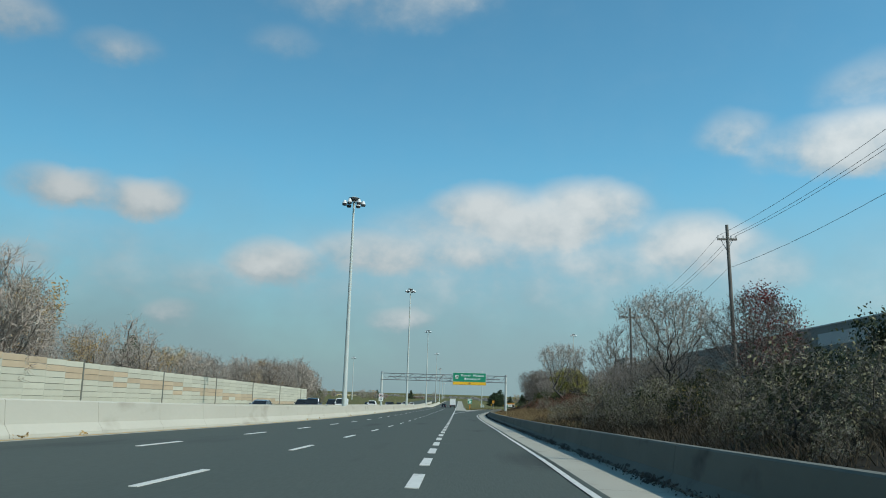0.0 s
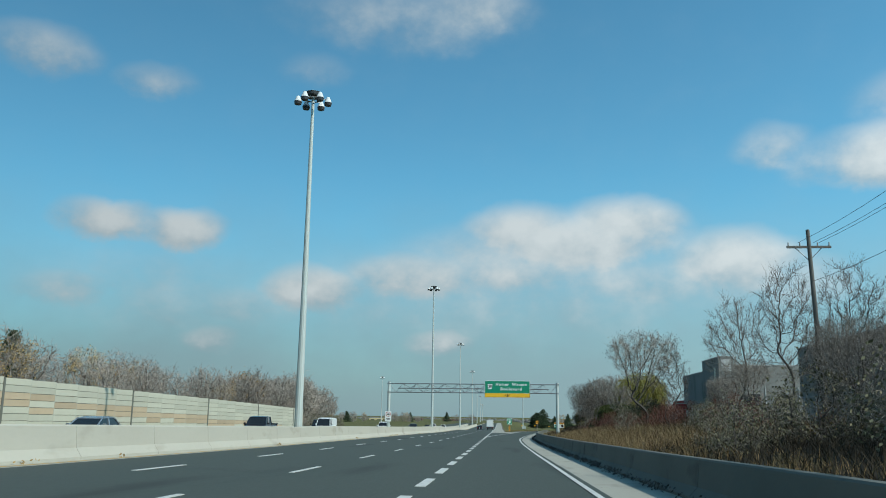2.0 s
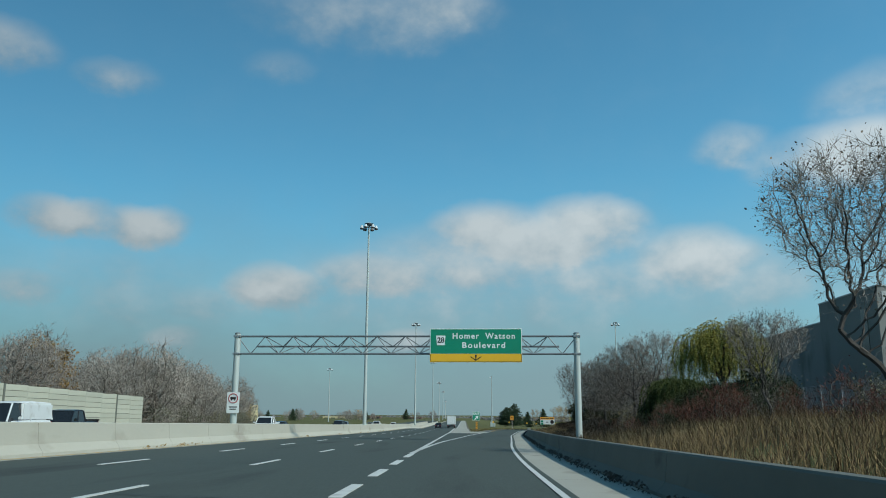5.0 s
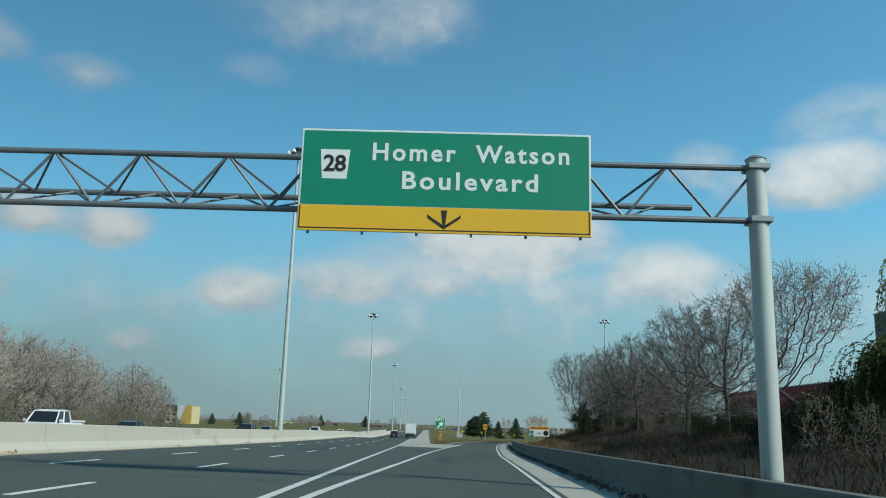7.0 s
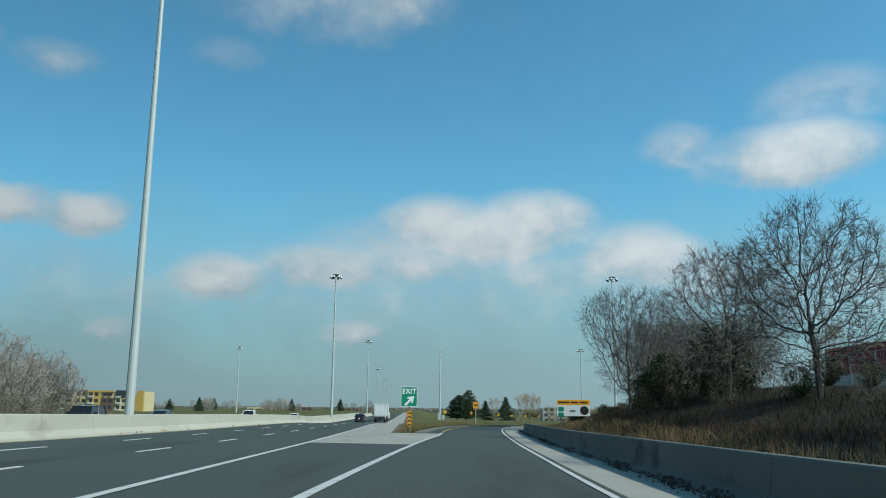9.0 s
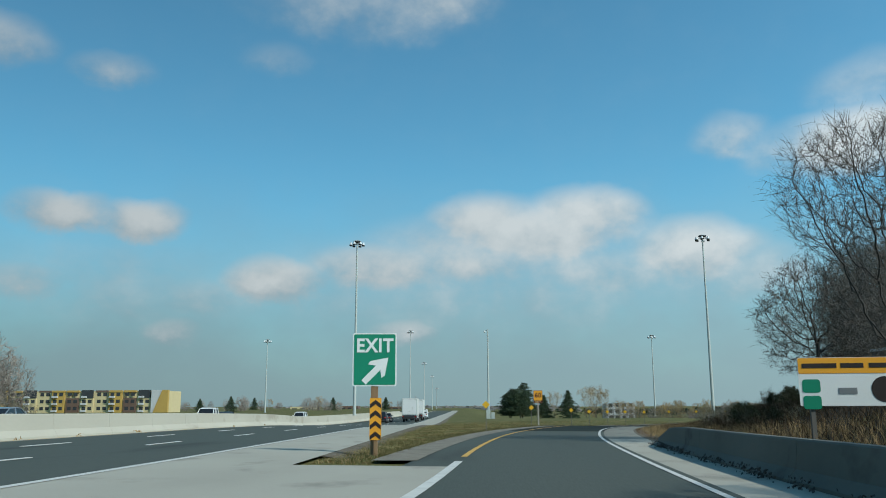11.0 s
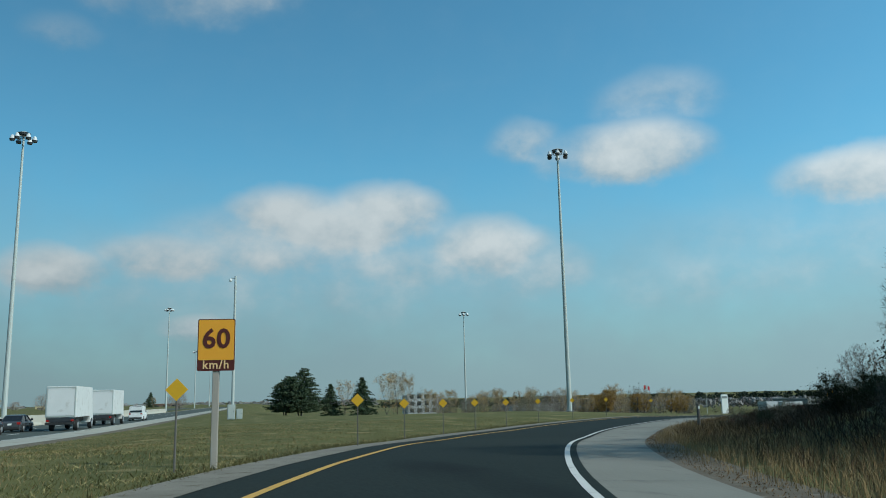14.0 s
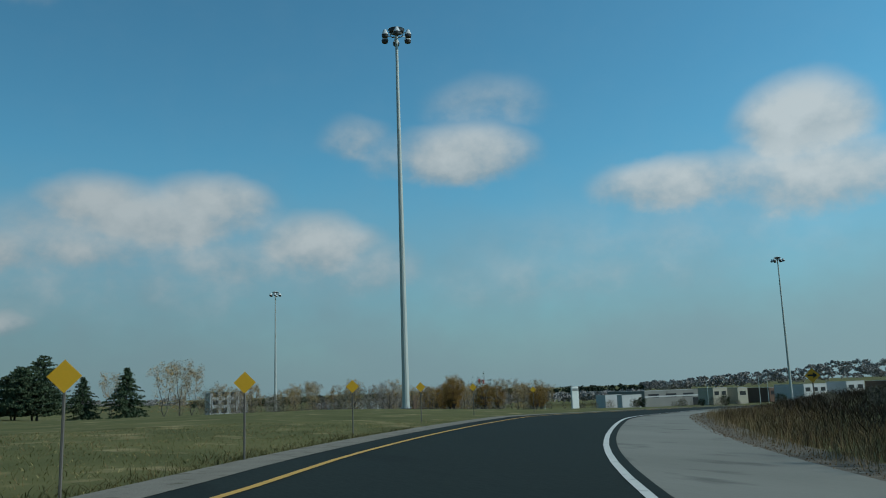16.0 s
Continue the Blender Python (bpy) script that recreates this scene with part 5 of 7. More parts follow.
def utility_pole(x, y, top, leans=(0.0, 0.0), half=1.3):
    z = ground_z(x, y) - 0.1
    t = thing("utility_pole", "weathered grey timber utility pole with a crossarm", "utility pole", (x, y, z), group="utility poles")
    h = top - z
    lx, ly = leans
    bm = bmesh.new()
    tube(bm, (-lx * 0.02, 0, -0.3), (lx, ly, h), 0.17, 0.11, 10)
    part("pole", bm, M["wood_pole"], t)
    bm = bmesh.new()
    box(bm, (lx - half, ly - 0.06, h - 1.14), (lx + half, ly + 0.06, h - 1.0), 0.01)
    arm = part("crossarm", bm, M["wood_pole"], t)
    for k in (-0.92 * half, -0.4 * half, 0.4 * half, 0.92 * half):
        bm = bmesh.new()
        tube(bm, (lx + k, ly, h - 1.0), (lx + k, ly, h - 0.78), 0.05, 0.035, 8)
        part("insulator", bm, M["sign_back"], arm)
    for s in (-1, 1):
        bm = bmesh.new()
        tube(bm, (lx + s * 0.6 * half, ly + 0.08, h - 1.1), (lx, ly + 0.08, h - 1.9), 0.025, 0.025, 6)
        part("brace", bm, M["steel"], t)
    return (x + lx, y + ly, top)


P0 = utility_pole(21.6, 22.0, 15.6, (0.0, 0.0), 0.7)
P1 = utility_pole(21.4, 66.97, 14.0, (-0.4, 0.0), 0.7)
P2 = utility_pole(20.6, 103.1, 11.7, (-0.2, 0.0))


def cable(a, b, sag, r=0.013):
    t = thing("overhead_wire", "thin dark overhead wire between utility poles", "wire", a, group="overhead wires")
    bm = bmesh.new()
    pts = []
    for k in range(13):
        u = k / 12
        pts.append(Vector(b).lerp(Vector(a), 1 - u) - Vector(a) - Vector((0, 0, sag * 4 * u * (1 - u))))
    for p, q in zip(pts, pts[1:]):
        tube(bm, p, q, r, r, 4, False)
    part("strand", bm, M["wire"], t)


for (a, b) in ((P0, P1), (P1, P2)):
    for dx, dz in ((-0.62, -0.8), (0.28, -0.8), (0.62, -0.8), (0.0, -3.2)):
        cable((a[0] + dx, a[1], a[2] + dz), (b[0] + dx, b[1], b[2] + dz), 0.9)

# ---------------------------------------------------------------- wire fence behind the thicket
fence = thing("wire_fence", "rusty chain-link fence on leaning steel posts", "fence", (0, 0, 0))
fl = even([Vector((24.5, 24.0)), Vector((25.5, 100.0)), Vector((25.0, 190.0)), Vector((28.5, 262.0))], 74)
for k, p in enumerate(fl):
    z = ground_z(p.x, p.y)
    bm = bmesh.new()
    tube(bm, (p.x, p.y, z - 0.3), (p.x + 0.06 * math.sin(k * 2.1), p.y + 0.05 * math.sin(k), z + 2.1), 0.04, 0.04, 6)
    part("post", bm, M["steel"], fence)
for k in range(73):
    a, b = fl[k], fl[k + 1]
    za, zb = ground_z(a.x, a.y), ground_z(b.x, b.y)
    bm = bmesh.new()
    tube(bm, (a.x, a.y, za + 2.05), (b.x, b.y, zb + 2.05), 0.025, 0.025, 5, False)
    part("rail", bm, M["steel"], fence)
    bm = bmesh.new()
    for j in range(9):
        u = j / 9
        tube(bm, (a.x + (b.x - a.x) * u, a.y + (b.y - a.y) * u, za + (zb - za) * u + 0.05), (a.x + (b.x - a.x) * min(1, u + 0.5), a.y + (b.y - a.y) * min(1, u + 0.5), za + (zb - za) * u + 2.0), 0.006, 0.006, 3, False)
        tube(bm, (a.x + (b.x - a.x) * min(1, u + 0.5), a.y + (b.y - a.y) * min(1, u + 0.5), za + 0.05), (a.x + (b.x - a.x) * u, a.y + (b.y - a.y) * u, za + 2.0), 0.006, 0.006, 3, False)
    part("mesh_panel", bm, M["steel"], fence)

# ---------------------------------------------------------------- vehicles


def loft(bm, rings):
    """A closed skin over cross-sections, each a loop of the same number of points."""
    rows = [[bm.verts.new(p) for p in r] for r in rings]
    n = len(rows[0])
    for a, b in zip(rows, rows[1:]):
        for k in range(n):
            bm.faces.new((a[k], a[(k + 1) % n], b[(k + 1) % n], b[k]))
    bm.faces.new(rows[0][::-1])
    bm.faces.new(rows[-1])
    bmesh.ops.recalc_face_normals(bm, faces=bm.faces)


def section(y, w, z0, z1, tuck=0.9, r=0.12):
    """A car's cross-section at y: half width w from z0 to z1, rounded above."""
    return [(-w * 0.94, y, z0), (w * 0.94, y, z0), (w, y, z0 + (z1 - z0) * 0.35), (w * 0.985, y, z0 + (z1 - z0) * 0.75), (w * tuck, y, z1 - r * 0.25), (w * (tuck - 0.14), y, z1),
            (-w * (tuck - 0.14), y, z1), (-w * tuck, y, z1 - r * 0.25), (-w * 0.985, y, z0 + (z1 - z0) * 0.75), (-w, y, z0 + (z1 - z0) * 0.35)]


def wheel(t, x, y, r, w):
    bm = bmesh.new()
    bmesh.ops.create_cone(bm, cap_ends=True, segments=20, radius1=r, radius2=r, depth=w, matrix=Matrix.Translation((x, y, r)) @ Matrix.Rotation(math.pi / 2, 4, "Y"))
    bmesh.ops.bevel(bm, geom=[e for e in bm.edges if e.calc_face_angle(0) > 1.0], offset=0.03, segments=2, affect="EDGES")
    tyre = part("tyre", bm, M["tyre"], t)
    bm = bmesh.new()
    s = 1 if x > 0 else -1
    bmesh.ops.create_cone(bm, cap_ends=True, segments=16, radius1=r * 0.62, radius2=r * 0.55, depth=0.04, matrix=Matrix.Translation((x + s * (w / 2 + 0.005), y, r)) @ Matrix.Rotation(s * math.pi / 2, 4, "Y"))
    part("rim", bm, M["rim"], tyre)


def car(x, y, turn, paint, kind, label, group=""):
    """A car whose tail points to -y before it is turned."""
    L, W, H, bonnet, gr = {"suv": (4.6, 0.93, 1.68, 1.02, 0.22), "sedan": (4.7, 0.9, 1.46, 0.95, 0.17), "pickup": (5.7, 0.98, 1.88, 1.15, 0.27), "van": (5.2, 0.98, 2.05, 1.15, 0.22)}[kind]
    t = thing({"suv": "suv", "sedan": "car", "pickup": "pickup_truck", "van": "van"}[kind], label, "car", (x, y, base_z(x, y) + 0.004), turn, group or "traffic")
    h = L / 2
    belt = bonnet
    bm = bmesh.new()
    tail = belt + (0.05 if kind in ("suv", "van") else -0.02)
    loft(bm, [section(-h, W * 0.86, gr + 0.12, tail - 0.12), section(-h + 0.12, W * 0.95, gr + 0.02, tail), section(-h + 0.8, W, gr, tail + 0.03), section(0, W, gr, belt + 0.02),
              section(h - 1.4, W, gr, belt), section(h - 0.45, W * 0.97, gr, belt - 0.12), section(h - 0.08, W * 0.88, gr + 0.05, belt - 0.28), section(h, W * 0.8, gr + 0.12, belt - 0.36)])
    part("body", bm, M[paint], t, smooth=False)
    if kind == "suv":
        cab = [(-h + 0.02, tail), (-h + 0.32, H), (h - 1.75, H - 0.02), (h - 1.15, belt - 0.02)]
    elif kind == "van":
        cab = [(-h + 0.03, tail), (-h + 0.12, H), (h - 1.45, H - 0.02), (h - 0.85, belt - 0.02)]
    elif kind == "pickup":
        cab = [(-0.75, belt), (-0.6, H), (0.75, H - 0.02), (1.4, belt - 0.02)]
    else:
        cab = [(-h + 0.45, tail), (-h + 1.25, H), (h - 2.05, H - 0.02), (h - 1.15, belt - 0.02)]
    (ya, za), (yb, zb), (yc, zc), (yd, zd) = cab
    glass, roofw = W * 0.9, W * 0.76
    bm = bmesh.new()
    lo = [(-glass, ya, za - 0.05), (glass, ya, za - 0.05), (glass, yd, zd - 0.05), (-glass, yd, zd - 0.05)]
    hi = [(-roofw, yb, zb - 0.06), (roofw, yb, zb - 0.06), (roofw, yc, zc - 0.06), (-roofw, yc, zc - 0.06)]
    vl, vh = [bm.verts.new(v) for v in lo], [bm.verts.new(v) for v in hi]
    for k in range(4):
        bm.faces.new((vl[k], vl[(k + 1) % 4], vh[(k + 1) % 4], vh[k]))
    bm.faces.new(vh)
    part("glasshouse", bm, M["car_glass"], t, "dark tinted glass")
    bm = bmesh.new()
    loft(bm, [[(-roofw * 0.98, yb - 0.03, zb - 0.07), (roofw * 0.98, yb - 0.03, zb - 0.07), (roofw, yb, zb - 0.02), (-roofw, yb, zb - 0.02)],
              [(-roofw * 1.02, (yb + yc) / 2, zb - 0.05), (roofw * 1.02, (yb + yc) / 2, zb - 0.05), (roofw * 0.92, (yb + yc) / 2, zb + 0.03), (-roofw * 0.92, (yb + yc) / 2, zb + 0.03)],
              [(-roofw * 0.98, yc + 0.03, zc - 0.07), (roofw * 0.98, yc + 0.03, zc - 0.07), (roofw, yc, zc - 0.02), (-roofw, yc, zc - 0.02)]])
    part("roof", bm, M[paint], t)
    for s in (-1, 1):
        for (y0, z0), (y1, z1) in (((ya, za), (yb, zb)), ((yd, zd), (yc, zc)), (((ya + yd) / 2, belt), ((yb + yc) / 2, zb))):
            bm = bmesh.new()
            tube(bm, (s * glass * 1.005, y0, z0 - 0.04), (s * roofw * 1.01, y1, z1 - 0.05), 0.05, 0.04, 6)
            part("pillar", bm, M[paint], t)
    if kind == "van":
        bm = bmesh.new()
        box(bm, (-W * 0.94, -h + 0.06, belt - 0.05), (W * 0.94, h - 2.2, H - 0.06), 0.08)
        part("cargo_side", bm, M[paint], t)
    if kind == "pickup":
        for lo, hi in (((-W * 0.96, -h + 0.08, belt), (-W * 0.86, -0.8, belt + 0.12)), ((W * 0.86, -h + 0.08, belt), (W * 0.96, -0.8, belt + 0.12)), ((-W * 0.86, -h + 0.02, belt - 0.3), (W * 0.86, -h + 0.1, belt + 0.12))):
            bm = bmesh.new()
            box(bm, lo, hi, 0.02)
            part("bed_side", bm, M[paint], t)
    tyre = {"suv": 0.36, "sedan": 0.33, "pickup": 0.4, "van": 0.35}[kind]
    for sx in (-1, 1):
        for yy in (-h + 0.92, h - 0.95):
            wheel(t, sx * (W - 0.1), yy, tyre, 0.23)
    for s in (-1, 1):
        bm = bmesh.new()
        box(bm, (s * W * 0.76 - 0.15, -h - 0.02, belt - 0.3), (s * W * 0.76 + 0.15, -h + 0.16, belt - 0.08), 0.03)
        part("tail_light", bm, M["lamp_red"], t)
        bm = bmesh.new()
        box(bm, (s * W * 0.7 - 0.16, h - 0.22, belt - 0.45), (s * W * 0.7 + 0.16, h - 0.02, belt - 0.3), 0.03)
        part("headlight", bm, M["lamp_clear"], t)
        bm = bmesh.new()
        box(bm, (s * (W + 0.11) - 0.1, h - 1.75, belt + 0.02), (s * (W + 0.11) + 0.1, h - 1.62, belt + 0.18), 0.03)
        part("door_mirror", bm, M[paint], t)
    bm = bmesh.new()
    box(bm, (-W * 0.86, -h - 0.04, gr + 0.08), (W * 0.86, -h + 0.2, gr + 0.3), 0.04)
    part("rear_bumper", bm, M["plastic_black"], t)
    bm = bmesh.new()
    box(bm, (-W * 0.8, h - 0.16, gr + 0.02), (W * 0.8, h + 0.03, gr + 0.28), 0.04)
    part("front_bumper", bm, M["plastic_black"], t)
    bm = bmesh.new()
    box(bm, (-0.16, -h - 0.025, belt - 0.34), (0.16, -h + 0.02, belt - 0.18))
    part("number_plate", bm, M["sign_white"], t, "blank white number plate")
    return t


def lorry(x, y, turn, label):
    t = thing("box_lorry", label, "lorry", (x, y, base_z(x, y) + 0.004), turn, "traffic")
    bm = bmesh.new()
    box(bm, (-1.25, -4.0, 1.15), (1.25, 3.0, 3.85), 0.04)
    cargo = part("cargo_box", bm, M["paint_white"], t, "plain white cargo box")
    for lo, hi in (((-1.2, -4.05, 1.2), (-1.12, -4.0, 3.8)), ((1.12, -4.05, 1.2), (1.2, -4.0, 3.8)), ((-1.12, -4.05, 3.7), (1.12, -4.0, 3.8)), ((-1.12, -4.05, 1.2), (1.12, -4.0, 1.32))):
        bm = bmesh.new()
        box(bm, lo, hi, 0.01)
        part("door_frame", bm, M["galv"], cargo)
    bm = bmesh.new()
    box(bm, (-1.1, -4.03, 1.34), (1.1, -4.0, 3.68), 0.01)
    part("roller_door", bm, M["paint_white"], cargo)
    bm = bmesh.new()
    box(bm, (-0.5, -3.9, 0.75), (0.5, 4.6, 1.12), 0.03)
    part("chassis", bm, M["plastic_black"], t)
    bm = bmesh.new()
    loft(bm, [[(-1.1, 3.15, 0.6), (1.1, 3.15, 0.6), (1.08, 3.15, 2.9), (-1.08, 3.15, 2.9)], [(-1.1, 4.6, 0.6), (1.1, 4.6, 0.6), (1.04, 4.3, 2.85), (-1.04, 4.3, 2.85)], [(-1.05, 5.1, 0.65), (1.05, 5.1, 0.65), (0.98, 4.95, 1.7), (-0.98, 4.95, 1.7)]])
    part("cab", bm, M["paint_white"], t)
    bm = bmesh.new()
    box(bm, (-1.2, -4.15, 0.55), (1.2, -4.0, 0.78), 0.02)
    part("rear_bumper", bm, M["plastic_black"], t)
    bm = bmesh.new()
    box(bm, (-1.15, -4.06, 0.8), (1.15, -3.9, 1.14), 0.02)
    part("tail_lift", bm, M["dark_metal"], t)
    for s in (-1, 1):
        bm = bmesh.new()
        box(bm, (s * 1.0 - 0.12, -4.17, 0.82), (s * 1.0 + 0.12, -4.06, 0.98), 0.02)
        part("tail_light", bm, M["lamp_red"], t)
        for yy in (-2.4, 3.9):
            wheel(t, s * 1.0, yy, 0.48, 0.32)
    return t


def lane(y, k):
    return axis_e(y) - 1.9 - 3.75 * k


car(lane(374, 1), 374, 1.5, "paint_navy", "suv", "dark navy sport utility car driving in the middle lane")
car(lane(384, 1) - 0.2, 384, 1.5, "paint_grey", "sedan", "grey saloon car driving in the middle lane")
lorry(lane(386, 0), 386, 1.5, "white box lorry driving in the nearside lane")
lorry(lane(405, 0), 405, 1.5, "second white box lorry further ahead")
car(lane(430, 0), 430, 1.5, "paint_white", "van", "white van far ahead on the motorway")
for dx, y, paint, kind, label in (
    (-20.3, 96, "paint_silver", "sedan", "silver saloon car on the opposite carriageway"), (-20.3, 128, "paint_navy", "pickup", "dark blue pickup truck on the opposite carriageway"),
    (-24.2, 140, "paint_black", "suv", "black sport utility car on the opposite carriageway"), (-24.2, 172, "paint_black", "pickup", "black pickup truck on the opposite carriageway"),
    (-20.4, 158, "paint_white", "van", "white panel van on the opposite carriageway"), (-20.3, 212, "paint_white", "pickup", "white pickup truck on the opposite carriageway"),
    (-24.0, 236, "paint_navy", "sedan", "dark saloon car on the opposite carriageway"), (-20.4, 268, "paint_black", "suv", "black sport utility car on the opposite carriageway"),
    (-24.0, 300, "paint_silver", "sedan", "silver saloon car on the opposite carriageway"), (-20.4, 334, "paint_white", "pickup", "white pickup truck on the opposite carriageway"),
    (-24.0, 352, "paint_navy", "suv", "dark sport utility car on the opposite carriageway"), (-20.4, 384, "paint_white", "suv", "white sport utility car on the opposite carriageway"),
):
    car(axis_e(y) + dx, y, 181.5, paint, kind, label, "oncoming traffic")

# ---------------------------------------------------------------- plants


def mesh_part(name, verts, faces, material, parent, label=""):
    me = bpy.data.meshes.new(name)
    me.from_pydata(verts, [], faces)
    me.materials.append(material)
    ob = new(name, me)
    ob.parent = parent
    return tagged(ob, label)


class Sticks:
    """Collects tapered rods and leaves as plain lists."""

    def __init__(self):
        self.v, self.f = [], []

    def rod(self, a, b, r0, r1, sides):
        d = (b - a)
        if d.length < 1e-5:
            return
        u = d.orthogonal().normalized()
        w = d.normalized().cross(u)
        n = len(self.v)
        for p, r in ((a, r0), (b, r1)):
            for k in range(sides):
                t = k * math.tau / sides
                self.v.append(tuple(p + (u * math.cos(t) + w * math.sin(t)) * r))
        for k in range(sides):
            j = (k + 1) % sides
            self.f.append((n + k, n + j, n + sides + j, n + sides + k))

    def blade(self, a, b, r0, r1, rng):
        """A thin twig as one narrow strip."""
        u = (b - a).orthogonal().normalized()
        u.rotate(Matrix.Rotation(rng.uniform(0, math.tau), 3, (b - a).normalized()))
        n = len(self.v)
        self.v += [tuple(a - u * r0), tuple(a + u * r0), tuple(b + u * r1), tuple(b - u * r1)]
        self.f.append((n, n + 1, n + 2, n + 3))

    def spike(self, a, b, r, rng):
        """A twig's end as one tapering sliver."""
        u = (b - a).orthogonal().normalized()
        u.rotate(Matrix.Rotation(rng.uniform(0, math.tau), 3, (b - a).normalized()))
        n = len(self.v)
        self.v += [tuple(a - u * r), tuple(a + u * r), tuple(b)]
        self.f.append((n, n + 1, n + 2))

    def leaf(self, p, size, rng):
        d = Vector((rng.gauss(0, 1), rng.gauss(0, 1), rng.gauss(0, 1))).normalized()
        u = d.orthogonal().normalized()
        w = d.cross(u)
        n = len(self.v)
        s = size * rng.uniform(0.6, 1.3)
        self.v += [tuple(p + u * s), tuple(p + w * s * 0.55), tuple(p - u * s), tuple(p - w * s * 0.55)]
        self.f.append((n, n + 1, n + 2, n + 3))


def colonise(rng, goals, roots, step, kill, up, jitter):
    """Limbs that creep towards free goal points of a crown and fork on the way; gives knots and each knot's parent."""
    pos, par = [], []
    for foot, d, length in roots:
        n = max(2, int(length / step))
        prev, q, d = -1, Vector(foot), Vector(d).normalized()
        for k in range(n + 1):
            pos.append(tuple(q))
            par.append(prev)
            prev = len(pos) - 1
            d = (d + Vector(rng.normal(0, jitter * 0.6, 3)) + Vector((0, 0, 0.05))).normalized()
            q = q + d * step
    goals = np.array(goals)
    near = np.full(len(goals), 1e9)
    idx = np.zeros(len(goals), int)
    fresh = list(range(len(pos)))
    used = {}
    for _ in range(90):
        if not len(goals) or not fresh:
            break
        P = np.array([pos[k] for k in fresh])
        D = np.linalg.norm(goals[:, None] - P[None], axis=2)
        j = D.argmin(1)
        dm = D[np.arange(len(goals)), j]
        closer = dm < near
        near = np.where(closer, dm, near)
        idx = np.where(closer, np.array(fresh)[j], idx)
        keep = near > kill
        goals, near, idx = goals[keep], near[keep], idx[keep]
        fresh = []
        for k in np.unique(idx):
            v = goals[idx == k] - np.array(pos[k])
            v = (v / np.linalg.norm(v, axis=1)[:, None]).mean(0)
            v = v / (np.linalg.norm(v) + 1e-6) + rng.normal(0, jitter, 3) + (0, 0, up)
            q = np.array(pos[k]) + v / np.linalg.norm(v) * step
            if used.get(int(k), 0) > 3:
                continue
            used[int(k)] = used.get(int(k), 0) + 1
            pos.append(tuple(q))
            par.append(int(k))
            fresh.append(len(pos) - 1)
    return pos, par


def crown_goals(rng, n, height, base, radius, shape):
    """Free points in a crown: round, flat (an umbrella), fan (opening upwards) or mound (down to the ground)."""
    out = []
    while len(out) < n:
        x, y, u = rng.uniform(-1, 1), rng.uniform(-1, 1), rng.uniform(0, 1)
        rr = math.hypot(x, y)
        if shape == "round":
            lim = math.sqrt(max(0, 1 - ((u - 0.45) / 0.55) ** 2))
        elif shape == "flat":
            lim = min(1.0, 0.35 + 1.1 * u) if u < 0.72 else math.sqrt(max(0, 1 - ((u - 0.72) / 0.28) ** 2))
        elif shape == "fan":
            lim = (0.42 + 0.7 * u) if u < 0.75 else 0.95 * math.sqrt(max(0, 1 - ((u - 0.75) / 0.27) ** 2))
        else:
            lim = math.sqrt(max(0, 1 - (u * 0.98) ** 2.4))
        lim *= 0.86 + 0.2 * noise.noise((x * 2.3 + n, y * 2.3, u * 3.0))
        if rr < lim and rng.uniform() < 0.35 + 0.65 * (rr / max(lim, 0.05)):
            out.append((x * radius, y * radius, base + u * (height - base)))
    return out


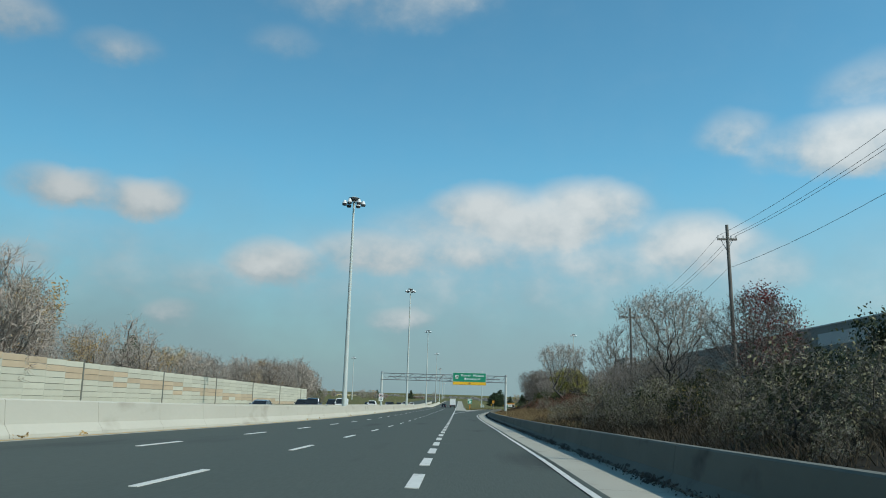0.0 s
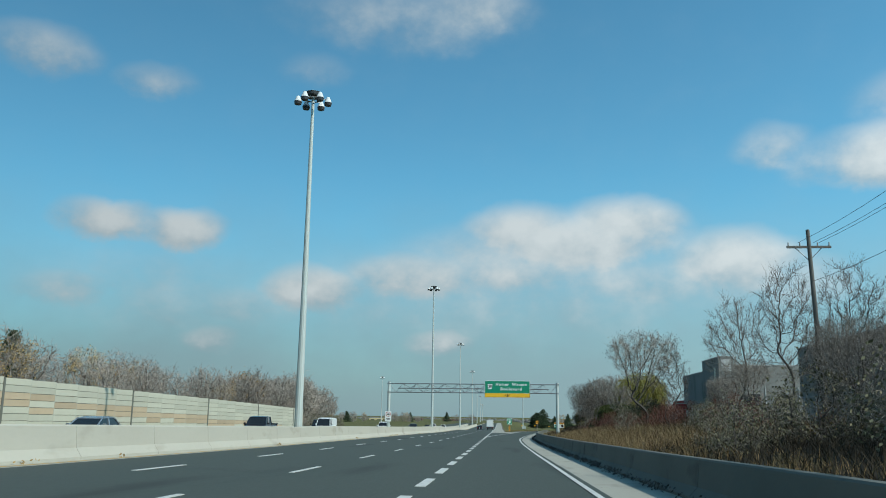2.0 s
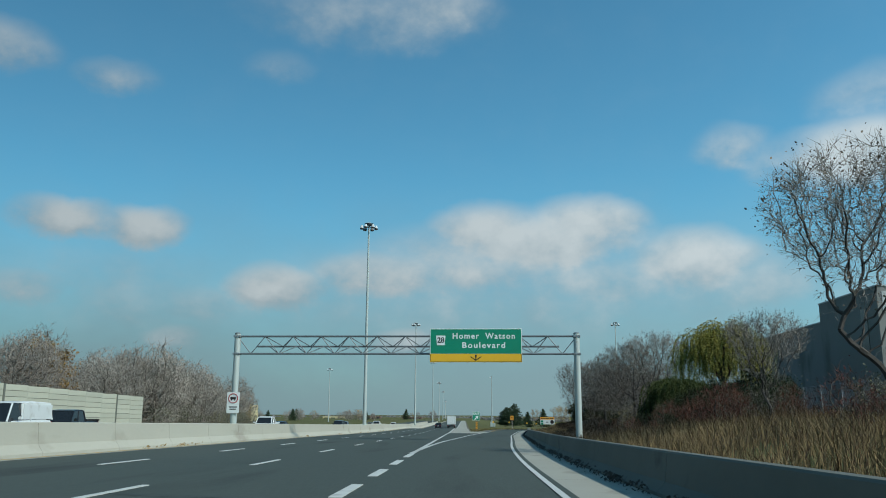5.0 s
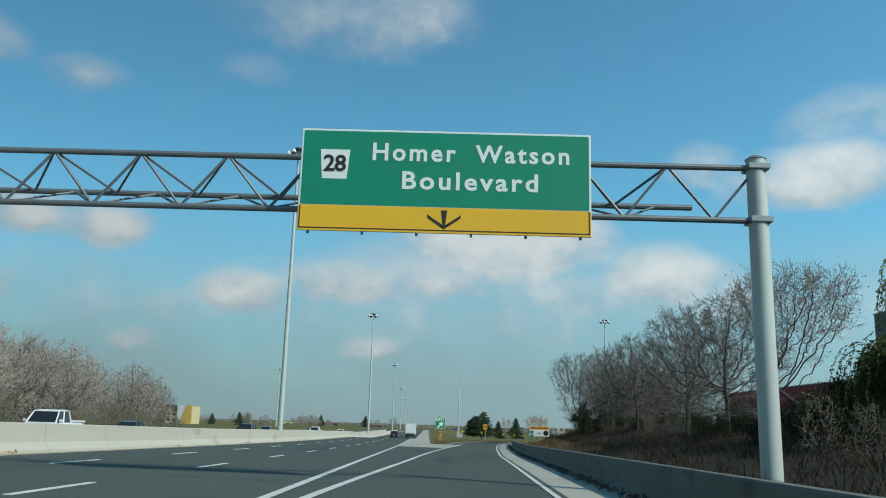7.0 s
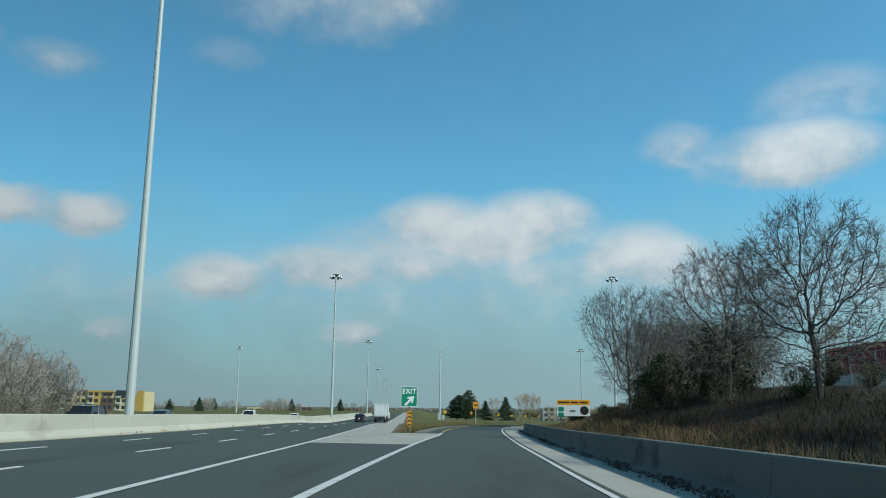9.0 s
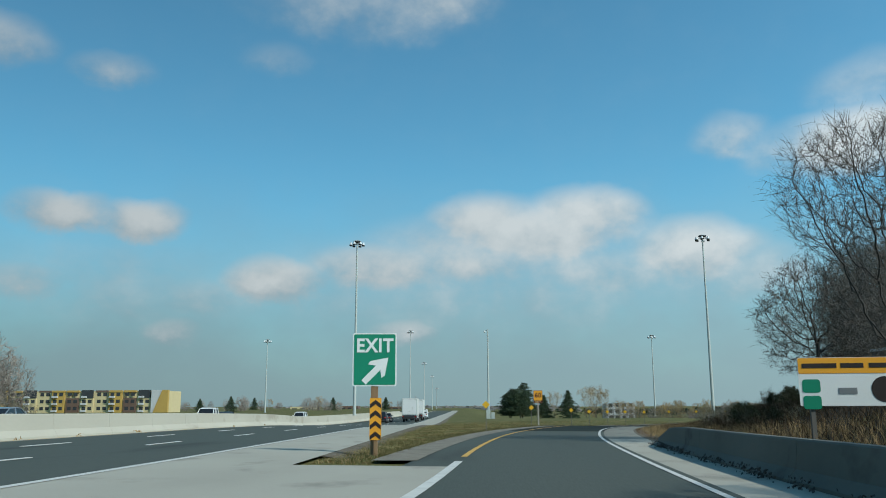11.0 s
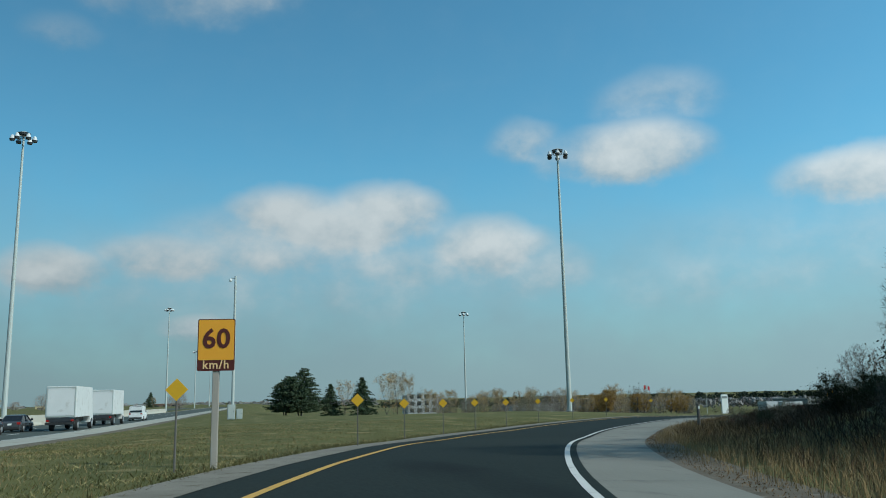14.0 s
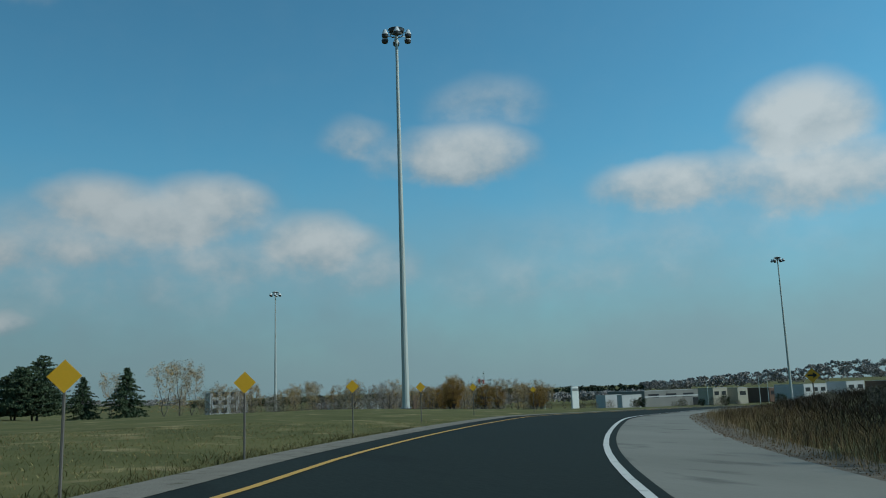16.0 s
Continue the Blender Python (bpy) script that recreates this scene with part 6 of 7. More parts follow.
def bare_tree(name, label, seed, height, shape="round", radius=0.42, base=0.25, goals=300, stems=1, trunk=0.4, up=0.12, jitter=0.2, kill=0.05, step=0.04, tip=0.007, twigs=3, twig_len=0.07, twig="twig", bark="bark", leaf=None, leaves=0, leaf_size=0.1, spread=0.35, sub=2):
    """A leafless tree or shrub; lengths but the tips' radius are shares of its height."""
    def build(at):
        rng = np.random.default_rng(seed)
        py = random.Random(seed)
        H = height
        roots = []
        for s in range(stems):
            a = math.tau * s / stems + rng.uniform(-0.5, 0.5)
            lean = rng.uniform(0.02, 0.1) if stems == 1 else rng.uniform(0.5, 1.3) * spread
            foot = (0.0, 0.0, -0.3)
            roots.append((foot, (lean * math.cos(a), lean * math.sin(a), 1), trunk * H * (1 if stems == 1 else rng.uniform(0.6, 1.2))))
        pos, par = colonise(rng, crown_goals(rng, goals, H * 0.96, base * H, radius * H, shape), roots, step * H, kill * H, up, jitter)
        n = len(pos)
        e = 2.3
        load = [0.0] * n
        ends = [True] * n
        for k in range(n - 1, -1, -1):
            if ends[k]:
                load[k] += tip ** e
            if par[k] >= 0:
                load[par[k]] += load[k]
                ends[par[k]] = False
        rad = [v ** (1 / e) for v in load]
        V = [Vector(p) for p in pos]
        wood, fine, tips = Sticks(), Sticks(), []
        mid = Vector((0, 0, H * 0.35))
        for k in range(n):
            if par[k] < 0:
                continue
            a, b = V[par[k]], V[k]
            r1 = rad[k]
            r0 = min(rad[par[k]], r1 * 1.35)
            if r1 > 0.045:
                wood.rod(a, b, r0, r1, 6)
            elif r1 > tip * 2.2:
                wood.rod(a, b, r0, r1, 4)
            elif r1 > tip * 1.3:
                fine.rod(a, b, r0, r1, 3)
            else:
                fine.blade(a, b, r0, r1, py)
            if r1 < tip * 2.6:
                d0 = (b - a).normalized()
                out = (b - mid).normalized()
                for _ in range(twigs if ends[k] else max(1, twigs - 1)):
                    d = (d0 * 0.6 + out * 0.45 + Vector(rng.normal(0, 0.5, 3)) + Vector((0, 0, up))).normalized()
                    L = twig_len * H * rng.uniform(0.5, 1.3)
                    q0 = a.lerp(b, rng.uniform())
                    q = q0 + d * L
                    fine.spike(q0, q, tip, py)
                    for _ in range(sub):
                        m = q0.lerp(q, rng.uniform(0.25, 0.8))
                        d3 = (d * 0.75 + Vector(rng.normal(0, 0.55, 3)) + Vector((0, 0, up))).normalized()
                        fine.spike(m, m + d3 * L * rng.uniform(0.35, 0.7), tip * 0.8, py)
                    tips.append(q)
        top = max(v[2] for v in fine.v)
        k = H / top
        t = thing(name, label, "tree" if height > 4 else "shrub", at)
        sc = lambda vs: [(x * k, y * k, z * k if z > 0 else z) for x, y, z in vs]
        mesh_part("trunk", sc(wood.v), wood.f, M[bark], t)
        mesh_part("crown", sc(fine.v), fine.f, M[twig], t)
        if leaf:
            foliage = Sticks()
            for _ in range(leaves):
                q = py.choice(tips) * k
                foliage.leaf(q + Vector((py.gauss(0, 0.2), py.gauss(0, 0.2), py.gauss(0, 0.2))), leaf_size, py)
            mesh_part("foliage", foliage.v, foliage.f, M[leaf], t)
        return t
    return build


def willow(name, label, seed, height, width, leaf):
    def build(at):
        rng = random.Random(seed)
        wood, strands, foliage = Sticks(), Sticks(), Sticks()
        wood.rod(Vector((0, 0, -0.4)), Vector((0.1, 0, height * 0.35)), 0.35, 0.25, 8)
        for k in range(46):
            a, rad = rng.uniform(0, math.tau), width * math.sqrt(rng.uniform(0.02, 1.0))
            top = Vector((rad * math.cos(a), rad * math.sin(a), height * (0.62 + 0.38 * math.sqrt(max(0, 1 - (rad / width) ** 2)) * rng.uniform(0.85, 1.0))))
            mid = Vector((top.x * 0.45, top.y * 0.45, height * 0.62))
            wood.rod(Vector((0.1, 0, height * 0.33)), mid, 0.12, 0.07, 5)
            wood.rod(mid, top, 0.07, 0.03, 4)
            for _ in range(20):
                p = top.lerp(mid, rng.uniform(-0.1, 0.5)) + Vector((rng.gauss(0, 0.5), rng.gauss(0, 0.5), rng.gauss(0, 0.2)))
                out = Vector((p.x, p.y, 0)).normalized() * 0.18 if p.length else Vector((0, 0, 0))
                n = rng.randint(7, 15)
                d = Vector((out.x, out.y, 0.2))
                for _ in range(n):
                    d = (d + Vector((rng.gauss(0, 0.05), rng.gauss(0, 0.05), -0.2))).normalized() * 0.33
                    q = p + d
                    if q.z < 0.4:
                        break
                    strands.blade(p, q, 0.012, 0.01, rng)
                    for _ in range(7):
                        foliage.leaf(p.lerp(q, rng.random()) + Vector((rng.gauss(0, 0.05), rng.gauss(0, 0.05), 0)), 0.07, rng)
                    p = q
        t = thing(name, label, "tree", at)
        mesh_part("trunk", wood.v, wood.f, M["bark"], t)
        mesh_part("hanging_growth", strands.v, strands.f, M["leaf_green"], t)
        mesh_part("crown", foliage.v, foliage.f, M[leaf], t)
        return t
    return build


def leafy(name, label, seed, height, width, leaf, count, size=0.14, low=0.05, clumps=40):
    """A dense bush or crown: many leaf clumps of uneven size round a forked stem."""
    def build(at):
        rng = random.Random(seed)
        wood, foliage = Sticks(), Sticks()
        for k in range(clumps):
            a, e = rng.uniform(0, math.tau), rng.uniform(-0.9, 1.0)
            rr = width * rng.uniform(0.35, 1.0) * math.sqrt(max(0.05, 1 - e * e * 0.9))
            c = Vector((rr * math.cos(a), rr * math.sin(a), height * (low + (1 - low) * (0.5 + 0.47 * e))))
            wood.rod(Vector((0, 0, max(0, low * height - 0.3))), c, 0.06, 0.015, 4)
            cr = width * rng.uniform(0.14, 0.34)
            for _ in range(count // clumps):
                d = Vector((rng.gauss(0, 1), rng.gauss(0, 1), rng.gauss(0, 0.8)))
                foliage.leaf(c + d * cr * 0.55, size, rng)
        wood.rod(Vector((0, 0, -0.3)), Vector((0, 0, low * height + 0.2)), 0.14, 0.1, 6)
        t = thing(name, label, "tree" if height > 3.5 else "shrub", at)
        mesh_part("trunk", wood.v, wood.f, M["bark"], t)
        mesh_part("crown", foliage.v, foliage.f, M[leaf], t)
        return t
    return build


def conifer(name, label, seed, height, width, crowns=((0.0, 0.0, 1.0, 1.0),), bare=0.06, droop=-0.2, power=0.85):
    """Whorls of boughs that carry flat needle sprays; several leaders stand close for an old broad pine."""
    def build(at):
        rng = random.Random(seed)
        wood, foliage = Sticks(), Sticks()
        for ox, oy, hs, ws in crowns:
            H, W = height * hs, width * ws
            wood.rod(Vector((ox * 0.2, oy * 0.2, -0.3)), Vector((ox, oy, H * 0.97)), 0.2 * hs, 0.03, 7)
            n = int(22 * hs) + 4
            for k in range(n):
                u = (k + rng.uniform(-0.3, 0.3)) / n
                z = H * (bare + (0.98 - bare) * max(0, u))
                reach = W * min(1.0, 0.6 + 2.2 * max(0, u)) * max(0.03, 1 - u) ** power
                for j in range(8):
                    a = rng.uniform(0, math.tau)
                    L = reach * rng.choice((0.62, 0.8, 0.95, 1.12)) * rng.uniform(0.85, 1.1)
                    root = Vector((ox, oy, z))
                    tip = root + Vector((L * math.cos(a), L * math.sin(a), L * droop + rng.gauss(0, 0.12)))
                    wood.rod(root, tip, 0.028, 0.01, 3)
                    for _ in range(int(6 + 11 * L)):
                        q = rng.uniform(0.2, 1.05)
                        p = root.lerp(tip, q)
                        foliage.leaf(p + Vector((rng.gauss(0, 0.17), rng.gauss(0, 0.17), rng.gauss(0.02, 0.07))), 0.19, rng)
        t = thing(name, label, "tree", at)
        mesh_part("trunk", wood.v, wood.f, M["bark"], t)
        mesh_part("crown", foliage.v, foliage.f, M["needle"], t)
        return t
    return build


NEAR = dict(kill=0.032, step=0.03, twigs=4, sub=3, tip=0.0095, twig_len=0.075)
# distant trees take paler bark and twigs, with haze in the colour
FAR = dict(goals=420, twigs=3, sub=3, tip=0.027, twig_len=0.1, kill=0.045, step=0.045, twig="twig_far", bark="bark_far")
SHRUB = dict(shape="mound", base=0.05, goals=190, trunk=0.2, kill=0.065, step=0.075, twigs=3, sub=2, up=0.12, twig_len=0.14)
KINDS = {
    "oak": (9.0, bare_tree("bare_tree", "bare grey-brown tree with a rounded crown of fine twigs", 11, 9.0, "round", 0.47, 0.14, 1250, 1, 0.4, **NEAR)),
    "ash": (10.0, bare_tree("bare_tree", "bare grey tree with rising forked limbs and fine twigs", 23, 10.0, "round", 0.25, 0.26, 360, 1, 0.5, up=0.26, **NEAR)),
    "locust": (9.0, bare_tree("bare_tree", "bare dark-limbed tree with crooked forks and a flat pale crown", 37, 9.0, "flat", 0.42, 0.36, 720, 1, 0.4, up=0.04, jitter=0.3, twig="twig_pale", leaf="leaf_pod", leaves=1500, leaf_size=0.06, **NEAR)),
    "elm": (12.0, bare_tree("bare_tree", "bare grey tree with many upswept limbs in a broad fan", 41, 12.0, "fan", 0.45, 0.13, 1300, 1, 0.13, up=0.1, jitter=0.2, **NEAR)),
    "vase": (8.0, bare_tree("bare_tree", "low round multi-stemmed grey tree with dense twigs", 43, 8.0, "mound", 0.52, 0.04, 900, 5, 0.16, up=0.18, jitter=0.16, twig="twig_pale", spread=0.5, **NEAR)),
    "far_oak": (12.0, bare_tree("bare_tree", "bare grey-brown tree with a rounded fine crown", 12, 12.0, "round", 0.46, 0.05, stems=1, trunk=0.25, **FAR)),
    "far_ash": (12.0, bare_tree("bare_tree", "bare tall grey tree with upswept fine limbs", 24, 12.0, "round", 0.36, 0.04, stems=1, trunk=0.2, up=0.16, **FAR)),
    "scrub": (4.0, bare_tree("bare_shrub", "tangled grey-brown shrub with few dull leaves", 53, 4.0, radius=0.6, stems=5, twig="twig_dark", leaf="leaf_olive", leaves=900, leaf_size=0.08, tip=0.01, **SHRUB)),
    "bramble": (2.2, bare_tree("bare_shrub", "low tangled red-brown shrub beside the road", 59, 2.2, radius=0.8, stems=5, leaf="leaf_red", leaves=200, leaf_size=0.035, twig="twig_red", tip=0.008, **SHRUB)),
    "budding": (5.0, bare_tree("bare_shrub", "tall thin shrub with a few yellowed leaves", 61, 5.0, radius=0.4, stems=5, leaf="leaf_gold", leaves=420, leaf_size=0.055, tip=0.01, **SHRUB)),
    "red": (6.0, bare_tree("red_tree", "small tree with dark red autumn leaves", 67, 6.0, "round", 0.26, 0.2, 200, leaf="leaf_red", leaves=7500, leaf_size=0.055, up=0.3)),
    "tan_tree": (7.0, bare_tree("autumn_tree", "slim tree with thin tan autumn leaves", 89, 7.0, "fan", 0.34, 0.1, 150, 2, 0.2, up=0.3, leaf="leaf_tan", leaves=1500, leaf_size=0.085, twigs=2, sub=2, tip=0.014, kill=0.07, step=0.06, twig="twig_far")),
    "willow": (9.5, willow("willow_tree", "yellow-green weeping willow with long hanging strands", 71, 9.5, 3.3, "leaf_willow")),
    "willow_low": (5.0, willow("willow_tree", "low green-yellow weeping willow behind the barrier", 73, 5.0, 3.0, "leaf_green")),
    "evergreen": (4.5, leafy("evergreen_bush", "dense dark green bush under the trees", 79, 4.5, 2.6, "leaf_dark", 6400, 0.085, clumps=80)),
    "gold_tree": (7.0, leafy("autumn_tree", "small tree with golden-orange autumn leaves", 83, 7.0, 2.6, "leaf_orange", 4200, 0.12, 0.14)),
    "spruce": (8.0, conifer("spruce_tree", "dark green pointed spruce tree with layered boughs", 97, 8.0, 4.0)),
    "pine": (10.0, conifer("pine_tree", "broad dark green old pine with two leaders", 101, 10.0, 4.8, ((1.2, 0.0, 1.0, 1.0), (-2.6, 0.5, 0.82, 0.9), (-0.4, -1.0, 0.74, 0.95)), 0.1, 0.06, 0.6)),
}
BUILT = {}


def plant(kind, x, y, height, turn=0.0, group="", sink=0.0):
    """A plant of that kind and height, standing on the land."""
    own, build = KINDS[kind]
    z = ground_z(x, y) - 0.07 - sink
    m = pose(x, y, z, 0, 0, turn) @ Matrix.Scale(height / own, 4)
    if kind in BUILT:
        t = copy_thing(BUILT[kind], m @ Matrix.Scale(1 / BUILT[kind].scale[0], 4))
    else:
        t = build((x, y, z))
        BUILT[kind] = t
        t.matrix_basis = m
    t["group"] = group or "trees and shrubs"
    return t


prng = random.Random(77)
# right of the road, from the start on
for kind, x, y, h in (
    ("locust", 15.2, 60.0, 8.6), ("oak", 16.4, 47.5, 6.4), ("red", 20.3, 57.6, 7.4), ("budding", 25.0, 57.0, 5.0), ("ash", 25.5, 44.0, 7.2), ("vase", 21.0, 38.0, 6.0),
    ("evergreen", 21.5, 43.0, 4.6), ("evergreen", 19.0, 38.0, 4.0), ("evergreen", 15.0, 55.0, 2.2), ("evergreen", 17.5, 61.0, 2.6), ("evergreen", 17.0, 46.0, 2.4), ("evergreen", 14.2, 63.0, 2.0), ("evergreen", 19.5, 66.0, 2.8), ("evergreen", 15.6, 40.0, 2.2), ("evergreen", 16.5, 68.0, 2.2), ("evergreen", 20.0, 48.0, 3.0), ("evergreen", 13.6, 50.0, 1.8), ("evergreen", 17.2, 74.0, 2.0), ("oak", 18.4, 72.0, 6.2), ("ash", 19.0, 82.0, 5.2), ("locust", 20.6, 88.0, 5.6), ("ash", 20.0, 121.0, 11.0), ("ash", 19.8, 106.0, 10.6), ("ash", 22.0, 101.0, 9.8),
    ("ash", 18.0, 95.0, 5.6), ("elm", 16.8, 78.0, 4.8), ("elm", 15.2, 84.0, 4.6), ("elm", 17.0, 89.0, 5.0), ("locust", 21.4, 131.0, 4.6), ("locust", 19.4, 115.0, 5.0),
    ("locust", 17.4, 151.5, 11.6), ("locust", 15.2, 158.5, 5.6), ("ash", 18.4, 139.5, 8.4), ("oak", 22.0, 133.0, 4.6), ("willow", 22.8, 193.0, 8.8), ("willow_low", 18.2, 190.0, 3.6), ("evergreen", 21.0, 187.5, 3.2), ("evergreen", 19.2, 186.0, 2.3), ("evergreen", 24.0, 187.0, 4.0), ("evergreen", 17.0, 194.0, 2.4), ("evergreen", 17.4, 183.0, 2.4), ("evergreen", 12.6, 168.0, 1.0), ("evergreen", 15.5, 172.0, 1.7), ("evergreen", 18.0, 170.0, 2.0), ("evergreen", 13.6, 177.0, 1.3), ("evergreen", 17.0, 177.5, 2.0), ("evergreen", 21.0, 174.0, 2.4), ("evergreen", 14.2, 186.0, 1.1), ("evergreen", 14.0, 195.0, 1.2), ("bramble", 12.8, 182.0, 1.2), ("bramble", 13.0, 191.0, 1.2), ("bramble", 12.9, 199.0, 1.1), ("evergreen", 20.6, 183.0, 2.6), ("evergreen", 15.4, 190.0, 1.5), ("evergreen", 21.0, 200.0, 3.0), ("evergreen", 23.5, 181.0, 3.0), ("evergreen", 17.6, 200.5, 1.8), ("evergreen", 22.5, 208.0, 2.8), ("evergreen", 20.5, 217.0, 2.2),
    ("locust", 19.6, 205.0, 9.6), ("oak", 18.5, 213.0, 9.6), ("oak", 18.5, 222.0, 10.2), ("oak", 19.0, 240.4, 9.8), ("oak", 18.7, 250.8, 9.6),
    ("elm", 19.4, 278.4, 12.0), ("ash", 20.8, 281.0, 9.4), ("evergreen", 17.4, 258.5, 3.6), ("evergreen", 19.0, 253.0, 4.2), ("evergreen", 21.5, 258.0, 4.4), ("evergreen", 17.6, 266.0, 2.6), ("ash", 25.5, 284.0, 8.0),
    # oaks past y 290: most stand out of view, added to shade bank and ramp
    ("oak", 31.8, 318.0, 12.6), ("oak", 36.5, 316.0, 13.0), ("evergreen", 34.0, 320.0, 3.2), ("oak", 29.5, 301.0, 10.0), ("oak", 36.0, 308.5, 11.5), ("oak", 27.0, 293.0, 8.5), ("oak", 39.0, 323.5, 12.5), ("oak", 43.0, 330.0, 12.5), ("oak", 44.0, 335.5, 12.0), ("oak", 45.5, 321.0, 14.0), ("oak", 47.0, 342.0, 11.5), ("oak", 51.5, 349.0, 10.5), ("oak", 56.5, 355.5, 9.5), ("evergreen", 53.0, 353.0, 5.4), ("vase", 41.5, 345.5, 3.4), ("tan_tree", 27.5, 288.0, 4.0), ("tan_tree", 30.0, 262.0, 5.0),
    ("budding", 12.2, 183.0, 2.0), ("budding", 13.6, 189.0, 2.6),
):
    plant(kind, x, y, h, prng.uniform(0, 360), "trees beside the ramp")
# low evergreen row added to darken the shaded band along the yard
for k in range(20):
    y = 184 + k * 3.4
    plant("evergreen", 21.6 + prng.uniform(-0.8, 0.8) + 0.03 * (y - 184), y, prng.uniform(1.1, 1.7), prng.uniform(0, 360), "hedge along the yard")
# thickets behind the right barrier
for k in range(54):
    y = prng.uniform(26, 88)
    x = prng.uniform(9.8, 21.0) + (1.0 if y < 40 else 0.0)
    plant(prng.choice(("scrub", "scrub", "scrub", "budding", "scrub")), x, y, prng.uniform(2.0, 3.7) * (0.6 if x < 11.5 else 1.0), prng.uniform(0, 360), "thicket behind the barrier")
for k in range(48):
    y = prng.uniform(92, 178)
    x = prng.uniform(12.5, 22.0)
    plant(prng.choice(("scrub", "bramble", "bramble")), x, y, prng.uniform(1.3, 2.8), prng.uniform(0, 360), "thicket behind the barrier")
for k in range(38):
    y = prng.uniform(180, 262)
    x = prng.uniform(13.5, 25.0)
    plant(prng.choice(("scrub", "evergreen", "budding", "scrub", "evergreen")), x, y, prng.uniform(1.0, 2.0) * (0.6 if x < 15.5 else 1.0), prng.uniform(0, 360), "thicket behind the barrier")
for k in range(46):
    y = prng.uniform(282, 338)
    x = float(np.interp(y, RY[:-40], RX[:-40])) + prng.uniform(7.0, 15.0)
    plant(prng.choice(("evergreen", "scrub", "scrub")), x, y, prng.uniform(0.7, 1.5), prng.uniform(0, 360), "scrub on the bank")
for k in range(30):
    y = prng.uniform(342, 380)
    x = float(np.interp(y, RY[:-40], RX[:-40])) + prng.uniform(6.5, 15.0) * (1.0 + 0.5 * smooth(340, 380, y))
    plant(prng.choice(("bramble", "scrub", "scrub")), x, y, prng.uniform(0.5, 1.1), prng.uniform(0, 360), "scrub on the bank")
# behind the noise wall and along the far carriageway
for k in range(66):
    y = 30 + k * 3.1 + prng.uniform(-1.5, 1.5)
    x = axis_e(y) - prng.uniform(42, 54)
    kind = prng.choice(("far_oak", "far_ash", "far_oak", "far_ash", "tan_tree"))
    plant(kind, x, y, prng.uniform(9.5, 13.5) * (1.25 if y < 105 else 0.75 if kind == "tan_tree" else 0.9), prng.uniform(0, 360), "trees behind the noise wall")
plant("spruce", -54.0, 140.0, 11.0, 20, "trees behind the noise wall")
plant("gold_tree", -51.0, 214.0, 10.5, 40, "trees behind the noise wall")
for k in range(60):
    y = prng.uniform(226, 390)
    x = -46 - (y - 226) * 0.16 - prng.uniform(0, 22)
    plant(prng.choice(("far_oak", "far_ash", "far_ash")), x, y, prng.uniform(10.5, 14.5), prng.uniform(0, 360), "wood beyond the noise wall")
for k in range(26):
    y = prng.uniform(226, 380)
    x = -41 - (y - 226) * 0.17 - prng.uniform(0, 3)
    plant(prng.choice(("scrub", "budding", "scrub")), x, y, prng.uniform(2.5, 4.5), prng.uniform(0, 360), "wood beyond the noise wall")
# pines and autumn trees past the ramp
for kind, x, y, h in (("pine", 13.6, 486.0, 10.4), ("pine", 10.4, 488.0, 8.6), ("spruce", 20.2, 490.0, 7.2), ("spruce", 26.8, 486.0, 8.4),
                      ("tan_tree", 33.5, 496.0, 9.4), ("tan_tree", 36.5, 500.0, 9.8), ("tan_tree", 39.0, 503.0, 9.0), ("tan_tree", 25.0, 512.0, 8.5)):
    plant(kind, x, y, h, prng.uniform(0, 360), "pines past the ramp")
for k in range(90):
    a = radians(prng.uniform(7.0, 30.0))
    d = prng.uniform(165, 220)
    x, y = 15 + d * math.sin(a), 330 + d * math.cos(a)
    plant(prng.choice(("tan_tree", "tan_tree", "far_oak", "scrub", "tan_tree", "budding")), x, y, prng.uniform(3.8, 7.0), prng.uniform(0, 360), "autumn trees past the ramp")
for k in range(34):
    a = radians(prng.uniform(22.0, 30.6))
    d = prng.uniform(112, 175)
    x, y = 15 + d * math.sin(a), 330 + d * math.cos(a)
    plant(prng.choice(("gold_tree", "tan_tree", "gold_tree", "budding", "tan_tree")), x, y, prng.uniform(2.2, 4.6), prng.uniform(0, 360), "autumn trees past the ramp")
for k in range(46):
    a = radians(prng.uniform(-24.0, -3.0))
    d = prng.uniform(420, 620)
    x, y = d * math.sin(a) - 10, 250 + d * math.cos(a)
    plant(prng.choice(("far_oak", "tan_tree", "far_ash", "far_oak", "far_oak")) if k % 9 else "spruce", x, y, prng.uniform(5.0, 9.0), prng.uniform(0, 360), "far trees")


for k in range(46):
    a = radians(prng.uniform(31.0, 54.0))
    d = prng.uniform(165, 215)
    plant(prng.choice(("scrub", "budding", "scrub", "evergreen")), 21 + d * math.sin(a), 341 + d * math.cos(a), prng.uniform(1.2, 2.6), prng.uniform(0, 360), "low shrubs beyond the ramp")


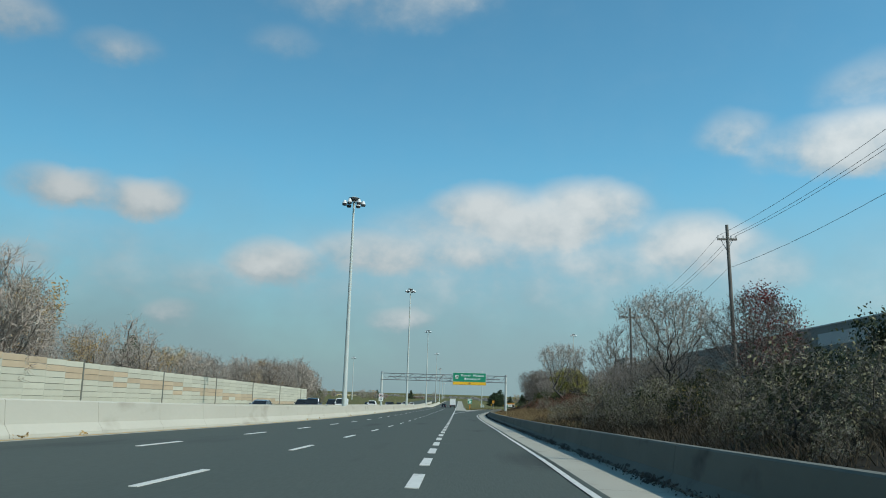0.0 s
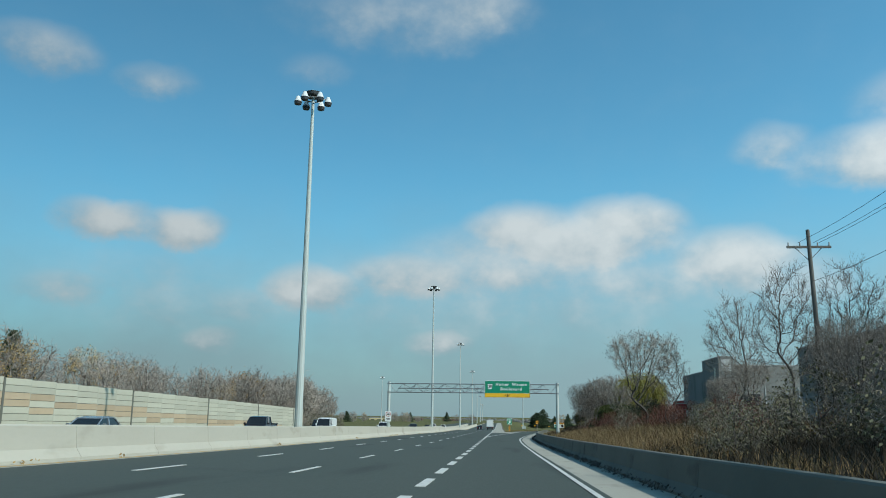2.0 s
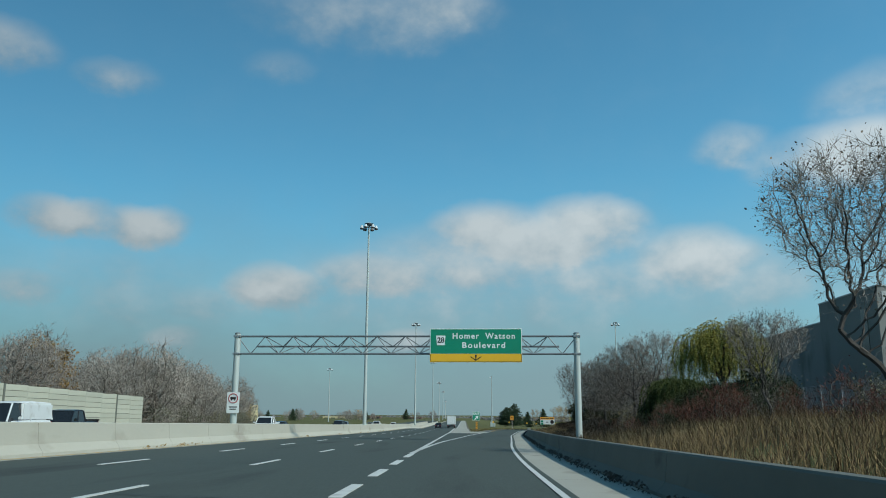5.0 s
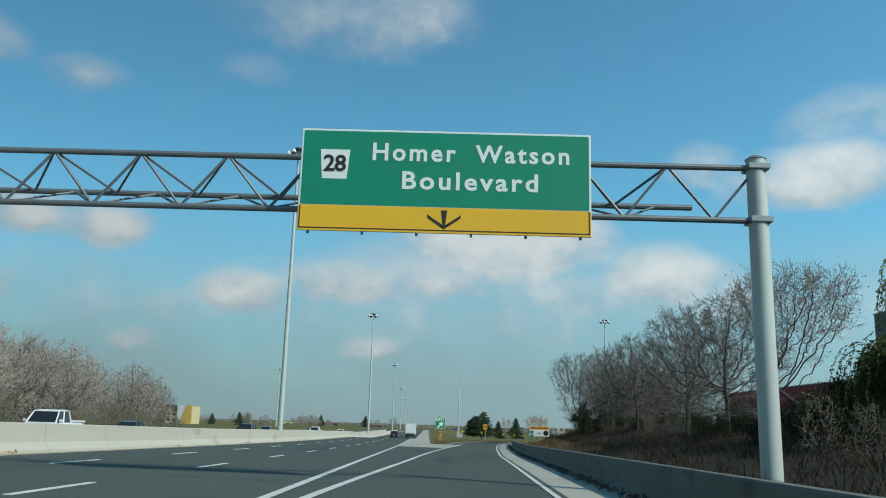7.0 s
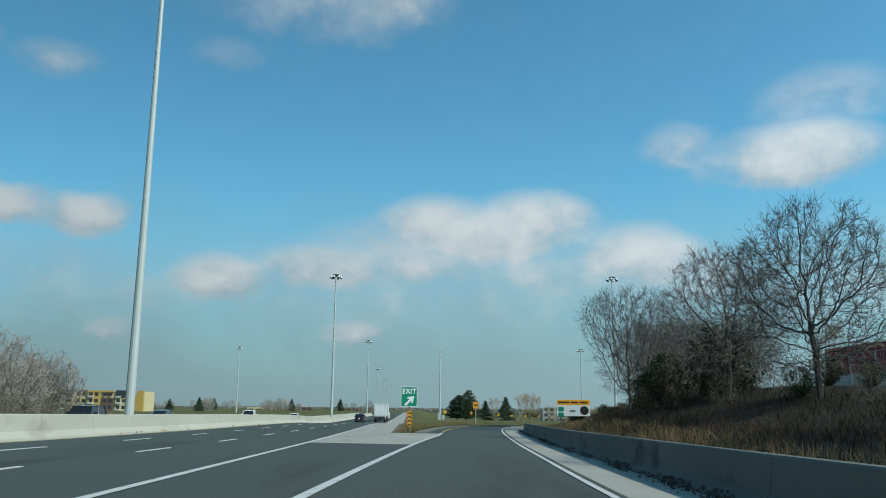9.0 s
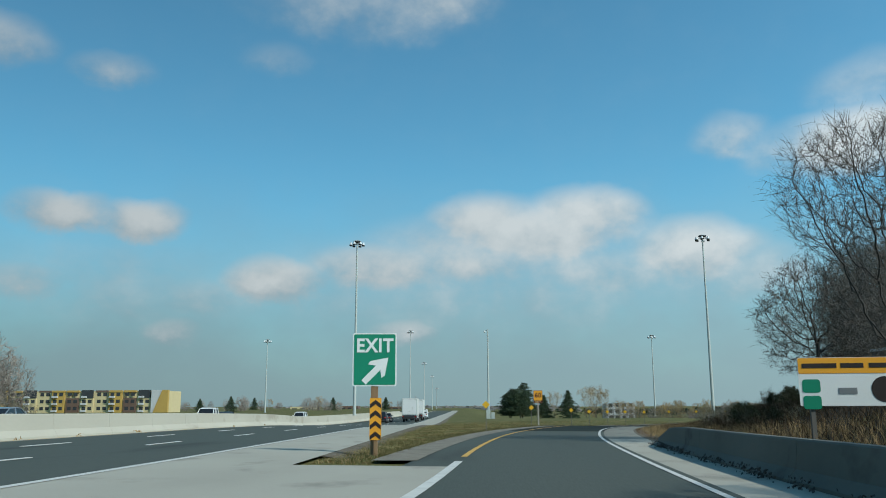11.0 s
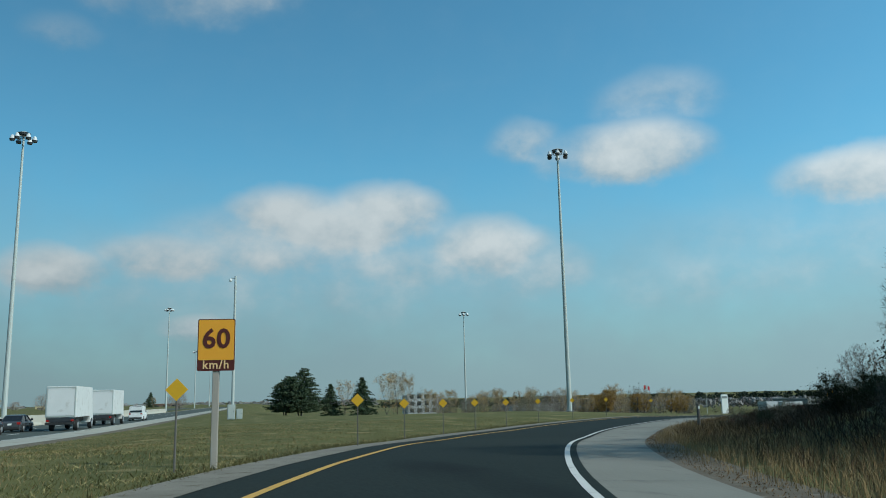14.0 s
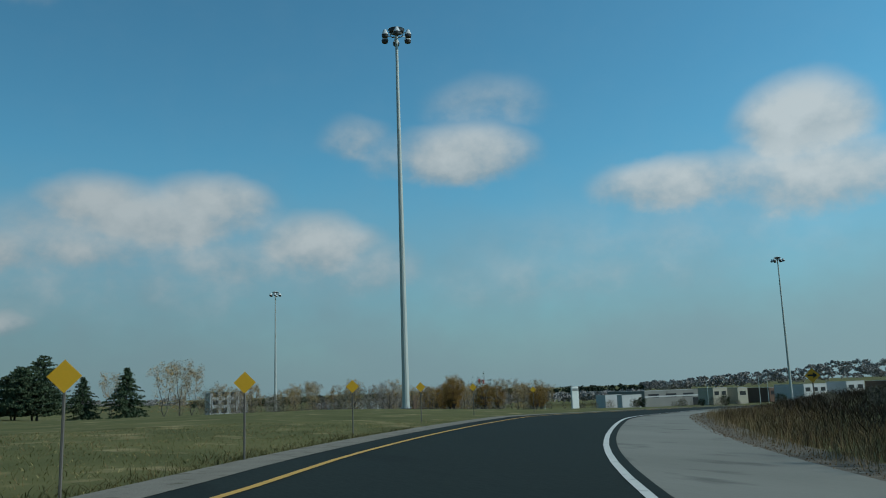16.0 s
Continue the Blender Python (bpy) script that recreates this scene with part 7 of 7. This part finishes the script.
def hill(name, a0, a1, d, h0, h1, material, label, seed, crowns=420):
    """A far wood: rounded crowns of many small leaves on rising ground."""
    rng = random.Random(seed)
    s = Sticks()
    for k in range(crowns):
        u = rng.random()
        a = radians(a0 + (a1 - a0) * u)
        dd = d * rng.uniform(0.97, 1.1)
        top = (h0 + (h1 - h0) * smooth(0.0, 0.6, u)) * rng.uniform(0.4, 1.0)
        c = Vector((20 + dd * math.sin(a), 330 + dd * math.cos(a), -9.2 + top))
        r = rng.uniform(2.0, 4.2)
        for _ in range(46):
            o = Vector((rng.gauss(0, 1), rng.gauss(0, 1), rng.gauss(0, 1))).normalized() * r * rng.uniform(0.55, 1.0)
            s.leaf(c + Vector((o.x, o.y, abs(o.z) * 0.9 - r)), 0.95, rng)
    tagged(mesh_part(name, s.v, s.f, material, None), label, "far wood", kind="stuff")


hill("wooded_hill", 36.0, 62.0, 700, 9.0, 20.5, M["hazed_wood"], "far grey-brown wooded hill on the horizon", 3, 620)
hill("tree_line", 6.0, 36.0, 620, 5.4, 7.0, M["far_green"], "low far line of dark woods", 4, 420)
hill("tree_line", -40.0, 6.0, 760, 6.0, 8.5, M["hazed_wood"], "low far line of bare woods", 6, 650)
hill("tree_line", 14.0, 36.0, 440, 2.6, 3.8, M["hazed_wood"], "low far line of bare grey-brown woods", 9, 260)

# ---------------------------------------------------------------- grass blades, weeds and leaf litter


def blades(name, label, spots, h0, h1, width, material, seed, bend=0.35):
    rng = np.random.default_rng(seed)
    v, f = [], []
    for x, y in spots:
        z = ground_z(x, y) - 0.08
        a = rng.uniform(0, math.tau)
        h = rng.uniform(h0, h1)
        lx, ly = rng.normal(0, bend * h), rng.normal(0, bend * h)
        cx, cy = width * math.cos(a), width * math.sin(a)
        n = len(v)
        v += [(x - cx, y - cy, z), (x + cx, y + cy, z), (x + cx * 0.7 + lx * 0.35, y + cy * 0.7 + ly * 0.35, z + h * 0.6),
              (x - cx * 0.7 + lx * 0.35, y - cy * 0.7 + ly * 0.35, z + h * 0.6), (x + lx, y + ly, z + h)]
        f += [(n, n + 1, n + 2, n + 3), (n + 3, n + 2, n + 4)]
    return tagged(mesh_part(name, v, f, material, None), label, "grass", kind="stuff")


def bank_spots(y0, y1, u0, u1, count, seed, thin=0.0):
    rng = np.random.default_rng(seed)
    out = []
    while len(out) < count:
        y, u = rng.uniform(y0, y1), rng.uniform(u0, u1)
        k = float(np.interp(y, RY[:-40], RX[:-40]))
        sl = (float(np.interp(y + 3, RY[:-40], RX[:-40])) - float(np.interp(y - 3, RY[:-40], RX[:-40]))) / 6
        x = k + u * math.sqrt(1 + sl * sl)
        if noise.noise((x * 0.5, y * 0.5, 1.0)) > thin - 0.15 + 0.3 * (rng.random() - 0.5):
            out.append((x, y))
    return out


STRAW = "straw-coloured dry grass on the bank"
BROWN = "brown dead weeds among the grass on the bank"
blades("dry_grass", STRAW, bank_spots(62, 120, 2.5, 6.0, 5000, 1, 0.1), 0.25, 0.6, 0.012, M["dry_grass"], 11)
blades("dry_grass", STRAW, bank_spots(88, 163, 2.5, 11.0, 21000, 2, 0.0), 0.3, 0.9, 0.009, M["dry_grass"], 12)
blades("dead_weeds", BROWN, bank_spots(88, 168, 3.5, 14.0, 12000, 32, -0.1), 0.4, 1.0, 0.01, M["dead_weed"], 42)
blades("dry_grass", STRAW, bank_spots(214, 284, 2.5, 6.5, 12000, 3, 0.0), 0.25, 0.65, 0.008, M["dry_grass"], 13)
blades("dead_weeds", BROWN, bank_spots(225, 284, 2.6, 9.0, 7000, 33, -0.1), 0.2, 0.65, 0.008, M["dead_weed"], 43)
def off_shoulder(spots):
    return [(x, y) for x, y in spots if right_of(x, y) > 2.5 + 1.0 * smooth(318, 352, y)]


blades("dry_grass", STRAW, off_shoulder(bank_spots(281, 384, 2.7, 6.8, 32000, 4, -0.1)), 0.1, 0.5, 0.006, M["dry_grass"], 14)
blades("dead_weeds", BROWN, bank_spots(281, 384, 4.0, 8.0, 15000, 34, -0.1), 0.2, 0.6, 0.007, M["dead_weed"], 44)
# brush blades coloured dark to stand in for shade below the trees
blades("dark_brush", "low brush on the upper bank, darkened for shade", bank_spots(281, 384, 6.2, 14.0, 26000, 35, -0.3), 0.15, 0.6, 0.014, M["brush"], 45, 0.8)
blades("dark_brush", "low brush under the roadside trees, darkened for shade", bank_spots(162, 284, 3.6, 15.0, 26000, 36, -0.3), 0.15, 0.6, 0.013, M["brush"], 46, 0.8)
blades("dark_brush", "low brush under the thicket, darkened for shade", bank_spots(24, 92, 4.2, 13.0, 14000, 37, -0.3), 0.2, 0.8, 0.014, M["brush"], 47, 0.8)


def gore_spots(count, seed, near=0.0):
    rng = np.random.default_rng(seed)
    out = []
    while len(out) < count:
        y = rng.uniform(266, 380) if near == 0 else rng.uniform(268, 372)
        xr = float(np.interp(y, YY[:-30], YX[:-30])) - 2.15 * (1.0 + 0.34 * smooth(312, 370, y))
        xl = axis_e(y) + 3.3
        x = rng.uniform(xl, xr) if near == 0 else xr + 0.15 - abs(rng.normal(0, near))
        if x > xl:
            out.append((x, y))
    return out


blades("mown_grass", "short mown olive and straw grass of the gore", gore_spots(60000, 5), 0.03, 0.1, 0.008, M["grass"], 15, 0.8)
def swath_spots(count, seed):
    """Clippings that lie in wavy rows beside the ramp."""
    rng = np.random.default_rng(seed)
    out = []
    for x, y in gore_spots(count, seed):
        u = float(np.interp(y, YY[:-30], YX[:-30])) - x
        if math.sin(u * 2.6 + 1.6 * noise.noise((x * 0.12, y * 0.12, 4.0)) + 0.25 * y) > 0.35 + 0.3 * rng.standard_normal():
            out.append((x, y))
    return out


blades("grass_swaths", "pale straw clippings lying in rows on the mown gore", swath_spots(52000, 8), 0.03, 0.09, 0.012, M["straw"], 18, 1.6)
blades("mown_grass", "short mown straw grass of the gore", gore_spots(16000, 6), 0.04, 0.12, 0.007, M["dry_grass"], 16, 0.8)
blades("verge_weeds", "ragged green weeds along the ramp's gravel verge", gore_spots(9000, 7, 0.6), 0.04, 0.2, 0.01, M["weed_green"], 17, 0.9)


def litter(name, label, spots, size, lift, material, seed):
    rng = random.Random(seed)
    s = Sticks()
    for x, y in spots:
        s.leaf(Vector((x, y, max(base_z(x, y), ground_z(x, y) - 0.07) + lift * rng.random())), size, rng)
    return tagged(mesh_part(name, s.v, s.f, material, None), label, "leaf litter", kind="stuff")


lr = np.random.default_rng(9)
spots = []
for _ in range(430):
    y = lr.uniform(10, 278)
    for _ in range(int(lr.integers(6, 26))):
        yy = y + lr.normal(0, 0.35)
        spots.append((float(np.interp(yy, RY[:-40], RX[:-40])) + 1.62 - abs(lr.normal(0, 0.12)), yy))
litter("leaf_litter", "dark dead leaves and weeds heaped along the barrier foot", spots, 0.042, 0.18, M["bark"], 21)
spots = []
for _ in range(11000):
    y = lr.uniform(281, 384)
    sl = 0.2 + 0.25 * smooth(310, 350, y)
    spots.append((float(np.interp(y, RY[:-40], RX[:-40])) + (2.25 + smooth(318, 352, y) + abs(lr.normal(0, 0.6))) * math.sqrt(1 + sl * sl), y))
litter("leaf_litter", "brown dead leaves on the gravel verge", spots, 0.017, 0.04, M["leaf_brown"], 22)
spots = []
for _ in range(28):
    y = lr.uniform(20, 330)
    for _ in range(int(lr.integers(4, 16))):
        yy = y + lr.normal(0, 0.3)
        spots.append((axis_e(yy) - 11.38 + abs(lr.normal(0, 0.1)), yy))
litter("leaf_litter", "small heaps of dead leaves by the median wall", spots, 0.06, 0.12, M["leaf_tan"], 23)
